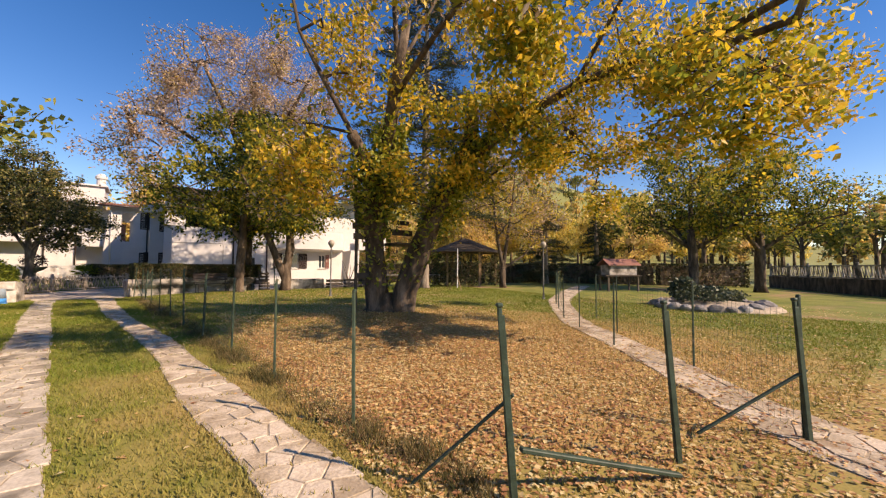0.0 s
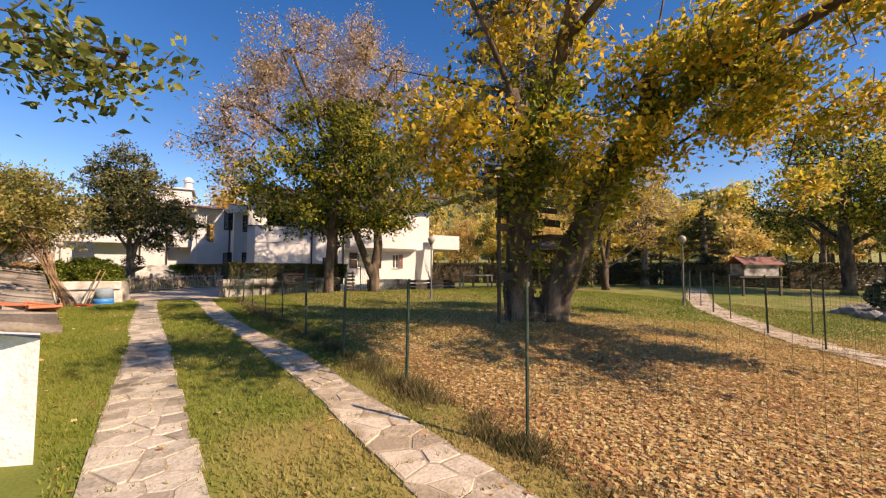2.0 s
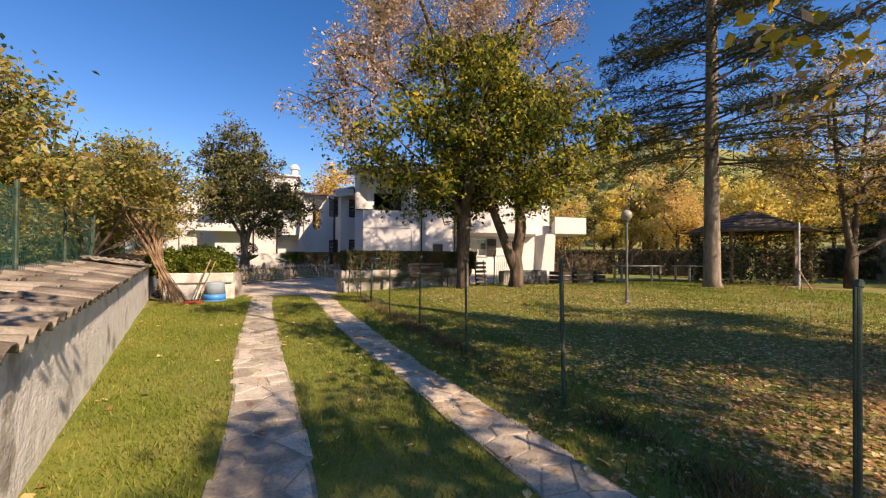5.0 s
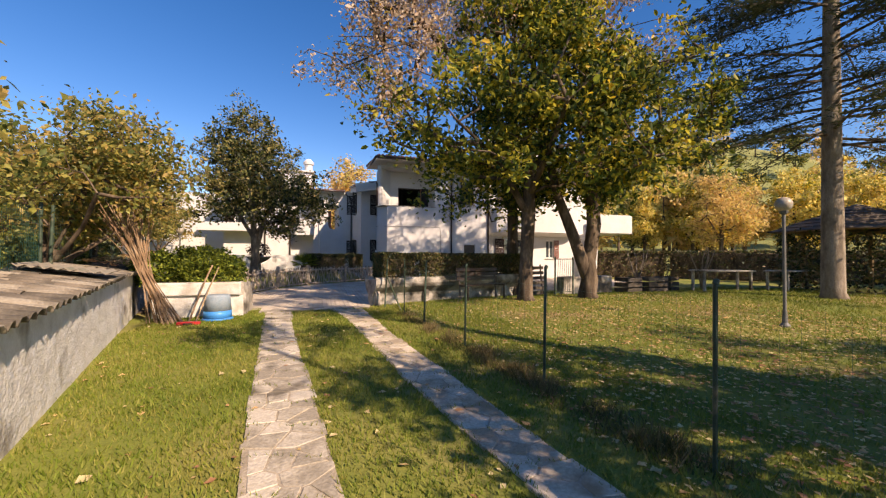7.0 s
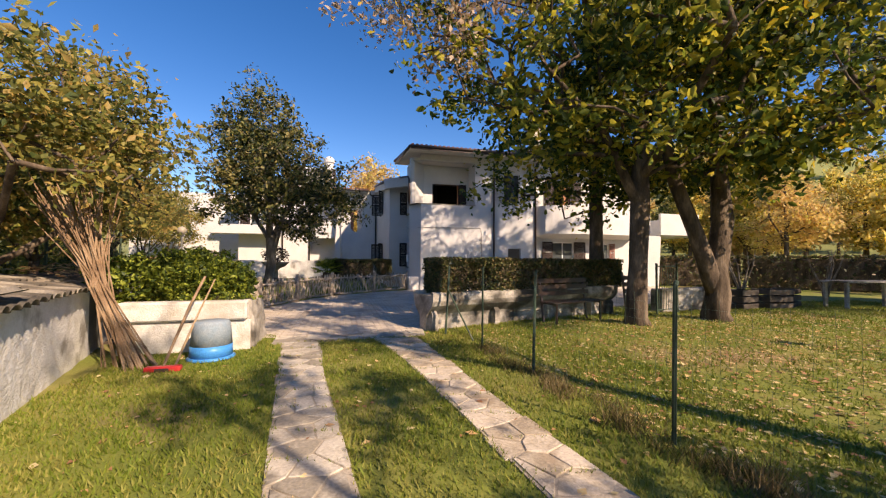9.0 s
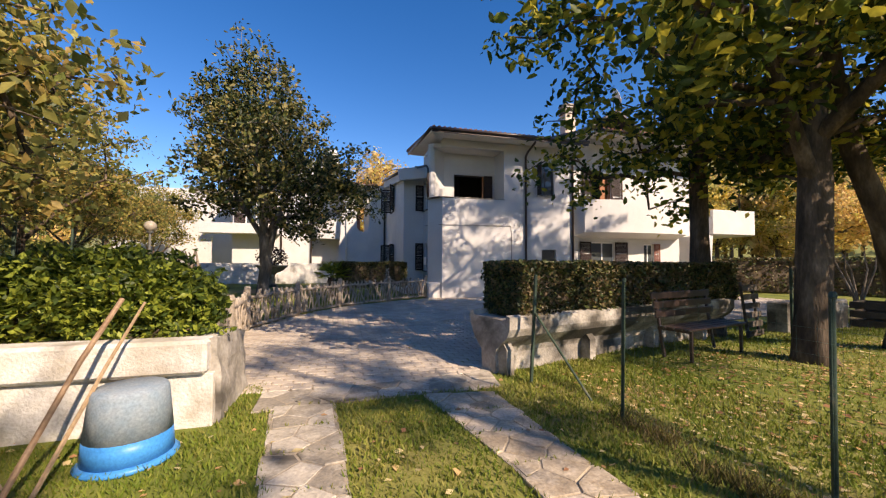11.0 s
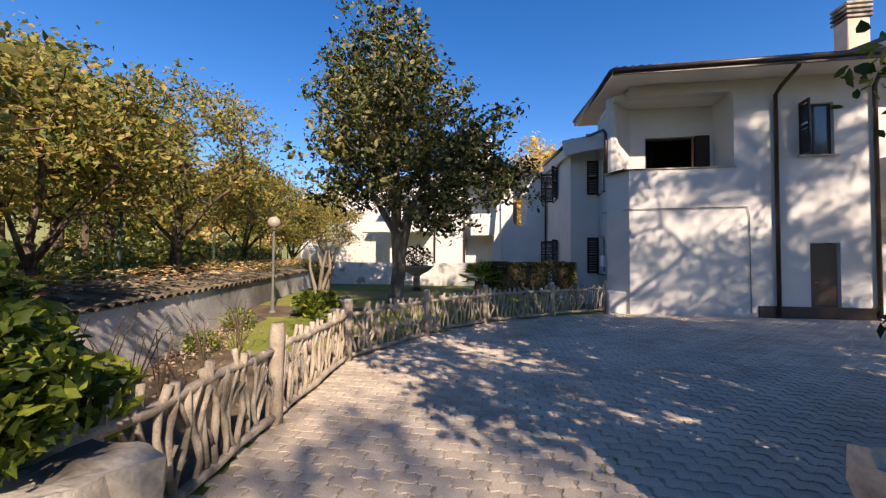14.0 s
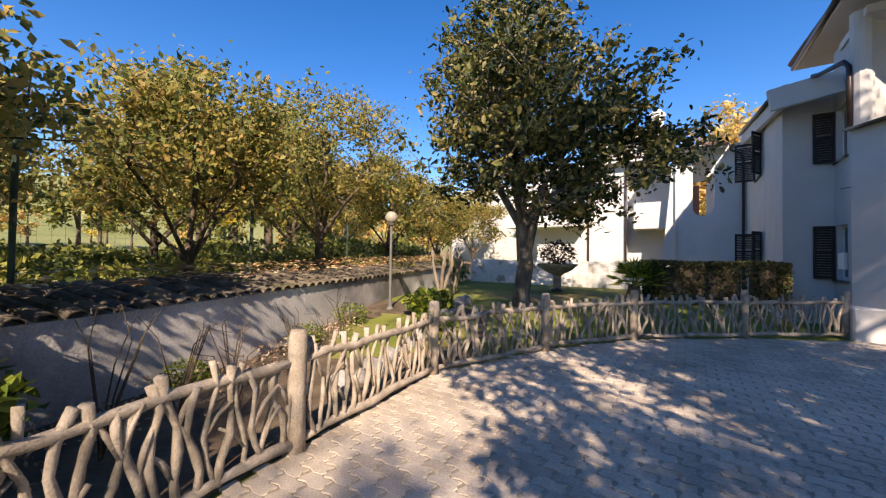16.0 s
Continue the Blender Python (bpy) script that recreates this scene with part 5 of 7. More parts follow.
o1 = orchard((-8.9, 24.4), 0.8, 31)
orchard((-10.0, 28.0), 0.95, 32)
orchard((-7.1, 20.0), 0.82, 33, (0.4, 0.2))
orchard((-6.6, 15.4), 0.72, 34, (0.0, 0.2), name="hazel_tree", label="leaning hazel with brown-yellow leaves over the wall")
tree("hazel_tree", (-4.7, 9.7, gz(-4.7, 9.7)), [([(0, 0, -0.15), (0.1, -0.05, 1.2), (0.5, -0.3, 2.2)], [0.11, 0.085, 0.06])],
     [[(0.1, -0.05, 1.2), (0.5, -0.3, 2.2), (1.3, -0.9, 2.85), (2.3, -1.6, 3.2), (3.1, -2.0, 3.1)], [(0.5, -0.3, 2.2), (-0.2, 0.2, 3.0), (-0.6, 0.4, 3.6)]],
     [((2.1, -1.75, 3.1), (1.1, 0.7, 0.3)), ((-0.6, 0.5, 3.2), (1.0, 1.0, 0.7))], 130, [(L_WOODS, 0.9, 30, 0.11, 0.17, 0.2, None)], "hazel branch with green-brown leaves reaching over the wall", 36, base_r=0.05)
orchard((-10.6, 20.6), 0.9, 35)
for k, (x, y, rz, sc) in enumerate([(-11.3, 32.2, 70, 1.0), (-13.5, 25.5, 160, 1.15), (-12.0, 36.5, 30, 1.0), (-15.0, 30.5, 250, 1.2), (-13.8, 17.5, 110, 1.1), (-11.5, 13.5, 300, 1.05), (-16.5, 22, 20, 1.2), (-9.5, 9.0, 200, 1.0), (-18, 36, 80, 1.3), (-13, 42, 140, 1.2), (-17, 12, 10, 1.2)]):
    c = copy_thing(o1, pose(x, y, gz(x, y), 0, 0, rz))
    c.scale = (sc, sc, sc)


def conifer(at, h, r, n, label, seed, bare=2.5, name="cedar_tree"):
    rng = np.random.default_rng(seed)
    t = thing(name, (*at, gz(*at)), label, "tree")
    part("trunk", Geo().tube([(0, 0, -0.2), (0, 0, 0.2), (0, 0, h * 0.3), (0.1, 0, h * 0.65), (0, 0, h)], [0.4, 0.29, 0.24, 0.15, 0.03], 12, 0.2), M_BARKL, t, smooth=True)
    g = Geo()
    X = []
    for k in range(n):
        z = bare + (h - bare) * (k + 0.5) / n
        L = r * (1 - (z - bare) / (h - bare)) ** 0.7 * rng.uniform(0.65, 1.05) + 0.3
        a = rng.uniform(0, 2 * np.pi)
        d = np.array([math.cos(a), math.sin(a), rng.uniform(-0.12, 0.12)])
        pts = [tuple(np.array([0, 0, z]) + d * L * u + np.array([0, 0, -0.12 * L * u * u])) for u in (0, 0.3, 0.65, 1)]
        g.tube(pts, [0.05, 0.035, 0.02, 0.006], 5, caps=False)
        m = int(150 * L)
        u = rng.uniform(0.2, 1, m)
        side = np.array([-d[1], d[0], 0])
        w = rng.normal(0, 0.3, m) * (1.25 - u) * L * 0.5
        X.append(np.array([0, 0, z]) + d * (L * u)[:, None] + side * w[:, None] + np.array([0, 0, 1]) * (-0.12 * L * u * u + rng.normal(0, 0.07, m))[:, None])
    part("branchwork", g, M_BARK, t)
    part("crown", leaf_mesh("crown", np.concatenate(X), 0.17, L_CONIF, rng, width=0.22, flat=0.55), L_CONIF, t, kind="stuff")
    return t


cedar = conifer((13.0, 18.2), 21, 5.4, 135, "tall blue-green cedar with flat branches on the lawn", 41, 4.6)
conifer((24.5, 18.2), 7, 2.4, 80, "dark dense fir beside the back hedge", 42, 0.4, "fir_tree")
conifer((29, 16.5), 5.5, 1.8, 60, "dark dense fir beside the back hedge", 43, 0.4, "fir_tree")
tree("forked_tree", (17.8, 16.4, gz(17.8, 16.4)), [([(0, 0, -0.1), (0, 0, 0.3), (0, 0, 1.3)], [0.25, 0.2, 0.17])],
     [[(0, 0, 1.2), (-0.5, 0, 3), (-0.9, 0, 5.5), (-1.0, 0, 7.5)], [(0, 0, 1.3), (0.4, 0, 3.2), (0.9, 0, 5.5), (1.2, 0, 7.5)], [(0, 0, 1.0), (1.2, -0.6, 2.0), (2.4, -1.2, 3.4)]],
     [((0, 0, 6.0), (3.0, 3.0, 2.8)), ((2.0, -1, 4.2), (1.6, 1.6, 1.4))], 620, [(L_BIG, 0.35, 26, 0.12, 0.3, 0.3, None), (L_SEED, 0.5, 28, 0.11, 0.3, 0.4, None)], "forked young tree with thin yellow leaves", 44, base_r=0.14)
lime = tree("lime_tree", (30.5, 6.3, gz(30.5, 6.3)), [([(0, 0, -0.1), (0, 0, 0.4), (0, 0, 2.6), (0.1, 0, 4.0)], [0.4, 0.3, 0.26, 0.2])],
            [[(0, 0, 2.6), (0.1, 0, 4.0), (0, 0, 7), (0, 0, 9)], [(0, 0, 3), (2, 0.5, 4), (4, 1, 4.5)], [(0, 0, 3), (-2, 0.5, 4), (-3.6, 0, 4.6)], [(0, 0, 3), (0.3, -2, 4.2), (0.4, -3.8, 4.6)]],
            [((0, 0, 5.5), (4.2, 4.2, 2.4)), ((0, 0, 7.6), (3.0, 3.0, 2.2))], 480, [(L_GREEN, 0.85, 34, 0.16, 0.34, 0.3, None), (L_BIG, 0.2, 28, 0.16, 0.34, 0.3, None)], "broad lime tree turning yellow near the lattice wall", 45, base_r=0.2)
copy_thing(lime, pose(28.0, 9.2, gz(28, 9.2), 0, 0, 130))
# woods on the slopes: one broadleaf of each colour, copied
def far_tree(at, lm, lm2, seed, label, n=260, per=26, size=0.24):
    return tree("woodland_tree", (*at, gz(*at)), [([(0, 0, -0.3), (0, 0, 2.0), (0, 0, 5)], [0.28, 0.2, 0.12])], [[(0, 0, 2), (0, 0, 5), (0, 0, 8)], [(0, 0, 3), (1.5, 0.5, 5)], [(0, 0, 3), (-1.5, 0.3, 5.2)]],
                [((0, 0, 5.2), (2.6, 2.6, 2.6)), ((0, 0, 7.8), (1.8, 1.8, 2.0))], n, [(lm, 0.85, per, size, 0.36, 0.2, None), (lm2, 0.25, per, size, 0.36, 0.2, None)], label, seed, base_r=0.14, trunk_sides=8, sides=4)


wy = far_tree((38, 40), L_YELL, L_BIG, 51, "yellow autumn poplar on the slope")
wo = far_tree((34, 37), L_ORNG, L_YELL, 52, "orange autumn tree on the slope")
wg = far_tree((-22, 34), L_WOODS, L_ORCH, 53, "olive-brown woodland tree on the slope")
hy = far_tree((62, 58), L_YELL, L_BIG, 54, "yellow autumn poplar far up the slope", 110, 8, 0.5)
ho = far_tree((70, 50), L_ORNG, L_YELL, 55, "orange autumn tree far up the slope", 110, 8, 0.5)
hg = far_tree((-34, 52), L_WOODS, L_ORCH, 56, "olive-brown woodland tree far up the slope", 110, 8, 0.5)
wr = random.Random(9)
for x, y, sc, pt in ((35, 47, 1.0, wy), (39, 44, 1.05, wy), (43, 41, 1.0, wo), (46, 38, 1.1, wy), (50, 34, 1.05, wy), (31, 51, 0.95, wo), (54, 30, 1.1, wy), (57, 25, 1.0, wo), (38, 52, 1.1, wg), (47, 46, 1.2, wy), (55, 39, 1.2, wy), (60, 31, 1.2, wy), (0.2, 51, 1.2, wo), (3.5, 53, 1.0, wy), (-7.5, 55, 1.0, wy)):
    c = copy_thing(pt, pose(x, y, gz(x, y), 0, 0, wr.uniform(0, 360)))
    c.scale = (sc, sc, sc)
for k in range(120):
    a, d = radians(wr.uniform(0, 70)), wr.uniform(42, 150)
    x, y = 4 + d * math.cos(a), 18 + d * math.sin(a)
    if 48 < d < 75 and math.degrees(a) < 32 and wr.random() < 0.8:
        continue
    c = copy_thing(wr.choice([hy, hy, ho, hg]), pose(x, y, gz(x, y), 0, 0, wr.uniform(0, 360)))
    sc = wr.uniform(0.7, 1.3)
    c.scale = (sc, sc, sc * wr.uniform(0.9, 1.25))
for k in range(150):
    a, d = radians(wr.uniform(6, 80)), wr.uniform(95, 240)
    x, y = 4 + d * math.cos(a), 18 + d * math.sin(a)
    c = copy_thing(wr.choice([hy, ho, hg, hg, hg]), pose(x, y, gz(x, y), 0, 0, wr.uniform(0, 360)))
    sc = wr.uniform(0.9, 1.6)
    c.scale = (sc, sc, sc * 0.9)
for k in range(75):
    a, d = radians(wr.uniform(88, 185)), wr.uniform(24, 80)
    x, y = -2 + d * math.cos(a), 20 + d * math.sin(a)
    if -18 < x < 18 and y < 47:
        continue
    c = copy_thing(wr.choice([hg, hg, hg, hy, ho]), pose(x, y, gz(x, y), 0, 0, wr.uniform(0, 360)))
    sc = wr.uniform(0.6, 1.0)
    c.scale = (sc, sc, sc)
for k in range(30):
    a, d = radians(wr.uniform(-24, 14)), wr.uniform(48, 120)
    x, y = 4 + d * math.cos(a), 14 + d * math.sin(a)
    c = copy_thing(wr.choice([hg, ho, hg]), pose(x, y, gz(x, y), 0, 0, wr.uniform(0, 360)))
    sc = wr.uniform(0.8, 1.3)
    c.scale = (sc, sc, sc)


# ---- hedges and shrubs ----
def hedge(name, line, width, z0, z1, n, label, lm=None, size=0.075, seed=1, category="hedge"):
    """A clipped hedge along a line: leaves over its faces and through its rim, on a dark twig core."""
    rng = np.random.default_rng(seed)
    lm = lm or L_HEDGE
    h = thing(name, (*line[0], z0), label, category)
    inv = h.matrix_world.inverted()
    core = Geo()
    seg = [math.dist(a, b) for a, b in zip(line, line[1:])]
    X = []
    for (a, b), L in zip(zip(line, line[1:]), seg):
        d = np.array([b[0] - a[0], b[1] - a[1]]) / L
        s = np.array([-d[1], d[0]])
        core.beam((a[0] + d[0] * 0.2, a[1] + d[1] * 0.2, (z0 + z1) / 2 - 0.02), (b[0] - d[0] * 0.2, b[1] - d[1] * 0.2, (z0 + z1) / 2 - 0.02), width - 0.3, z1 - z0 - 0.26, 0.05)
        m = int(n * L / sum(seg))
        u = rng.uniform(-0.02, 1.02, m) * L
        side = rng.integers(0, 4, m)
        v, w = rng.uniform(-0.5, 0.5, m), rng.uniform(0, 1, m)
        dep = np.abs(rng.normal(0, 0.07, m))
        lum = np.array([noise.noise(Vector((float(q) * 1.3, float(e) * 2, 0))) for q, e in zip(u, w)]) * 0.1
        off = np.where(side == 0, -width / 2 + dep - lum, np.where(side == 1, width / 2 - dep + lum, v * width))
        zz = np.where(side >= 2, z1 - dep + lum * 0.5, z0 + w * (z1 - z0))
        X.append(np.stack([a[0] + d[0] * u + s[0] * off, a[1] + d[1] * u + s[1] * off, zz], 1))
    for e, (p, q) in enumerate(((line[0], line[1]), (line[-1], line[-2]))):
        d = np.array([q[0] - p[0], q[1] - p[1]]) / math.dist(p, q)
        m = int(n * width / sum(seg) * 1.2) + 60
        v, w, dep = rng.uniform(-0.5, 0.5, m) * width, rng.uniform(0, 1, m), np.abs(rng.normal(0, 0.06, m))
        X.append(np.stack([p[0] + d[0] * dep - d[1] * v, p[1] + d[1] * dep + d[0] * v, z0 + w * (z1 - z0)], 1))
    core.v = [tuple(inv @ Vector(p)) for p in core.v]
    part("twig_core", core, M_BARK, h)
    Y = np.concatenate(X) - np.array([line[0][0], line[0][1], z0])
    part("foliage", leaf_mesh("foliage", Y, size, lm, rng, width=0.6), lm, h, kind="stuff")
    return h


def bush(name, at, radii, n, lm, size, label, seed, stems=7, category="shrub"):
    rng = np.random.default_rng(seed)
    b = thing(name, at, label, category)
    g = Geo()
    for k in range(stems):
        a = 2 * math.pi * k / stems
        g.tube([(0.05 * math.cos(a), 0.05 * math.sin(a), -0.03), (0.3 * radii[0] * math.cos(a), 0.3 * radii[1] * math.sin(a), radii[2] * 0.6), (0.6 * radii[0] * math.cos(a), 0.6 * radii[1] * math.sin(a), radii[2] * 1.4)], [0.02, 0.015, 0.006], 5)
    part("stem", g, M_BARK, b)
    u = rng.standard_normal((n, 3))
    u /= np.linalg.norm(u, axis=1, keepdims=True)
    lump = 1 + 0.38 * np.array([noise.noise(Vector(v * 3.1)) for v in u])
    X = u * (rng.uniform(0.3, 1, n) ** 0.4 * lump)[:, None] * np.array(radii) + np.array([0, 0, radii[2] * 0.95])
    X = X[X[:, 2] > -0.02]
    part("foliage", leaf_mesh("foliage", X, size, lm, rng, width=0.5), lm, b, kind="stuff")
    return b


hedge("clipped_hedge", [(-0.4, 21.45), (0.8, 21.75), (4.9, 22.75)], 0.85, 0.9, 1.62, 36000, "dark clipped evergreen hedge in the concrete planter", seed=61, size=0.05)
hedge("clipped_hedge", [(-2.6, 32.2), (-0.6, 33.1), (0.1, 33.4)], 0.8, 0.55, 1.62, 10000, "dark clipped hedge in front of the house", seed=62, size=0.06)
hedge("boundary_hedge", [(15.4, 32.5), (19, 29.5), (23.5, 23.5), (27, 18.5), (31.5, 13), (36.5, 8.5)], 1.0, 0.1, 1.9, 18000, "long dark clipped hedge along the boundary", seed=63, size=0.13)
bush("laurel_bush", (-4.6, 21.0, 0.9), (0.72, 0.55, 0.43), 10000, L_LAUREL, 0.068, "bright green laurel bush in the planter", 71)
bush("laurel_bush", (-4.0, 20.95, 0.95), (0.35, 0.35, 0.3), 3000, L_LAUREL, 0.068, "bright green laurel bush in the planter", 72)
bush("laurel_bush", (-5.5, 21.1, 0.75), (0.6, 0.6, 0.45), 3600, L_LAUREL, 0.09, "green laurel bush behind the planter", 73)
bush("ivy_mound", (-4.25, 21.5, 0.75), (0.28, 0.3, 0.25), 420, L_LAUREL, 0.12, "trailing green ivy at the end of the fence", 74)
bush("ground_ivy", (-4.25, 20.72, 0.9), (0.7, 0.2, 0.07), 900, L_LAUREL, 0.05, "creeping ivy over the planter edge", 77, stems=5)
bush("flower_clump", (-6.1, 27.6, gz(-6.1, 27.6)), (0.5, 0.5, 0.25), 700, L_LAUREL, 0.14, "low bright green leafy clump", 75)
bush("flower_clump", (-5.3, 26.6, gz(-5.3, 26.6)), (0.4, 0.4, 0.18), 400, L_LAUREL, 0.12, "low bright green leafy clump", 76)
for k, (x, y, s) in enumerate([(-10.5, 22.5, 1.0), (-11.5, 26.5, 1.2), (-9.8, 30.5, 0.9), (-12.5, 30, 1.3), (-9.0, 17.6, 1.0), (-8.2, 13.5, 1.0), (-12, 18, 1.2), (-6.9, 10.5, 0.8), (-10.4, 34.5, 1.0), (-14, 34, 1.3), (-8.8, 20.6, 0.8)]):
    wild = bush("wild_shrub", (x, y, gz(x, y) - 0.02), (s * 1.2, s * 1.2, s * 0.55), 1500, L_WOODS, 0.14, "wild green undergrowth shrub behind the wall", 80 + k)
wq = random.Random(77)
for k, (x, y, s) in enumerate([(-6.25, 23.3, 0.24), (-6.75, 25.2, 0.26), (-7.05, 26.4, 0.3)]):
    bush("garden_shrub", (x, y, gz(x, y) - 0.02), (s, s * 1.2, s * 0.75), 700, L_LAUREL, 0.045, "low green shrub at the foot of the garden wall", 120 + k)
for k in range(46):
    y = wq.uniform(19.5, 38)
    x = wall_x(y) - wq.uniform(2.3, 5.5)
    c = copy_thing(wild, pose(x, y, gz(x, y) - 0.02, 0, 0, wq.uniform(0, 360)))
    sc = wq.uniform(0.5, 1.05)
    c.scale = (sc, sc, sc * wq.uniform(0.6, 1.1))
for k in range(110):
    x, y = wq.uniform(-21, -8.0), wq.uniform(12, 40)
    if x > wall_x(y) - 2.4:
        continue
    c = copy_thing(wild, pose(x, y, gz(x, y) - 0.02, 0, 0, wq.uniform(0, 360)))
    sc = wq.uniform(0.7, 1.5)
    c.scale = (sc, sc, sc * wq.uniform(0.6, 1.3))



def palm(at, seed):
    rng = random.Random(seed)
    p = thing("dwarf_palm", at, "low green fan palm in front of the hedge", "palm")
    part("stem", Geo().lathe([(0.16, -0.03), (0.18, 0.2), (0.12, 0.45)], (0, 0, 0), 10), M_BARK, p)
    for k in range(34):
        a, el = rng.uniform(0, 6.283), rng.uniform(0.1, 1.35)
        L = rng.uniform(0.45, 0.85)
        d = Vector((math.cos(a) * math.cos(el), math.sin(a) * math.cos(el), math.sin(el)))
        o = Vector((0, 0, 0.4))
        g = Geo().tube([o, o + d * L * 0.6], [0.008, 0.005], 4)
        c = o + d * L * 0.6
        s = d.cross(Vector((0, 0, 1))).normalized()
        u = s.cross(d)
        for j in range(11):
            t = radians(-75 + 15 * j)
            e = (d * math.cos(t) + s * math.sin(t)) * L * 0.55
            q = s * math.cos(t) * 0.018 - d * math.sin(t) * 0.018
            g.add([c, c + e * 0.5 + q + u * 0.01, c + e - Vector((0, 0, 0.04)), c + e * 0.5 - q + u * 0.01], [(0, 1, 2), (0, 2, 3)])
        part("frond", g, L_LAUREL, p)
    return p


palm((-2.9, 32.0, gz(-2.9, 32.0)), 5)


# ---- wire fences on green posts ----
def wire_panel(p, q, z0, z1, h, material, parent, cell=(0.1, 0.06), r=0.0014, name="mesh_panel"):
    """A panel of crossed wires between two posts."""
    inv = parent.matrix_world.inverted()
    V, Q = [], []
    L = math.dist(p, q)

    def wire(a, b):
        n = len(V)
        d = (b - a).normalized()
        s = d.cross(Vector((0.31, 0.2, 0.93) if abs(d.z) < 0.9 else (1, 0, 0))).normalized()
        u = s.cross(d)
        for c in (a, b):
            for t in (90, 210, 330):
                V.append(tuple(inv @ (c + s * r * math.cos(radians(t)) + u * r * math.sin(radians(t)))))
        Q.extend([(n, n + 1, n + 4, n + 3), (n + 1, n + 2, n + 5, n + 4), (n + 2, n, n + 3, n + 5)])

    A = lambda u, v: Vector((p[0] + (q[0] - p[0]) * u, p[1] + (q[1] - p[1]) * u, z0 + (z1 - z0) * u + v))
    k = 0.03
    while k < h:
        wire(A(0, k), A(1, k))
        k += cell[1]
    k = cell[0] / 2
    while k < L:
        wire(A(k / L, 0.03), A(k / L, h))
        k += cell[0]
    return part(name, bulk_mesh(name, np.array(V), np.array(Q), material), material, parent)


def post_row(name, pts, h, label, group, net=True, wiremat=None, cell=(0.1, 0.075), lean=0.02, seed=3, r=0.0014, ph=None):
    rng = random.Random(seed)
    f = thing(name, (*pts[0], gz(*pts[0])), label, "fence", group)
    inv = f.matrix_world.inverted()
    for i, (x, y) in enumerate(pts):
        z = gz(x, y)
        hh = (ph or h) * rng.uniform(0.97, 1.04)
        lx, ly = rng.gauss(0, lean), rng.gauss(0, lean)
        g = Geo()
        for w, b in ((0.027, 0.006), (0.009, 0.0)):
            g.beam((x, y, z - 0.2), (x + lx * hh, y + ly * hh, z + hh), w, w if w > 0.02 else 0.042, 0.006)
        g.beam((x + lx * hh, y + ly * hh, z + hh - 0.01), (x + lx * hh + 0.015, y + ly * hh, z + hh + 0.03), 0.034, 0.034, 0.008)
        g.v = [tuple(inv @ Vector(v)) for v in g.v]
        part("post", g, M_GREENP, f)
    if net:
        for p, q in zip(pts, pts[1:]):
            wire_panel(p, q, gz(*p), gz(*q), h - 0.12, wiremat or M_WIRE, f, cell, r)
    return f


ROW_A = [(1.58, 3.33), (1.37, 5.25), (1.16, 7.02), (0.95, 8.86), (0.77, 10.7), (0.6, 12.6), (0.4, 14.3), (0.22, 16.2), (0.06, 18.1), (-0.03, 19.6)]
row = post_row("wire_fence", ROW_A, 1.27, "green wire garden fence with thin metal posts along the lawn", "garden fences", r=0.0009)
row2 = post_row("wire_fence", [(7.14, 3.72), (8.5, 5.3), (9.6, 6.48), (11.4, 7.9), (12.6, 8.85), (14.0, 9.85), (16.0, 11.2), (18.5, 12.7)], 1.2, "green wire fence along the lawn path", "garden fences", seed=8, r=0.0012)
row3 = post_row("wire_fence", [(4.63, 0.69), (6.6, 2.2), (8.6, 4.4), (10.5, 6.0)], 1.24, "green wire fence beside the lawn path", "garden fences", seed=9, r=0.0012)


def gate_post(at, h, label):
    x, y = at
    z = gz(x, y)
    p = thing("fence_post", (x, y, z), label, "post")
    part("shaft", Geo().beam((0, 0, -0.2), (-0.08, 0.05, h), 0.03, 0.03).beam((0, -0.015, -0.1), (-0.08, 0.035, h - 0.05), 0.01, 0.045), M_GREENP, p)
    part("cap", Geo().beam((-0.08, 0.05, h), (-0.082, 0.051, h + 0.03), 0.044, 0.044, 0.01), M_GREENP, p)
    return p


gp = gate_post((1.91, 1.67), 1.24, "green metal gate post with a slanting brace")
part("brace", Geo().beam((0, 0, 0.68), (-0.42, 0.55, 0.02), 0.035, 0.02), M_GREENP, gp)
gp2 = gate_post((3.3, 1.22), 1.22, "teal-green metal gate post on the lawn")
gp3 = gate_post((4.6, 0.66), 1.22, "green metal corner post with a slanting brace")
part("brace", Geo().beam((0, 0, 0.62), (-0.72, 0.62, 0.05), 0.035, 0.02), M_GREENP, gp3)
fb = Geo().beam((1.96, 1.66, gz(2, 1.6) + 0.32), (3.05, 1.12, gz(3, 1.2) + 0.03), 0.05, 0.03)
solo("fallen_rail", fb, M_GREENP, "green metal rail lying slanted between the posts", "rail")
# brace post by the planter
bp = thing("fence_post", (-0.32, 20.8, gz(-0.32, 20.8)), "green metal post with a long slanting brace beside the planter", "post")
part("shaft", Geo().beam((0, 0, -0.2), (0.08, 0, 1.3), 0.036, 0.036), M_GREENP, bp)
part("brace", Geo().beam((0.06, 0, 0.85), (0.3, -0.75, 0.02), 0.03, 0.02), M_GREENP, bp)

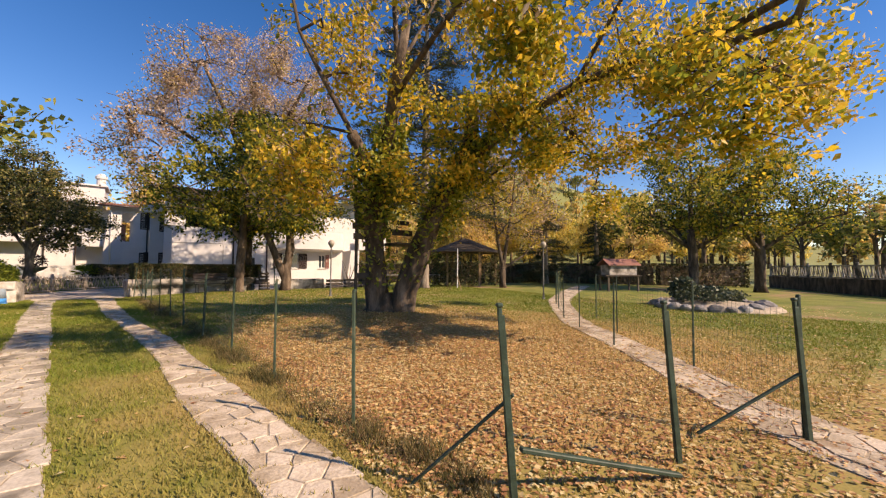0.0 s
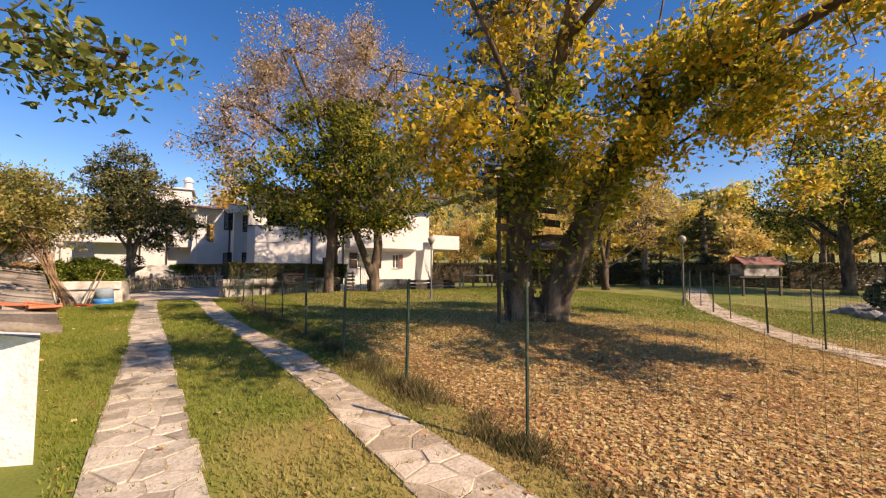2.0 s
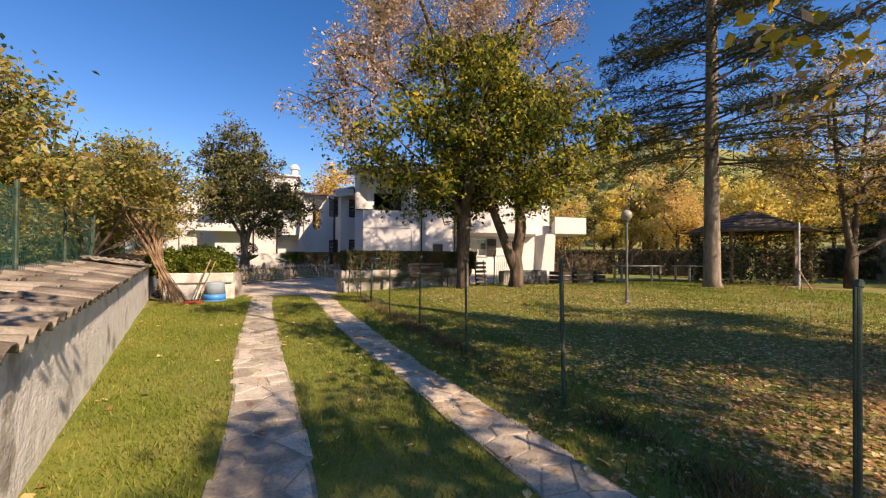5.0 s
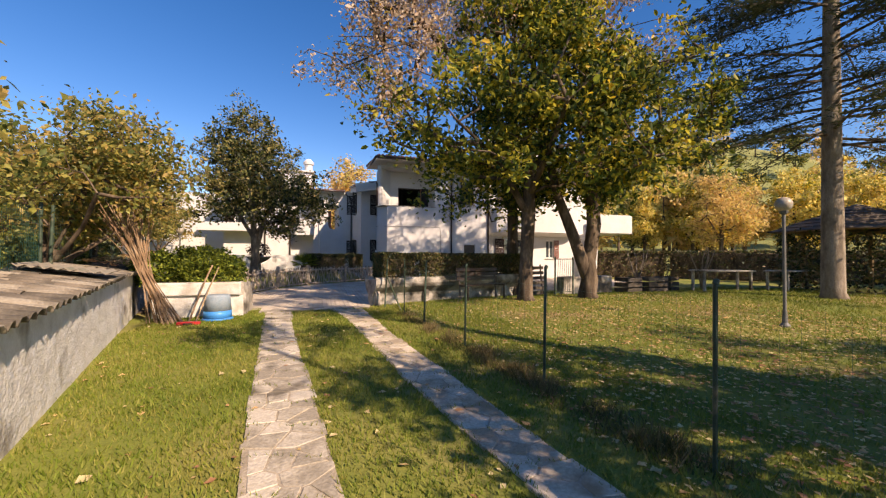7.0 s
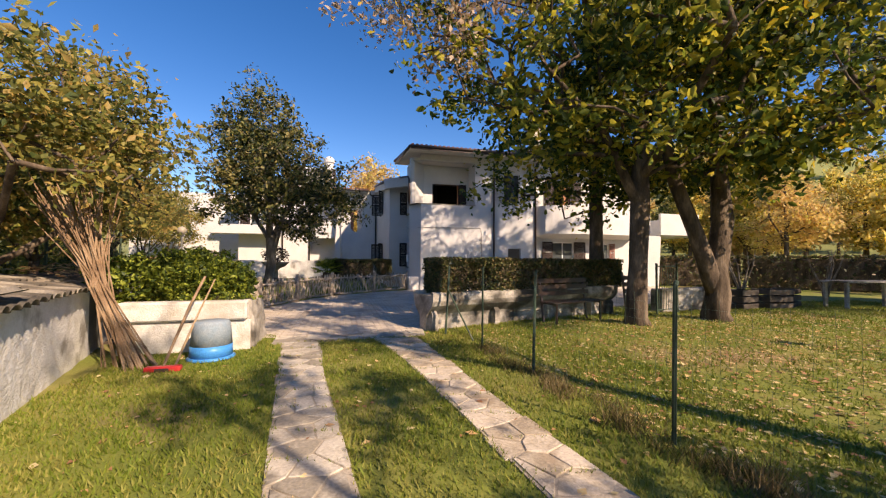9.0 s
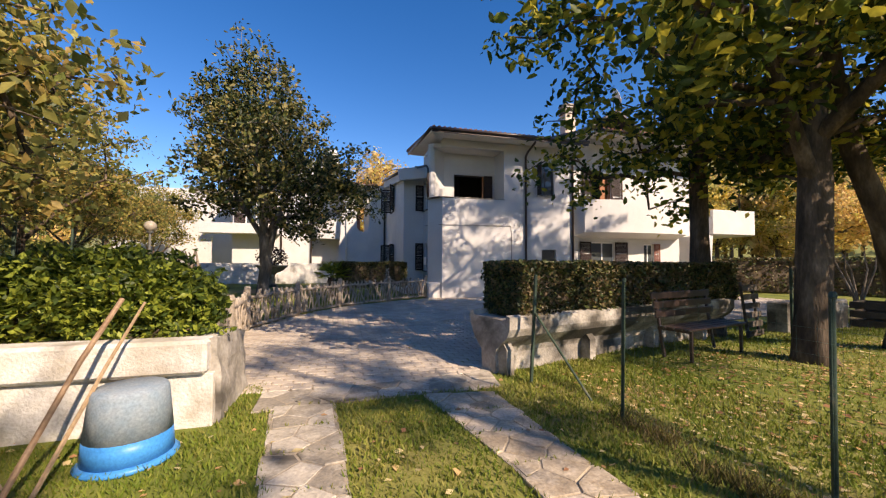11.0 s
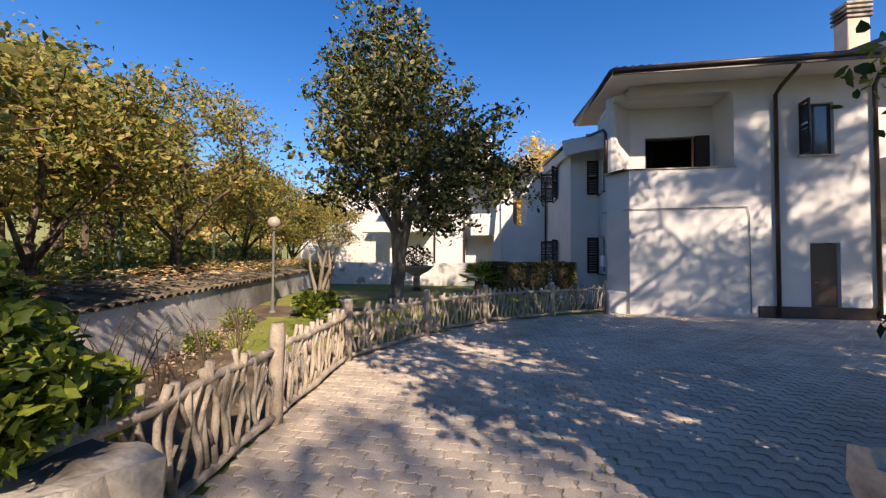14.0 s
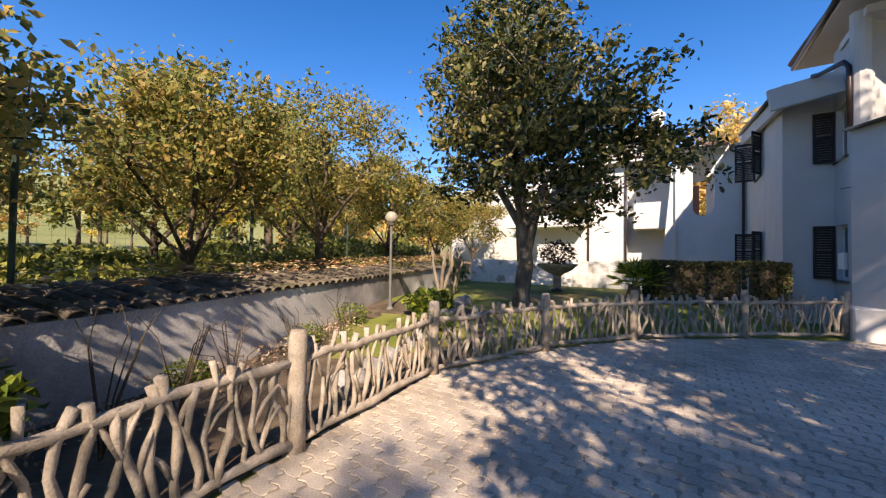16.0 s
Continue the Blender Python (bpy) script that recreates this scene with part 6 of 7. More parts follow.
# green shade net behind the tiled wall
nf = thing("shade_net_fence", (wall_x(9) - 0.98, 9.3, 1.0), "dark green shade net on posts above the tiled wall", "fence")
NP = [(wall_x(y) - 0.98, y + 0.28) for y in (9.0, 11.2, 13.4, 15.6, 17.8)]
ninv = nf.matrix_world.inverted()
for x, y in NP:
    part("post", Geo().tube([ninv @ Vector((x, y, 0.4)), ninv @ Vector((x, y, 2.35))], 0.025, 8), M_GREENP, nf)
for i, (p, q) in enumerate(zip(NP, NP[1:])):
    wire_panel(p, q, 1.12, 1.15, 1.1, M_NET, nf, (0.04, 0.034) if i < 2 else (0.07, 0.06), 0.0024, "net_panel")


# wire fence on dark posts between the tiled wall and the orchard
of = thing("orchard_fence", (wall_x(22) - 1.05, 22.15, 1.1), "thin wire fence on dark posts behind the tiled wall", "fence")
OP = [(wall_x(y) - 1.06, y) for y in (19.2, 22.15, 25.05, 28.05, 31.0, 34.0)]
oinv = of.matrix_world.inverted()
for i, (x, y) in enumerate(OP):
    part("post", Geo().tube([oinv @ Vector((x, y, 0.3)), oinv @ Vector((x, y, 1.6)), oinv @ Vector((x + 0.02, y, 2.75 if i == 1 else 2.42))], 0.028, 8), M_GREENP, of)
for p, q in zip(OP, OP[1:]):
    wire_panel(p, q, 1.1, 1.1, 1.2, M_WIRE, of, (0.12, 0.1), 0.0011)


# ---- rustic concrete branch fence ----
RUSTIC = [(-4.0, 21.2), (-4.2, 23.16), (-4.42, 25.3), (-3.65, 27.3), (-2.58, 29.0), (-0.86, 30.5), (0.8, 31.75)]


def rustic_fence():
    rng = random.Random(12)
    f = thing("rustic_fence", (*RUSTIC[1], gz(*RUSTIC[1])), "weathered concrete fence cast as twisted branches", "fence")
    inv = f.matrix_world.inverted()

    def put(name, g):
        g.v = [tuple(inv @ Vector(v)) for v in g.v]
        return part(name, g, M_BRANCHC, f, smooth=True)

    for i, (x, y) in enumerate(RUSTIC[1:], 1):
        z = 0.17
        w = 0.066
        put("post", Geo().tube([(x, y, z - 0.1), (x, y, z + 0.4), (x + 0.01, y, z + 0.86), (x + 0.01, y, z + 0.93)], [w * 1.15, w, w * 1.05, w * 0.8], 9, 0.35))
    for a, b in zip(RUSTIC, RUSTIC[1:]):
        L = math.dist(a, b)
        d = Vector((b[0] - a[0], b[1] - a[1], 0)) / L
        s = Vector((-d.y, d.x, 0))
        at = lambda u, z, o=0.0: Vector((a[0], a[1], 0.17)) + d * u + s * o + Vector((0, 0, z))
        for zz, r in ((0.7, 0.036), (0.1, 0.038)):
            put("rail", Geo().tube([at(L * k / 7, zz + rng.uniform(-0.02, 0.02), rng.uniform(-0.012, 0.012)) for k in range(8)], [r * rng.uniform(0.85, 1.12) for k in range(8)], 8, 0.3))
        n = int(L / 0.095)
        for k in range(n):
            u = L * (k + 0.5) / n
            lean = rng.uniform(-0.13, 0.13)
            top = rng.choice([0.72, 0.79, 0.81, 0.83, 0.85])
            pts = [at(u + lean * (t - 0.4) + 0.035 * math.sin(t * 7 + k * 2.1), 0.08 + (top - 0.08) * t, rng.uniform(-0.02, 0.02)) for t in (0, 0.2, 0.4, 0.6, 0.8, 1)]
            r0 = rng.uniform(0.018, 0.03)
            g = Geo().tube(pts, [r0 * 1.05, r0 * 0.9, r0 * 1.1, r0 * 0.75, r0 * 0.9, r0 * 1.15], 6, 0.4)
            for rep in range(rng.choice([0, 1, 1, 2])):
                j = rng.choice([1, 2, 3])
                e = at(u + rng.choice([-1, 1]) * rng.uniform(0.08, 0.16), 0.08 + (0.25 + 0.2 * j) * 0.75, rng.uniform(-0.03, 0.03))
                g.tube([pts[j], (pts[j] + e) / 2 + Vector((0, 0, 0.03)), e], [r0 * 0.8, r0 * 0.7, r0 * 0.55], 5, 0.3)
            put("branch", g)


rustic_fence()


# soil bed, edging stones and dry plants between the fence and the wall
def soil_bed():
    g = Geo()
    ys = [21.3 + 0.5 * i for i in range(15)]
    fx = lambda y: float(np.interp(y, [21.2, 23.16, 25.3, 27.3, 29], [-4.05, -4.24, -4.46, -4.7, -5.6]))
    for a, b in zip(ys, ys[1:]):
        g.prism([(wall_x(a) + 0.01, a), (fx(a), a), (fx(b), b), (wall_x(b) + 0.01, b)], lambda x, y: gz(x, y) - 0.05, lambda x, y: gz(x, y) + 0.025)
    tagged(part("soil_bed", g, M_SOIL), "dark bare soil bed behind the rustic fence", "soil", kind="structure")
    rng = random.Random(17)
    for k in range(17):
        u = k / 16
        x, y = -4.95 - 1.05 * u + rng.uniform(-0.05, 0.05), 24.3 + 4.6 * u
        s = rng.uniform(0.09, 0.16)
        bm = bmesh.new()
        bmesh.ops.create_icosphere(bm, subdivisions=2, radius=s)
        for v in bm.verts:
            v.co *= 1 + 0.4 * noise.noise(v.co * 7 + Vector((k * 3, 0, 0)))
        me = bpy.data.meshes.new("edging_stone")
        bm.to_mesh(me)
        bm.free()
        me.materials.append(M_ROCK)
        o = new("edging_stone", me)
        o.location = (x, y, gz(x, y) + s * 0.45)
        tagged(o, "pale rough edging stone along the garden bed", "stone", "edging stones")
    for k, (x, y, h) in enumerate([(-5.2, 22.3, 0.95), (-5.5, 22.9, 0.85), (-5.75, 23.5, 0.8), (-6.2, 24.6, 0.7), (-5.1, 23.2, 0.6), (-6.4, 25.6, 0.75), (-6.0, 25.0, 0.6)]):
        t = thing("rose_bush", (x, y, gz(x, y)), "bare thorny rose bush in the soil bed", "shrub", "rose bushes")
        for j in range(6):
            a, l = rng.uniform(0, 6.28), rng.uniform(0.1, 0.28)
            p = [(0, 0, -0.02), (l * 0.4 * math.cos(a), l * 0.4 * math.sin(a), h * 0.45), (l * math.cos(a), l * math.sin(a), h * rng.uniform(0.75, 1.0)), (l * 1.5 * math.cos(a + 0.4), l * 1.5 * math.sin(a + 0.4), h * rng.uniform(0.9, 1.2))]
            part("stem", Geo().tube(p, [0.008, 0.007, 0.005, 0.003], 5), M_BARK, t)
    nr = np.random.default_rng(19)
    n = 1300
    y = nr.uniform(21.3, 26.5, n)
    x = wall_x(y) + 0.05 + np.abs(nr.normal(0, 0.45, n))
    z = ground(x, y) + nr.uniform(0.03, 0.32, n) * nr.uniform(0, 1, n)
    tagged(new("dry_flowers", leaf_mesh("dry_flowers", np.stack([x, y, z], 1), 0.05, L_SEED, nr, width=0.5)), "dry pale flower heads and leaves at the wall's foot", "dry plants", kind="stuff")


soil_bed()

# pale-trunked shrubs beside the lamp
for k, (x, y) in enumerate([(-6.9, 29.2), (-7.4, 30.6)]):
    t = thing("pollarded_shrub", (x, y, gz(x, y)), "pollarded shrub with pale twisted stems", "shrub", "pollarded shrubs")
    rp = random.Random(40 + k)
    for j in range(4):
        a = rp.uniform(0, 6.28)
        part("stem", Geo().tube([(0, 0, -0.05), (0.12 * math.cos(a), 0.12 * math.sin(a), 0.4), (0.3 * math.cos(a), 0.3 * math.sin(a), 0.9), (0.25 * math.cos(a + 0.5), 0.25 * math.sin(a + 0.5), 1.35)], [0.06, 0.05, 0.04, 0.02], 7, 0.3), M_BARKL, t, smooth=True)


# ---- planters ----
def left_planter():
    p = thing("planter_wall", (-4.4, 20.4, 0.17), "low white plastered planter wall with a stained ledge", "planter")
    part("base", Geo().box(-1.0, 0.78, 0.02, 0.2, -0.2, 0.46, 0.01), M_PLANTERW, p)
    part("rim", Geo().box(-1.0, 0.74, -0.05, 0.22, 0.464, 0.76, 0.03), M_PLANTERW, p)
    # the corner is a lump of rough cast stone
    bm = bmesh.new()
    bmesh.ops.create_cube(bm, size=1)
    bmesh.ops.subdivide_edges(bm, edges=bm.edges[:], cuts=7, use_grid_fill=True)
    bmesh.ops.scale(bm, vec=(0.42, 0.95, 0.95), verts=bm.verts)
    for v in bm.verts:
        q = v.co * 6
        v.co.x += 0.04 * noise.noise(q) + 0.06 * (v.co.z - 0.2) * -1
        v.co.y += 0.04 * noise.noise(q + Vector((7, 0, 0)))
        v.co.z += 0.045 * noise.noise(q + Vector((0, 9, 0))) - (0.12 * max(0, v.co.y) if v.co.z > 0.2 else 0)
    bmesh.ops.translate(bm, vec=(0.6, 0.56, 0.27), verts=bm.verts)
    me = bpy.data.meshes.new("corner_stone")
    bm.to_mesh(me)
    bm.free()
    me.materials.append(M_CONC)
    part("corner_stone", me, M_CONC, p, "rough weathered corner lump")
    part("soil", Geo().box(-1.1, 0.45, 0.222, 0.98, -0.1, 0.72, 0.05), M_DIRT, p)
    return p


left_planter()


def right_planter():
    """Long concrete trough with a hollowed underside on a set-back base and ribs."""
    p = thing("concrete_planter", (-0.5, 21.2, 0.17), "long weathered concrete trough planter with curved underside", "planter")
    inv = p.matrix_world.inverted()
    A, B = Vector((-0.52, 20.95, 0)), Vector((4.75, 22.2, 0))
    d = (B - A).normalized()
    s = Vector((-d.y, d.x, 0))
    prof = [(0.3, 0.12), (0.3, 0.42), (0.27, 0.5), (0.17, 0.58), (0.05, 0.68), (0.0, 0.78), (0.0, 0.93), (0.08, 0.95), (0.09, 0.88), (0.8, 0.88), (0.82, 0.95), (0.9, 0.93), (0.9, 0.78), (0.8, 0.6), (0.62, 0.45), (0.6, 0.12)]
    g = Geo()
    n = 14
    L = (B - A).length
    for i in range(n + 1):
        c = A + d * (L * i / n)
        for o, z in prof:
            q = c + s * (o + 0.012 * noise.noise(Vector((i * 0.7, z * 5, 0))))
            g.v.append(tuple(inv @ Vector((q.x, q.y, z - (0.0 if i else 0)))))
    k = len(prof)
    for i in range(n):
        for j in range(k):
            g.f.append((i * k + j, i * k + (j + 1) % k, (i + 1) * k + (j + 1) % k, (i + 1) * k + j))
    g.f += [tuple(range(k)), tuple(range(n * k, (n + 1) * k))[::-1]]
    part("trough", g, M_CONC, p)
    for u in (0.02, 0.3, 0.58, 0.85, 0.985):
        c = A + d * (L * u) + s * 0.12
        rb = Geo()
        for o in (-0.06, 0.06):
            for oo, z in ((0.2, 0.1), (0.0, 0.1), (0.0, 0.5), (0.06, 0.57), (0.2, 0.57)):
                q = c + d * o + s * oo
                rb.v.append(tuple(inv @ Vector((q.x, q.y, z))))
        rb.f = [(0, 1, 2, 3, 4), (9, 8, 7, 6, 5)] + [(i, 5 + i, 5 + (i + 1) % 5, (i + 1) % 5) for i in range(5)]
        part("rib", rb, M_CONC, p)


right_planter()


# ---- lamps ----
def garden_lamp(at, h, label, z=None):
    x, y = at
    l = thing("garden_lamp", (x, y, gz(x, y) if z is None else z), label, "lamp", "garden lamps")
    part("base", Geo().lathe([(0.08, -0.05), (0.08, 0.03), (0.045, 0.08), (0.035, 0.3)], (0, 0, 0), 12), M_POLE, l)
    part("pole", Geo().tube([(0, 0, 0.2), (0, 0, h - 0.22)], 0.028, 10), M_POLE, l)
    part("collar", Geo().lathe([(0.035, 0), (0.06, 0.02), (0.075, 0.06), (0.05, 0.07)], (0, 0, h - 0.24), 12), M_POLE, l)
    prof = [(0.05 + 0.0, 0.0)] + [(0.135 * math.sin(radians(a)), 0.135 - 0.135 * math.cos(radians(a))) for a in range(25, 176, 15)]
    part("globe", Geo().lathe(prof, (0, 0, h - 0.19), 20), M_GLOBE, l, "frosted globe", smooth=True)
    return l


garden_lamp((13.75, 10.3), 2.45, "grey garden lamp with a frosted globe beside the path")
garden_lamp((6.2, 15.5), 2.3, "grey garden lamp with a frosted globe on the lawn")
garden_lamp((-7.15, 27.6), 2.05, "grey garden lamp with a frosted globe in the raised garden")


# ---- canes, tub, broom ----
def canes():
    rng = random.Random(4)
    c = thing("cane_bundle", (-5.08, 19.75, gz(-5.08, 19.75)), "bundle of dry bean canes leaning against the wall", "canes")
    for k in range(64):
        a, r = rng.uniform(0, 6.283), rng.uniform(0, 0.3)
        foot = Vector((0.22 + r * math.cos(a) * 1.35, -0.05 + r * math.sin(a) * 0.8, -0.02))
        waist = Vector((-0.26, 0.1, 1.05)) + Vector((rng.gauss(0, 0.05), rng.gauss(0, 0.05), 0))
        tip = Vector((-0.72, 0.3, rng.uniform(1.9, 2.6))) + Vector((rng.gauss(0, 0.2), rng.gauss(0, 0.16), 0))
        rr = rng.uniform(0.008, 0.016)
        part("cane", Geo().tube([foot, waist, tip], [rr, rr * 0.9, rr * 0.5], 5), M_CANE, c)


canes()
tub = thing("plastic_tub", (-4.02, 19.95, gz(-4, 19.95)), "blue plastic tub standing upside down, dusty on top", "tub")
part("rim", Geo().lathe([(0.3, 0.0), (0.31, 0.02), (0.28, 0.045)], (0, 0, 0), 24), M_BLUE, tub, smooth=True)
part("lower_wall", Geo().lathe([(0.275, 0.045), (0.265, 0.2)], (0, 0, 0), 24), M_BLUE, tub, smooth=True)
part("upper_wall", Geo().lathe([(0.265, 0.2), (0.235, 0.5), (0.215, 0.53), (0.02, 0.535)], (0, 0, 0), 24), M_DUSTY, tub, "dusty grey upper wall", smooth=True)
br = thing("broom", (-4.38, 19.35, gz(-4.4, 19.35)), "old broom with a red head leaning on the wall", "broom")
part("head", Geo().box(-0.2, 0.2, -0.05, 0.05, 0.0, 0.07, 0.015), M_RED, br, "red plastic head")
part("bristle_pad", Geo().box(-0.08, 0.08, -0.06, 0.06, 0.002, 0.05, 0.01), M_BROWNMET, br)
part("handle", Geo().tube([(0, 0, 0.06), (0.12, 0.45, 0.75), (0.2, 0.78, 1.15)], 0.018, 8), M_CANE, br)
st = Geo().tube([(-4.3, 19.45, gz(-4.3, 19.4)), (-4.18, 19.95, 0.85), (-4.08, 20.25, 1.28)], [0.016, 0.014, 0.01], 6)
solo("stick", st, M_WOODTAN, "pale wooden stick leaning against the planter", "stick")


# ---- planks on the twin tree, gazebo, hutch, tables ----
def tree_house():
    t = thing("tree_house_planks", (4.72, 9.25, 2.1), "grey planks nailed between the tree trunks", "tree house")
    for k, (z, L, o) in enumerate([(0.15, 0.5, 0), (0.42, 0.55, -0.03), (0.7, 0.6, 0.02), (0.97, 0.52, 0), (-0.9, 0.4, 0.05), (1.15, 0.5, 0.02)]):
        part("plank", Geo().box(-0.42 + o, -0.42 + o + L, -0.02, 0.02, z, z + 0.16, 0.006), M_WOODOLD, t)
    part("post", Geo().box(-0.35, -0.28, 0.02, 0.08, -1.8, 1.3, 0.006), M_WOODOLD, t)
    part("platform", Geo().box(0.55, 1.5, -0.6, 0.4, 0.02, 0.08, 0.01), M_WOODOLD, t)
    part("plank", Geo().box(0.6, 1.3, -0.2, -0.16, 0.3, 0.46, 0.006), M_WOODOLD, t)
    part("plank", Geo().box(0.65, 1.2, -0.2, -0.16, 0.6, 0.72, 0.006), M_WOODOLD, t)


tree_house()


def gazebo():
    g0 = thing("gazebo", (17.6, 19.8, gz(17.6, 19.8)), "wooden garden gazebo with a brown pyramid roof and creepers", "gazebo")
    for k in range(6):
        a = radians(60 * k + 15)
        part("post", Geo().box(-0.06, 0.06, -0.06, 0.06, -0.05, 2.3, 0.01, pose(2.1 * math.cos(a), 2.1 * math.sin(a), 0, 0, 0, 60 * k)), M_WOODTAN, g0)
        b = radians(60 * k + 75)
        c = Vector((2.35 * math.cos(a), 2.35 * math.sin(a), 2.28)), Vector((2.35 * math.cos(b), 2.35 * math.sin(b), 2.28))
        part("beam", Geo().beam(c[0], c[1], 0.08, 0.12), M_WOODTAN, g0)
        e = [Vector((2.7 * math.cos(a), 2.7 * math.sin(a), 2.25)), Vector((2.7 * math.cos(b), 2.7 * math.sin(b), 2.25)), Vector((0, 0, 3.3))]
        r = Geo()
        rows = 7
        for j in range(rows):
            u, v = j / rows, (j + 1.15) / rows
            v = min(v, 1)
            lift = Vector((0, 0, 0.03))
            q = [e[0].lerp(e[2], u) + lift, e[1].lerp(e[2], u) + lift, e[1].lerp(e[2], v), e[0].lerp(e[2], v)]
            r.add(q + [p - Vector((0, 0, 0.03)) for p in q], [(0, 1, 2, 3), (7, 6, 5, 4), (0, 4, 5, 1)])
        part("roof_panel", r, M_WOODOLD, g0)
    rng = np.random.default_rng(8)
    n = 5200
    a = rng.uniform(radians(-60), radians(250), n)
    X = np.stack([2.15 * np.cos(a), 2.15 * np.sin(a), rng.uniform(0, 2.2, n)], 1) + rng.normal(0, 0.12, (n, 3))
    part("creeper", leaf_mesh("creeper", X, 0.13, L_HEDGE, rng), L_HEDGE, g0, "dark leafy creeper", kind="stuff")


gazebo()
hu = thing("hutch", (22.2, 11.2, gz(22.2, 11.2)), "small white hutch with a dark red roof on legs", "hutch", rz=-25)
part("body", Geo().box(-0.95, 0.95, -0.4, 0.4, 0.95, 1.55, 0.02), M_CONC, hu)
part("roof", Geo().add([(-1.1, -0.55, 1.5), (1.1, -0.55, 1.5), (1.1, 0, 1.85), (-1.1, 0, 1.85), (1.1, 0.55, 1.5), (-1.1, 0.55, 1.5), (-1.1, -0.55, 1.56), (1.1, -0.55, 1.56), (1.1, 0, 1.91), (-1.1, 0, 1.91), (1.1, 0.55, 1.56), (-1.1, 0.55, 1.56)], [(6, 7, 8, 9), (9, 8, 10, 11), (0, 3, 2, 1), (3, 5, 4, 2), (0, 1, 7, 6), (5, 11, 10, 4), (0, 6, 9, 3), (3, 9, 11, 5), (1, 2, 8, 7), (2, 4, 10, 8)]), M_SHUTRED, hu, "dark red roof")
part("shelf", Geo().box(-1.25, 1.25, -0.5, 0.5, 0.87, 0.945, 0.01), M_WOODOLD, hu)
for x in (-1.0, 1.0):
    for y in (-0.38, 0.38):
        part("leg", Geo().box(x - 0.05, x + 0.05, y - 0.05, y + 0.05, -0.1, 0.866, 0.008), M_WOODOLD, hu)


def table(at, L, W, H, rz, m, label, group=""):
    t = thing("garden_table", (*at, gz(*at)), label, "table", group, rz=rz)
    part("tabletop", Geo().box(-L / 2, L / 2, -W / 2, W / 2, H - 0.05, H, 0.01), m, t)
    for x in (-L / 2 + 0.12, L / 2 - 0.12):
        for y in (-W / 2 + 0.1, W / 2 - 0.1):
            part("leg", Geo().box(x - 0.04, x + 0.04, y - 0.04, y + 0.04, -0.03, H - 0.051, 0.006), m, t)
    return t


table((12.4, 21.2), 2.0, 0.8, 0.78, -15, M_CONC, "pale garden table beside the hedge")
table((15.0, 20.6), 1.8, 0.8, 0.75, 10, M_CONC, "stone-topped garden table by the gazebo")
# garden bench in front of the planter
bn = thing("garden_bench", (2.6, 21.0, gz(2.6, 21.0)), "dark slatted garden bench in front of the planter", "bench", rz=13)
for k in range(4):
    part("slat", Geo().box(-0.75, 0.75, -0.2 + 0.11 * k, -0.11 + 0.11 * k, 0.42, 0.45, 0.006), M_BROWNMET, bn)
for k in range(3):
    part("back_slat", Geo().box(-0.75, 0.75, 0.25 + 0.03 * k, 0.28 + 0.03 * k, 0.55 + 0.13 * k, 0.65 + 0.13 * k, 0.006), M_BROWNMET, bn)
for x in (-0.65, 0.65):
    part("leg", Geo().beam((x, -0.17, 0), (x, -0.17, 0.42), 0.04, 0.04).beam((x, 0.2, 0), (x, 0.34, 0.92), 0.04, 0.04).beam((x, -0.17, 0.4), (x, 0.24, 0.4), 0.04, 0.03), M_BROWNMET, bn)
# green gate panel and leaning pallet at the planter's end
gt = thing("garden_gate", (5.55, 21.75, gz(5.55, 21.75)), "green metal garden gate with slanting bars", "gate", rz=12)
for x in (0, 0.85):
    part("gate_post", Geo().beam((x, 0, -0.1), (x, 0, 1.3), 0.045, 0.045), M_GREENP, gt)
for z in (0.1, 1.22):
    part("rail", Geo().beam((0.02, 0, z), (0.83, 0, z), 0.025, 0.03), M_GREENP, gt)
for k in range(7):
    part("bar", Geo().beam((0.08 + 0.1 * k, 0, 0.1), (0.16 + 0.1 * k, 0, 1.22), 0.014, 0.014), M_GREENP, gt)
pl = thing("pallet", (5.15, 22.05, gz(5.15, 22.05)), "grey wooden pallet leaning by the gate", "pallet", rz=14)
for k in range(6):
    part("slat", Geo().box(-0.3, 0.3, 0.03 + 0.02 * k, 0.05 + 0.02 * k, 0.03 + 0.17 * k, 0.14 + 0.17 * k, 0.005), M_WOODOLD, pl)
for x in (-0.25, 0.2):
    part("bearer", Geo().beam((x, 0.07, 0.0), (x, 0.19, 1.05), 0.05, 0.04), M_WOODOLD, pl)
# stacked planters and timber by the hedge
for k, (x, y, rz) in enumerate([(9.2, 22.4, 10), (10.2, 22.2, -8), (11.2, 22.5, 20)]):
    c = thing("timber_crate", (x, y, gz(x, y)), "old grey timber crate beside the hedge", "crate", "timber crates", rz=rz)
    for z in (0.02, 0.22, 0.42):
        for o in (-0.3, 0.275):
            part("board", Geo().box(-0.4, 0.4, o, o + 0.025, z, z + 0.15, 0.005), M_WOODOLD, c)
        for o in (-0.4, 0.375):
            part("end_board", Geo().box(o, o + 0.025, -0.272, 0.272, z, z + 0.15, 0.005), M_WOODOLD, c)
    part("floor_board", Geo().box(-0.37, 0.37, -0.27, 0.27, 0.0, 0.018, 0.003), M_WOODOLD, c)
lw = Geo().box(-1.2, 1.2, -0.2, 0.2, -0.1, 0.62, 0.03)
w = solo("low_wall", lw, M_CONC, "low pale stone wall at the lawn's edge", "wall", kind="structure")
w.matrix_world = pose(7.4, 22.6, 0.2, 0, 0, 8)

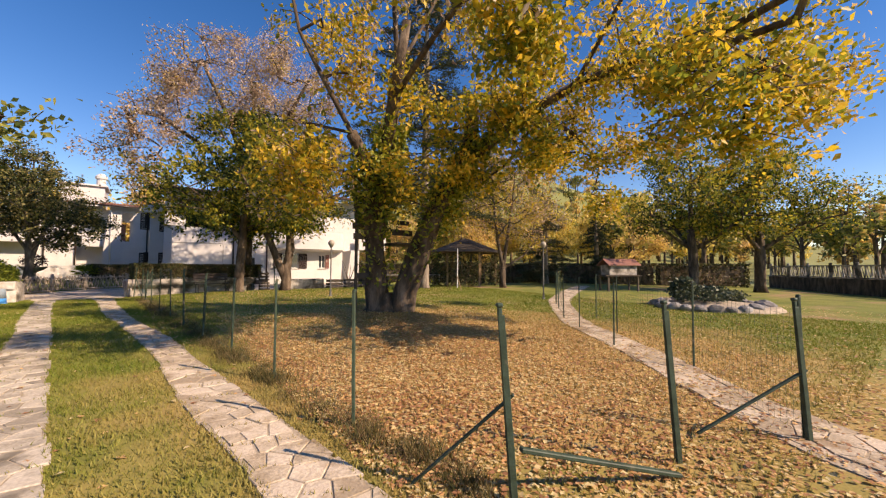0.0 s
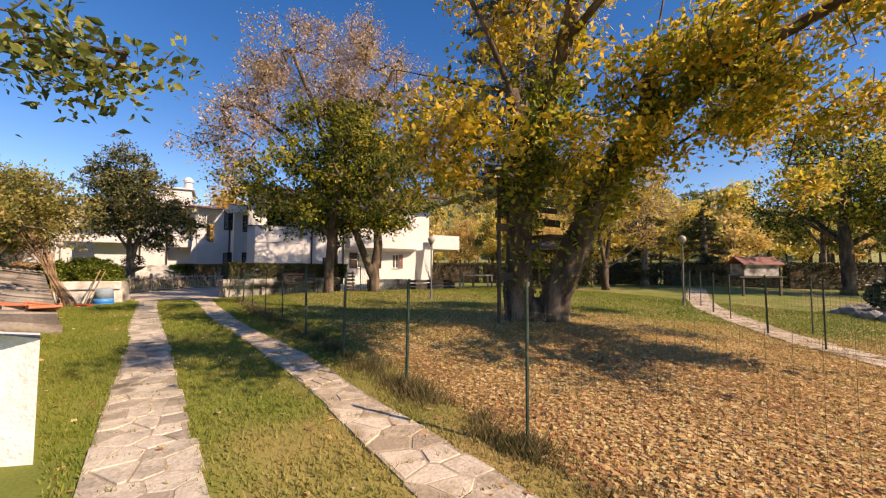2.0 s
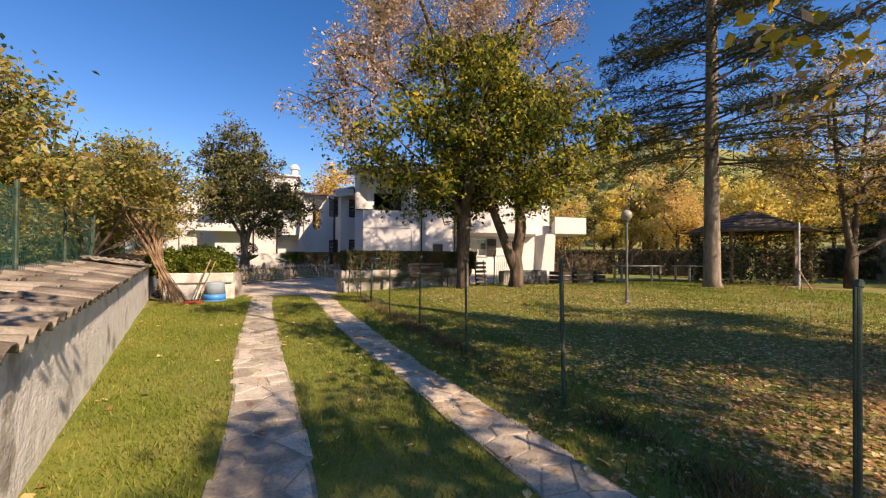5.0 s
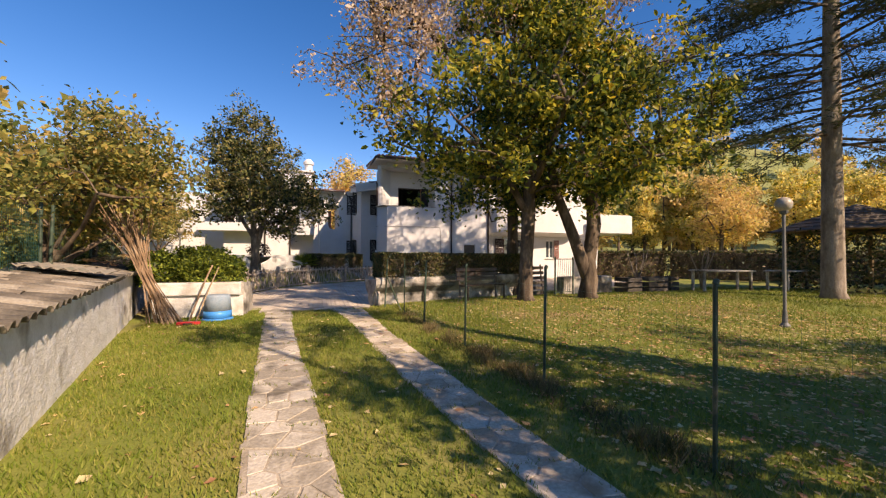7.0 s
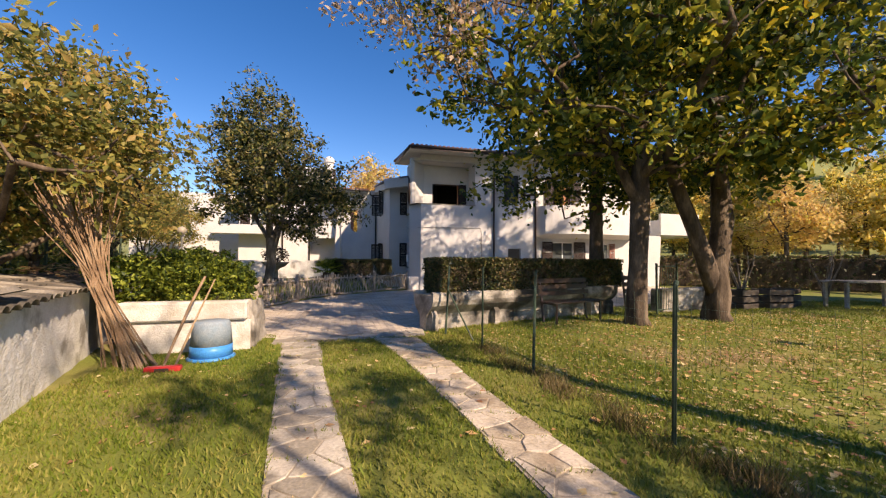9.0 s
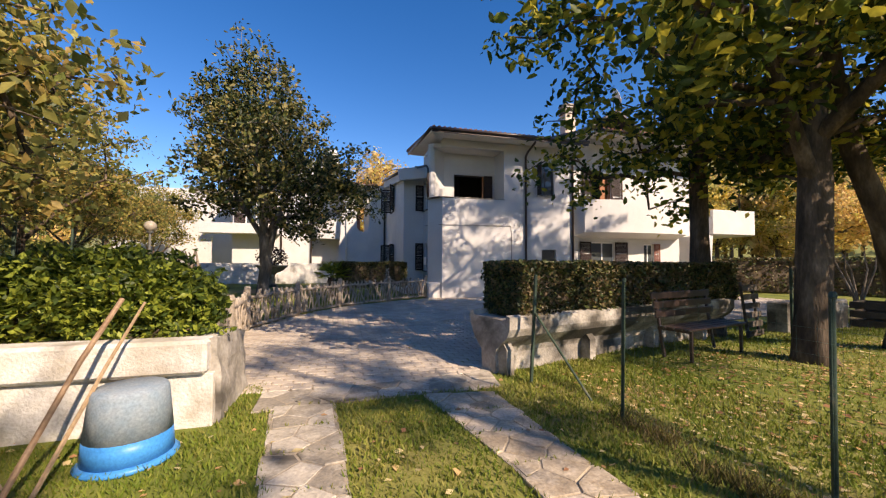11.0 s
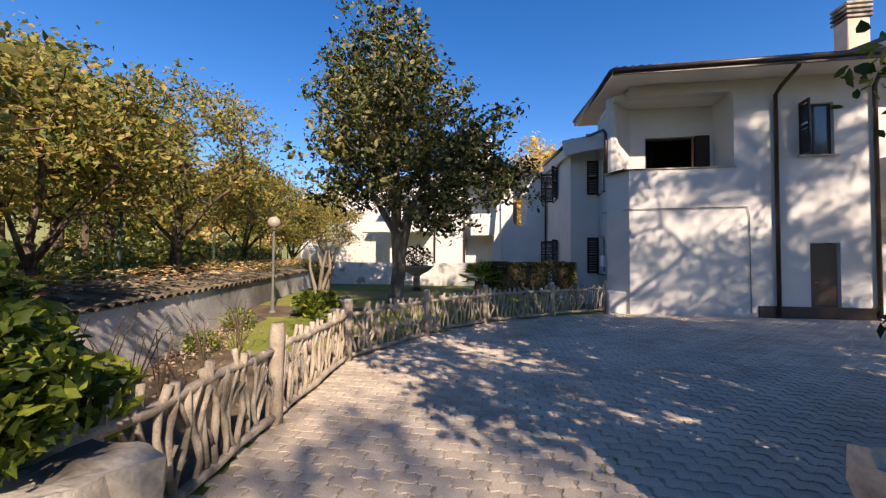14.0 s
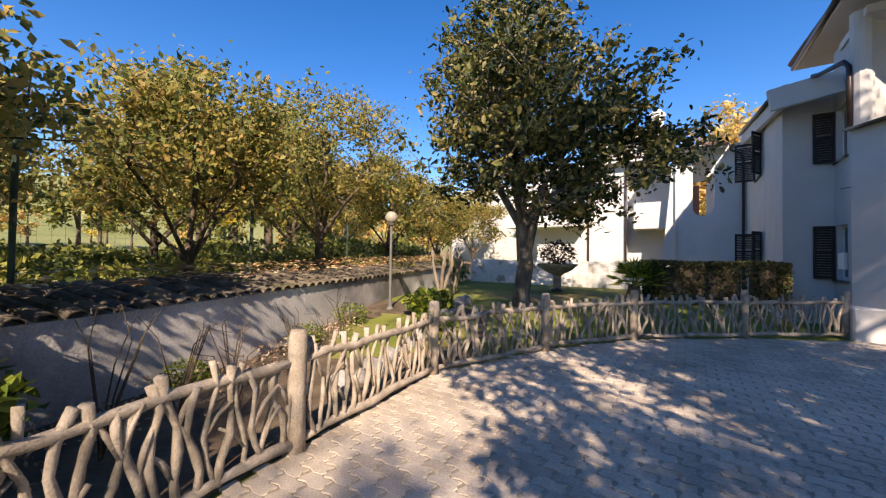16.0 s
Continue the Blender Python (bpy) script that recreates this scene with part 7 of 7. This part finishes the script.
# pole stand with three legs by the gazebo
ps = thing("pole_stand", (13.4, 15.7, gz(13.4, 15.7)), "pale tripod stand with a tall pole on the lawn", "stand")
part("pole", Geo().tube([(0, 0, 0.15), (0.02, 0, 2.3)], 0.025, 8), M_WHITEP, ps)
for k in range(3):
    a = radians(120 * k + 20)
    part("leg", Geo().tube([(0, 0, 0.75), (0.45 * math.cos(a), 0.45 * math.sin(a), 0.0)], 0.022, 7), M_WOODTAN, ps)
# potted bush and shrubs by the boundary hedge
for k, (x, y) in enumerate([(10.6, 23.4), (13.2, 22.6)]):
    t = thing("bare_shrub", (x, y, gz(x, y)), "bare young shrub with pale forked stems", "shrub", "bare shrubs")
    rq = random.Random(70 + k)
    for j in range(5):
        a = rq.uniform(0, 6.28)
        part("stem", Geo().tube([(0, 0, -0.03), (0.1 * math.cos(a), 0.1 * math.sin(a), 0.6), (0.35 * math.cos(a), 0.35 * math.sin(a), 1.3), (0.5 * math.cos(a + 0.3), 0.5 * math.sin(a + 0.3), 1.8)], [0.035, 0.03, 0.018, 0.006], 6), M_BARKL, t, smooth=True)
# satellite dish on the dormer's ridge
sd = thing("satellite_dish", (11.0, 33.0, 9.44), "white satellite dish on a thin pole on the roof", "dish")
part("pole", Geo().tube([(0, 0, -0.02), (0, 0, 0.85)], 0.025, 8), M_POLE, sd)
bowl = Geo().lathe([(0.02, 0.0), (0.2, 0.025), (0.36, 0.08), (0.46, 0.14), (0.47, 0.155), (0.36, 0.1), (0.2, 0.045), (0.02, 0.02)], (0, 0, 0), 20)
turn = pose(0, -0.03, 0.72, 66, 0, 62)
bowl.v = [tuple(turn @ Vector(p)) for p in bowl.v]
part("bowl", bowl, M_WHITEP, sd, smooth=True)
part("feed_arm", Geo().tube([turn @ Vector((0, -0.4, 0.1)), turn @ Vector((0, -0.1, 0.5))], 0.014, 6), M_POLE, sd)
# flower bed with rocks
fbed = thing("rock_bed", (17.5, 5.2, gz(17.5, 5.2)), "round flower bed edged with pale rocks", "flower bed")
rg = random.Random(6)
for k in range(26):
    a = 2 * math.pi * k / 26
    x, y, s = 2.4 * math.cos(a), 1.7 * math.sin(a), rg.uniform(0.16, 0.3)
    bm = bmesh.new()
    bmesh.ops.create_icosphere(bm, subdivisions=2, radius=s)
    for v in bm.verts:
        v.co *= 1 + 0.35 * noise.noise(v.co * 4 + Vector((k, 0, 0)))
        v.co.z *= 0.7
    bmesh.ops.translate(bm, vec=(x, y, s * 0.35), verts=bm.verts)
    me = bpy.data.meshes.new("rock")
    bm.to_mesh(me)
    bm.free()
    me.materials.append(M_ROCK)
    part("rock", me, M_ROCK, fbed)
part("soil", Geo().lathe([(2.3, -0.05), (2.1, 0.1), (0.5, 0.25), (0.05, 0.26)], (0, 0, 0), 20), M_DIRT, fbed)
bush("grey_shrub", (17.2, 5.4, gz(17, 5.4) + 0.2), (1.3, 1.0, 0.3), 1600, L_CONIF, 0.14, "low grey-green shrub in the rock bed", 91)
bush("grey_shrub", (18.5, 4.9, gz(18, 5) + 0.15), (0.7, 0.6, 0.25), 700, L_CONIF, 0.12, "low grey-green shrub in the rock bed", 92)
bush("yucca", (17.0, 6.0, gz(17, 6) + 0.25), (0.45, 0.45, 0.45), 500, L_CONIF, 0.2, "spiky dark yucca in the rock bed", 93)

# far lattice wall
lat = thing("lattice_wall", (36, 4, gz(36, 4)), "dark low wall with a pale lattice balustrade", "wall", kind="structure")
linv = lat.matrix_world.inverted()
LA, LB = Vector((39.5, 7.5, 0)), Vector((27.5, -2.5, 0))
ld = (LB - LA).normalized()
LL = (LB - LA).length
gl = Geo().beam(LA + Vector((0, 0, 0.4)), LB + Vector((0, 0, 0.4)), 0.35, 1.1)
gl.v = [tuple(linv @ Vector(v)) for v in gl.v]
part("wall_body", gl, M_BARK, lat)
k = 0.0
while k <= LL:
    c = LA + ld * k
    g = Geo().beam(c + Vector((0, 0, 0.9)), c + Vector((0, 0, 1.95)), 0.16, 0.16, 0.02)
    g.v = [tuple(linv @ Vector(v)) for v in g.v]
    part("pillar", g, M_CONC, lat)
    if k + 2 <= LL:
        g = Geo()
        for z in (1.0, 1.75):
            g.beam(c + Vector((0, 0, z)), c + ld * 2 + Vector((0, 0, z)), 0.09, 0.08)
        for j in range(10):
            u = 0.1 + 0.19 * j
            g.beam(c + ld * u + Vector((0, 0, 1.0)), c + ld * (u + 0.12 * (-1) ** j) + Vector((0, 0, 1.75)), 0.05, 0.05)
            g.beam(c + ld * u + Vector((0, 0, 1.75)), c + ld * (u + 0.19) + Vector((0, 0, 1.0)), 0.04, 0.04)
        g.v = [tuple(linv @ Vector(v)) for v in g.v]
        part("lattice_panel", g, M_CONC, lat)
    k += 2.0

# far cross wall of the raised garden, stone bowl with a dark shrub
cw = Geo().wall((-9.9, 36.2), (-2.3, 36.2), 0.2, 1.55, 0.25)
solo("garden_wall", cw, M_ROUGHWALL, "pale plastered garden wall under the house", "wall", kind="structure")
bw = thing("stone_bowl", (-5.3, 33.6, gz(-5.3, 33.6)), "stone bowl on a pedestal with a dark red shrub", "planter bowl")
part("pedestal", Geo().lathe([(0.22, -0.03), (0.22, 0.08), (0.13, 0.14), (0.12, 0.5), (0.18, 0.56)], (0, 0, 0), 14), M_CONC, bw)
part("bowl", Geo().lathe([(0.16, 0.56), (0.42, 0.68), (0.62, 0.86), (0.64, 0.9), (0.56, 0.9), (0.05, 0.86)], (0, 0, 0), 18), M_CONC, bw, smooth=True)
L_DARKRED = leafmat("dark_red_leaves", [(0.02, 0.008, 0.008), (0.05, 0.018, 0.018)], 0.1)
bush("bowl_shrub", (-5.3, 33.6, gz(-5.3, 33.6) + 0.87), (0.6, 0.6, 0.4), 900, L_DARKRED, 0.09, "dark red leafy shrub in the stone bowl", 94)


# ---- paving ----
def inside(x, y, poly):
    c = False
    for (x0, y0), (x1, y1) in zip(poly, poly[1:] + poly[:1]):
        if (y0 > y) != (y1 > y) and x < (x1 - x0) * (y - y0) / (y1 - y0) + x0:
            c = not c
    return c


YARD = [(-3.85, 21.2), (-4.22, 23.1), (-4.44, 25.3), (-3.68, 27.3), (-2.6, 29.02), (-0.88, 30.52), (0.85, 31.39), (14.5, 31.3), (14.5, 25.5), (4.6, 23.6), (-0.3, 22.2), (-0.55, 21.4), (-1.6, 21.2), (-2.6, 21.15)]


def paving():
    bed = Geo().prism(YARD, 0.02, lambda x, y: gz(x, y) + 0.012)
    root = tagged(part("courtyard_paving", bed, M_DIRT), "interlocking grey-beige concrete paving of the courtyard", "paving", kind="structure")
    L, W, a = 0.235, 0.118, 0.018
    out = [(-L / 2 + a, -W / 2), (-L / 6, -W / 2 + a), (L / 6, -W / 2 - a * 0.4), (L / 2 - a, -W / 2), (L / 2, -W / 6), (L / 2 - a, W / 6), (L / 2 - a * 0.5, W / 2), (L / 6, W / 2 - a * 0.4), (-L / 6, W / 2 + a), (-L / 2 + a, W / 2), (-L / 2 + a, W / 6), (-L / 2, -W / 6)]
    out = [(x * 0.98, y * 0.965) for x, y in out]
    piece = Geo().prism(out, -0.02, 0.0, 0.004)
    me = piece.mesh("paver", M_PAVER)
    rng = random.Random(2)
    V0 = np.array(piece.v)
    rest, cells = [], []
    j = 0
    y = 21.0
    while y < 31.4:
        x = -4.6 + (0.5 * L if j % 2 else 0)
        while x < 14.5:
            if inside(x, y, YARD) and not (x > 6.5 and y < 27):
                cells.append((x, y))
            x += L
        y += W
        j += 1
    cells.sort(key=lambda c: (c[0] + 2) ** 2 * 0.35 + (c[1] - 21.2) ** 2)
    for k, (x, y) in enumerate(cells):
        z = gz(x, y) + 0.022 + rng.uniform(-0.002, 0.002)
        rx, ry = rng.uniform(-0.012, 0.012), rng.uniform(-0.012, 0.012)
        if k < 300:
            o = new("paver", me)
            o.matrix_world = pose(x, y, z, math.degrees(rx), math.degrees(ry), rng.uniform(-1, 1))
            o.parent = root
        else:
            v = V0 + np.array([x, y, z])
            v[:, 2] += V0[:, 0] * ry + V0[:, 1] * rx
            rest.append(v)
    k = len(V0)
    G2 = Geo()
    for i, v in enumerate(rest):
        G2.v.extend(map(tuple, v))
        G2.f.extend([tuple(n + i * k for n in f) for f in piece.f[1:]])
    part("pavers", G2, M_PAVER2, root, kind="stuff")


paving()
for nm, stone, lab in (("path_1", 0.25, "pale flagstone garden path with mossy joints"), ("path_2", 0.25, "pale flagstone garden path beside the fence"), ("path_3", 0.32, "narrow pale flagstone path across the lawn"), ("path_4", 0.27, "strip of irregular flagstones before the courtyard")):
    flag_path(nm, PATHS[nm], stone, lab, M_FLAGS if nm in ("path_2", "path_3") else M_FLAG)


# ---- grass blades and fallen leaves ----
def path_mask(x, y):
    bad = np.zeros(len(x), bool)
    for nm, path in PATHS.items():
        L = edge_at(path, 0)[2]
        for i in range(int(L / 0.5)):
            a, b, _ = edge_at(path, L * i / int(L / 0.5))
            c, d, _ = edge_at(path, L * (i + 1) / int(L / 0.5))
            q = [a, b, d, c]
            s = np.ones(len(x), bool)
            t = np.ones(len(x), bool)
            for (x0, y0), (x1, y1) in zip(q, q[1:] + q[:1]):
                w = (x1 - x0) * (y - y0) - (y1 - y0) * (x - x0)
                s &= w > 0.01
                t &= w < -0.01
            bad |= s | t
    return bad


def scatter_grass(name, n, x0, x1, y0, y1, h, seed, label):
    rng = np.random.default_rng(seed)
    x, y = rng.uniform(x0, x1, n), rng.uniform(y0, y1, n)
    ok = (x > wall_x(y) + 0.03) & ~path_mask(x, y) & ~((y > 20.3) & (x < -3.6)) & ~((y > 20.75) & (x < -0.6) & (x > -3.36)) & ~((y > 21.4 + (x + 0.5) * 0.24) & (x > -0.6) & (x < 4.8))
    x, y = x[ok], y[ok]
    n = len(x)
    z = ground(x, y) - 0.004
    hh = h * rng.uniform(0.5, 1.4, n)
    a, l = rng.uniform(0, 2 * np.pi, n), rng.uniform(0.2, 0.9, n) * hh
    w = rng.uniform(0.003, 0.006, n) * (1 + np.hypot(x + 1, y - 10) / 10)
    b = rng.uniform(0, 2 * np.pi, n)
    base = np.stack([x, y, z], 1)
    off = np.stack([np.cos(b) * w, np.sin(b) * w, np.zeros(n)], 1)
    tip = base + np.stack([np.cos(a) * l, np.sin(a) * l, hh], 1)
    V = np.stack([base - off, base + off, tip], 1).reshape(-1, 3)
    tagged(new(name, bulk_mesh(name, V, np.arange(3 * n).reshape(-1, 3), M_GRASS)), label, "grass", kind="stuff")


scatter_grass("lawn_grass", 240000, -5.2, 1.6, 1.0, 21.5, 0.045, 101, "short green lawn grass between the paths")
scatter_grass("lawn_grass", 150000, 0.4, 16.0, 0.5, 23.5, 0.05, 102, "lawn grass under the autumn trees")


def litter(n, fn, size, seed, label):
    rng = np.random.default_rng(seed)
    P = fn(rng, n)
    ok = P[:, 0] > wall_x(P[:, 1]) + 0.05
    P = P[ok]
    z = ground(P[:, 0], P[:, 1]) + rng.uniform(0.006, 0.026, len(P))
    me = leaf_mesh("fallen_leaves", np.stack([P[:, 0], P[:, 1], z], 1), size, M_LITTER, rng, droop=0.0, width=0.65, flat=0.85)
    tagged(new("fallen_leaves", me), label, "fallen leaves", kind="stuff")


litter(70000, lambda r, n: np.stack([1.35 + np.abs(r.normal(0, 3.4, n)), r.normal(5.2, 3.4, n)], 1), 0.042, 111, "dense brown and orange fallen leaves on the lawn")
litter(16000, lambda r, n: np.stack([r.uniform(0.2, 9, n), r.uniform(8, 21, n)], 1), 0.05, 112, "scattered brown fallen leaves on the lawn")
litter(1100, lambda r, n: np.stack([r.uniform(-5, 1.3, n), r.uniform(1, 21, n)], 1), 0.06, 113, "few brown leaves between the paths")
litter(8000, lambda r, n: np.stack([r.uniform(4, 20, n), r.uniform(-1, 10, n)], 1), 0.05, 114, "scattered yellow-brown leaves on the far lawn")
def wall_leaves(n, seed):
    rng = np.random.default_rng(seed)
    y = rng.uniform(20.5, 36, n)
    x = wall_x(y) - rng.uniform(0.0, 1.4, n)
    z = np.where(wall_x(y) - x < 0.95, 1.2 + 0.02 * (y - 19.4) + 0.16 * (wall_x(y) - x), ground(x, y)) + rng.uniform(0.03, 0.09, n)
    me = leaf_mesh("fallen_leaves", np.stack([x, y, z], 1), 0.08, M_LITTER, rng, droop=0.0, width=0.65, flat=0.8)
    tagged(new("fallen_leaves", me), "brown fallen leaves along the tiled wall", "fallen leaves", kind="stuff")
wall_leaves(3200, 115)


def fence_weeds(line, n, seed):
    """Taller dry grass left standing along a fence line."""
    rng = np.random.default_rng(seed)
    seg = rng.integers(0, len(line) - 1, n)
    u = rng.uniform(0, 1, n)
    P = np.array(line)
    xy = P[seg] + (P[seg + 1] - P[seg]) * u[:, None] + np.stack([rng.normal(0, 0.11, n), rng.normal(0, 0.05, n)], 1)
    tuft = np.array([noise.noise(Vector((float(a) * 2.2, float(b) * 2.2, 5.0))) for a, b in xy])
    keep = tuft > rng.uniform(-0.5, 0.25, n)
    xy, tuft = xy[keep], tuft[keep]
    n = len(xy)
    h = rng.uniform(0.05, 0.16, n) * (0.8 + tuft)
    base = np.stack([xy[:, 0], xy[:, 1], ground(xy[:, 0], xy[:, 1]) - 0.004], 1)
    a, b = rng.uniform(0, 2 * np.pi, n), rng.uniform(0, 2 * np.pi, n)
    off = np.stack([np.cos(b), np.sin(b), np.zeros(n)], 1) * rng.uniform(0.003, 0.007, n)[:, None]
    tip = base + np.stack([np.cos(a) * h * 0.6, np.sin(a) * h * 0.6, h], 1)
    V = np.stack([base - off, base + off, tip], 1).reshape(-1, 3)
    tagged(new("fence_weeds", bulk_mesh("fence_weeds", V, np.arange(3 * n).reshape(-1, 3), M_WEED)), "uncut brown-green weeds along the wire fence", "weeds", kind="stuff")


fence_weeds(ROW_A, 22000, 116)
fence_weeds([(1.91, 1.67), (1.58, 3.33)], 2500, 117)
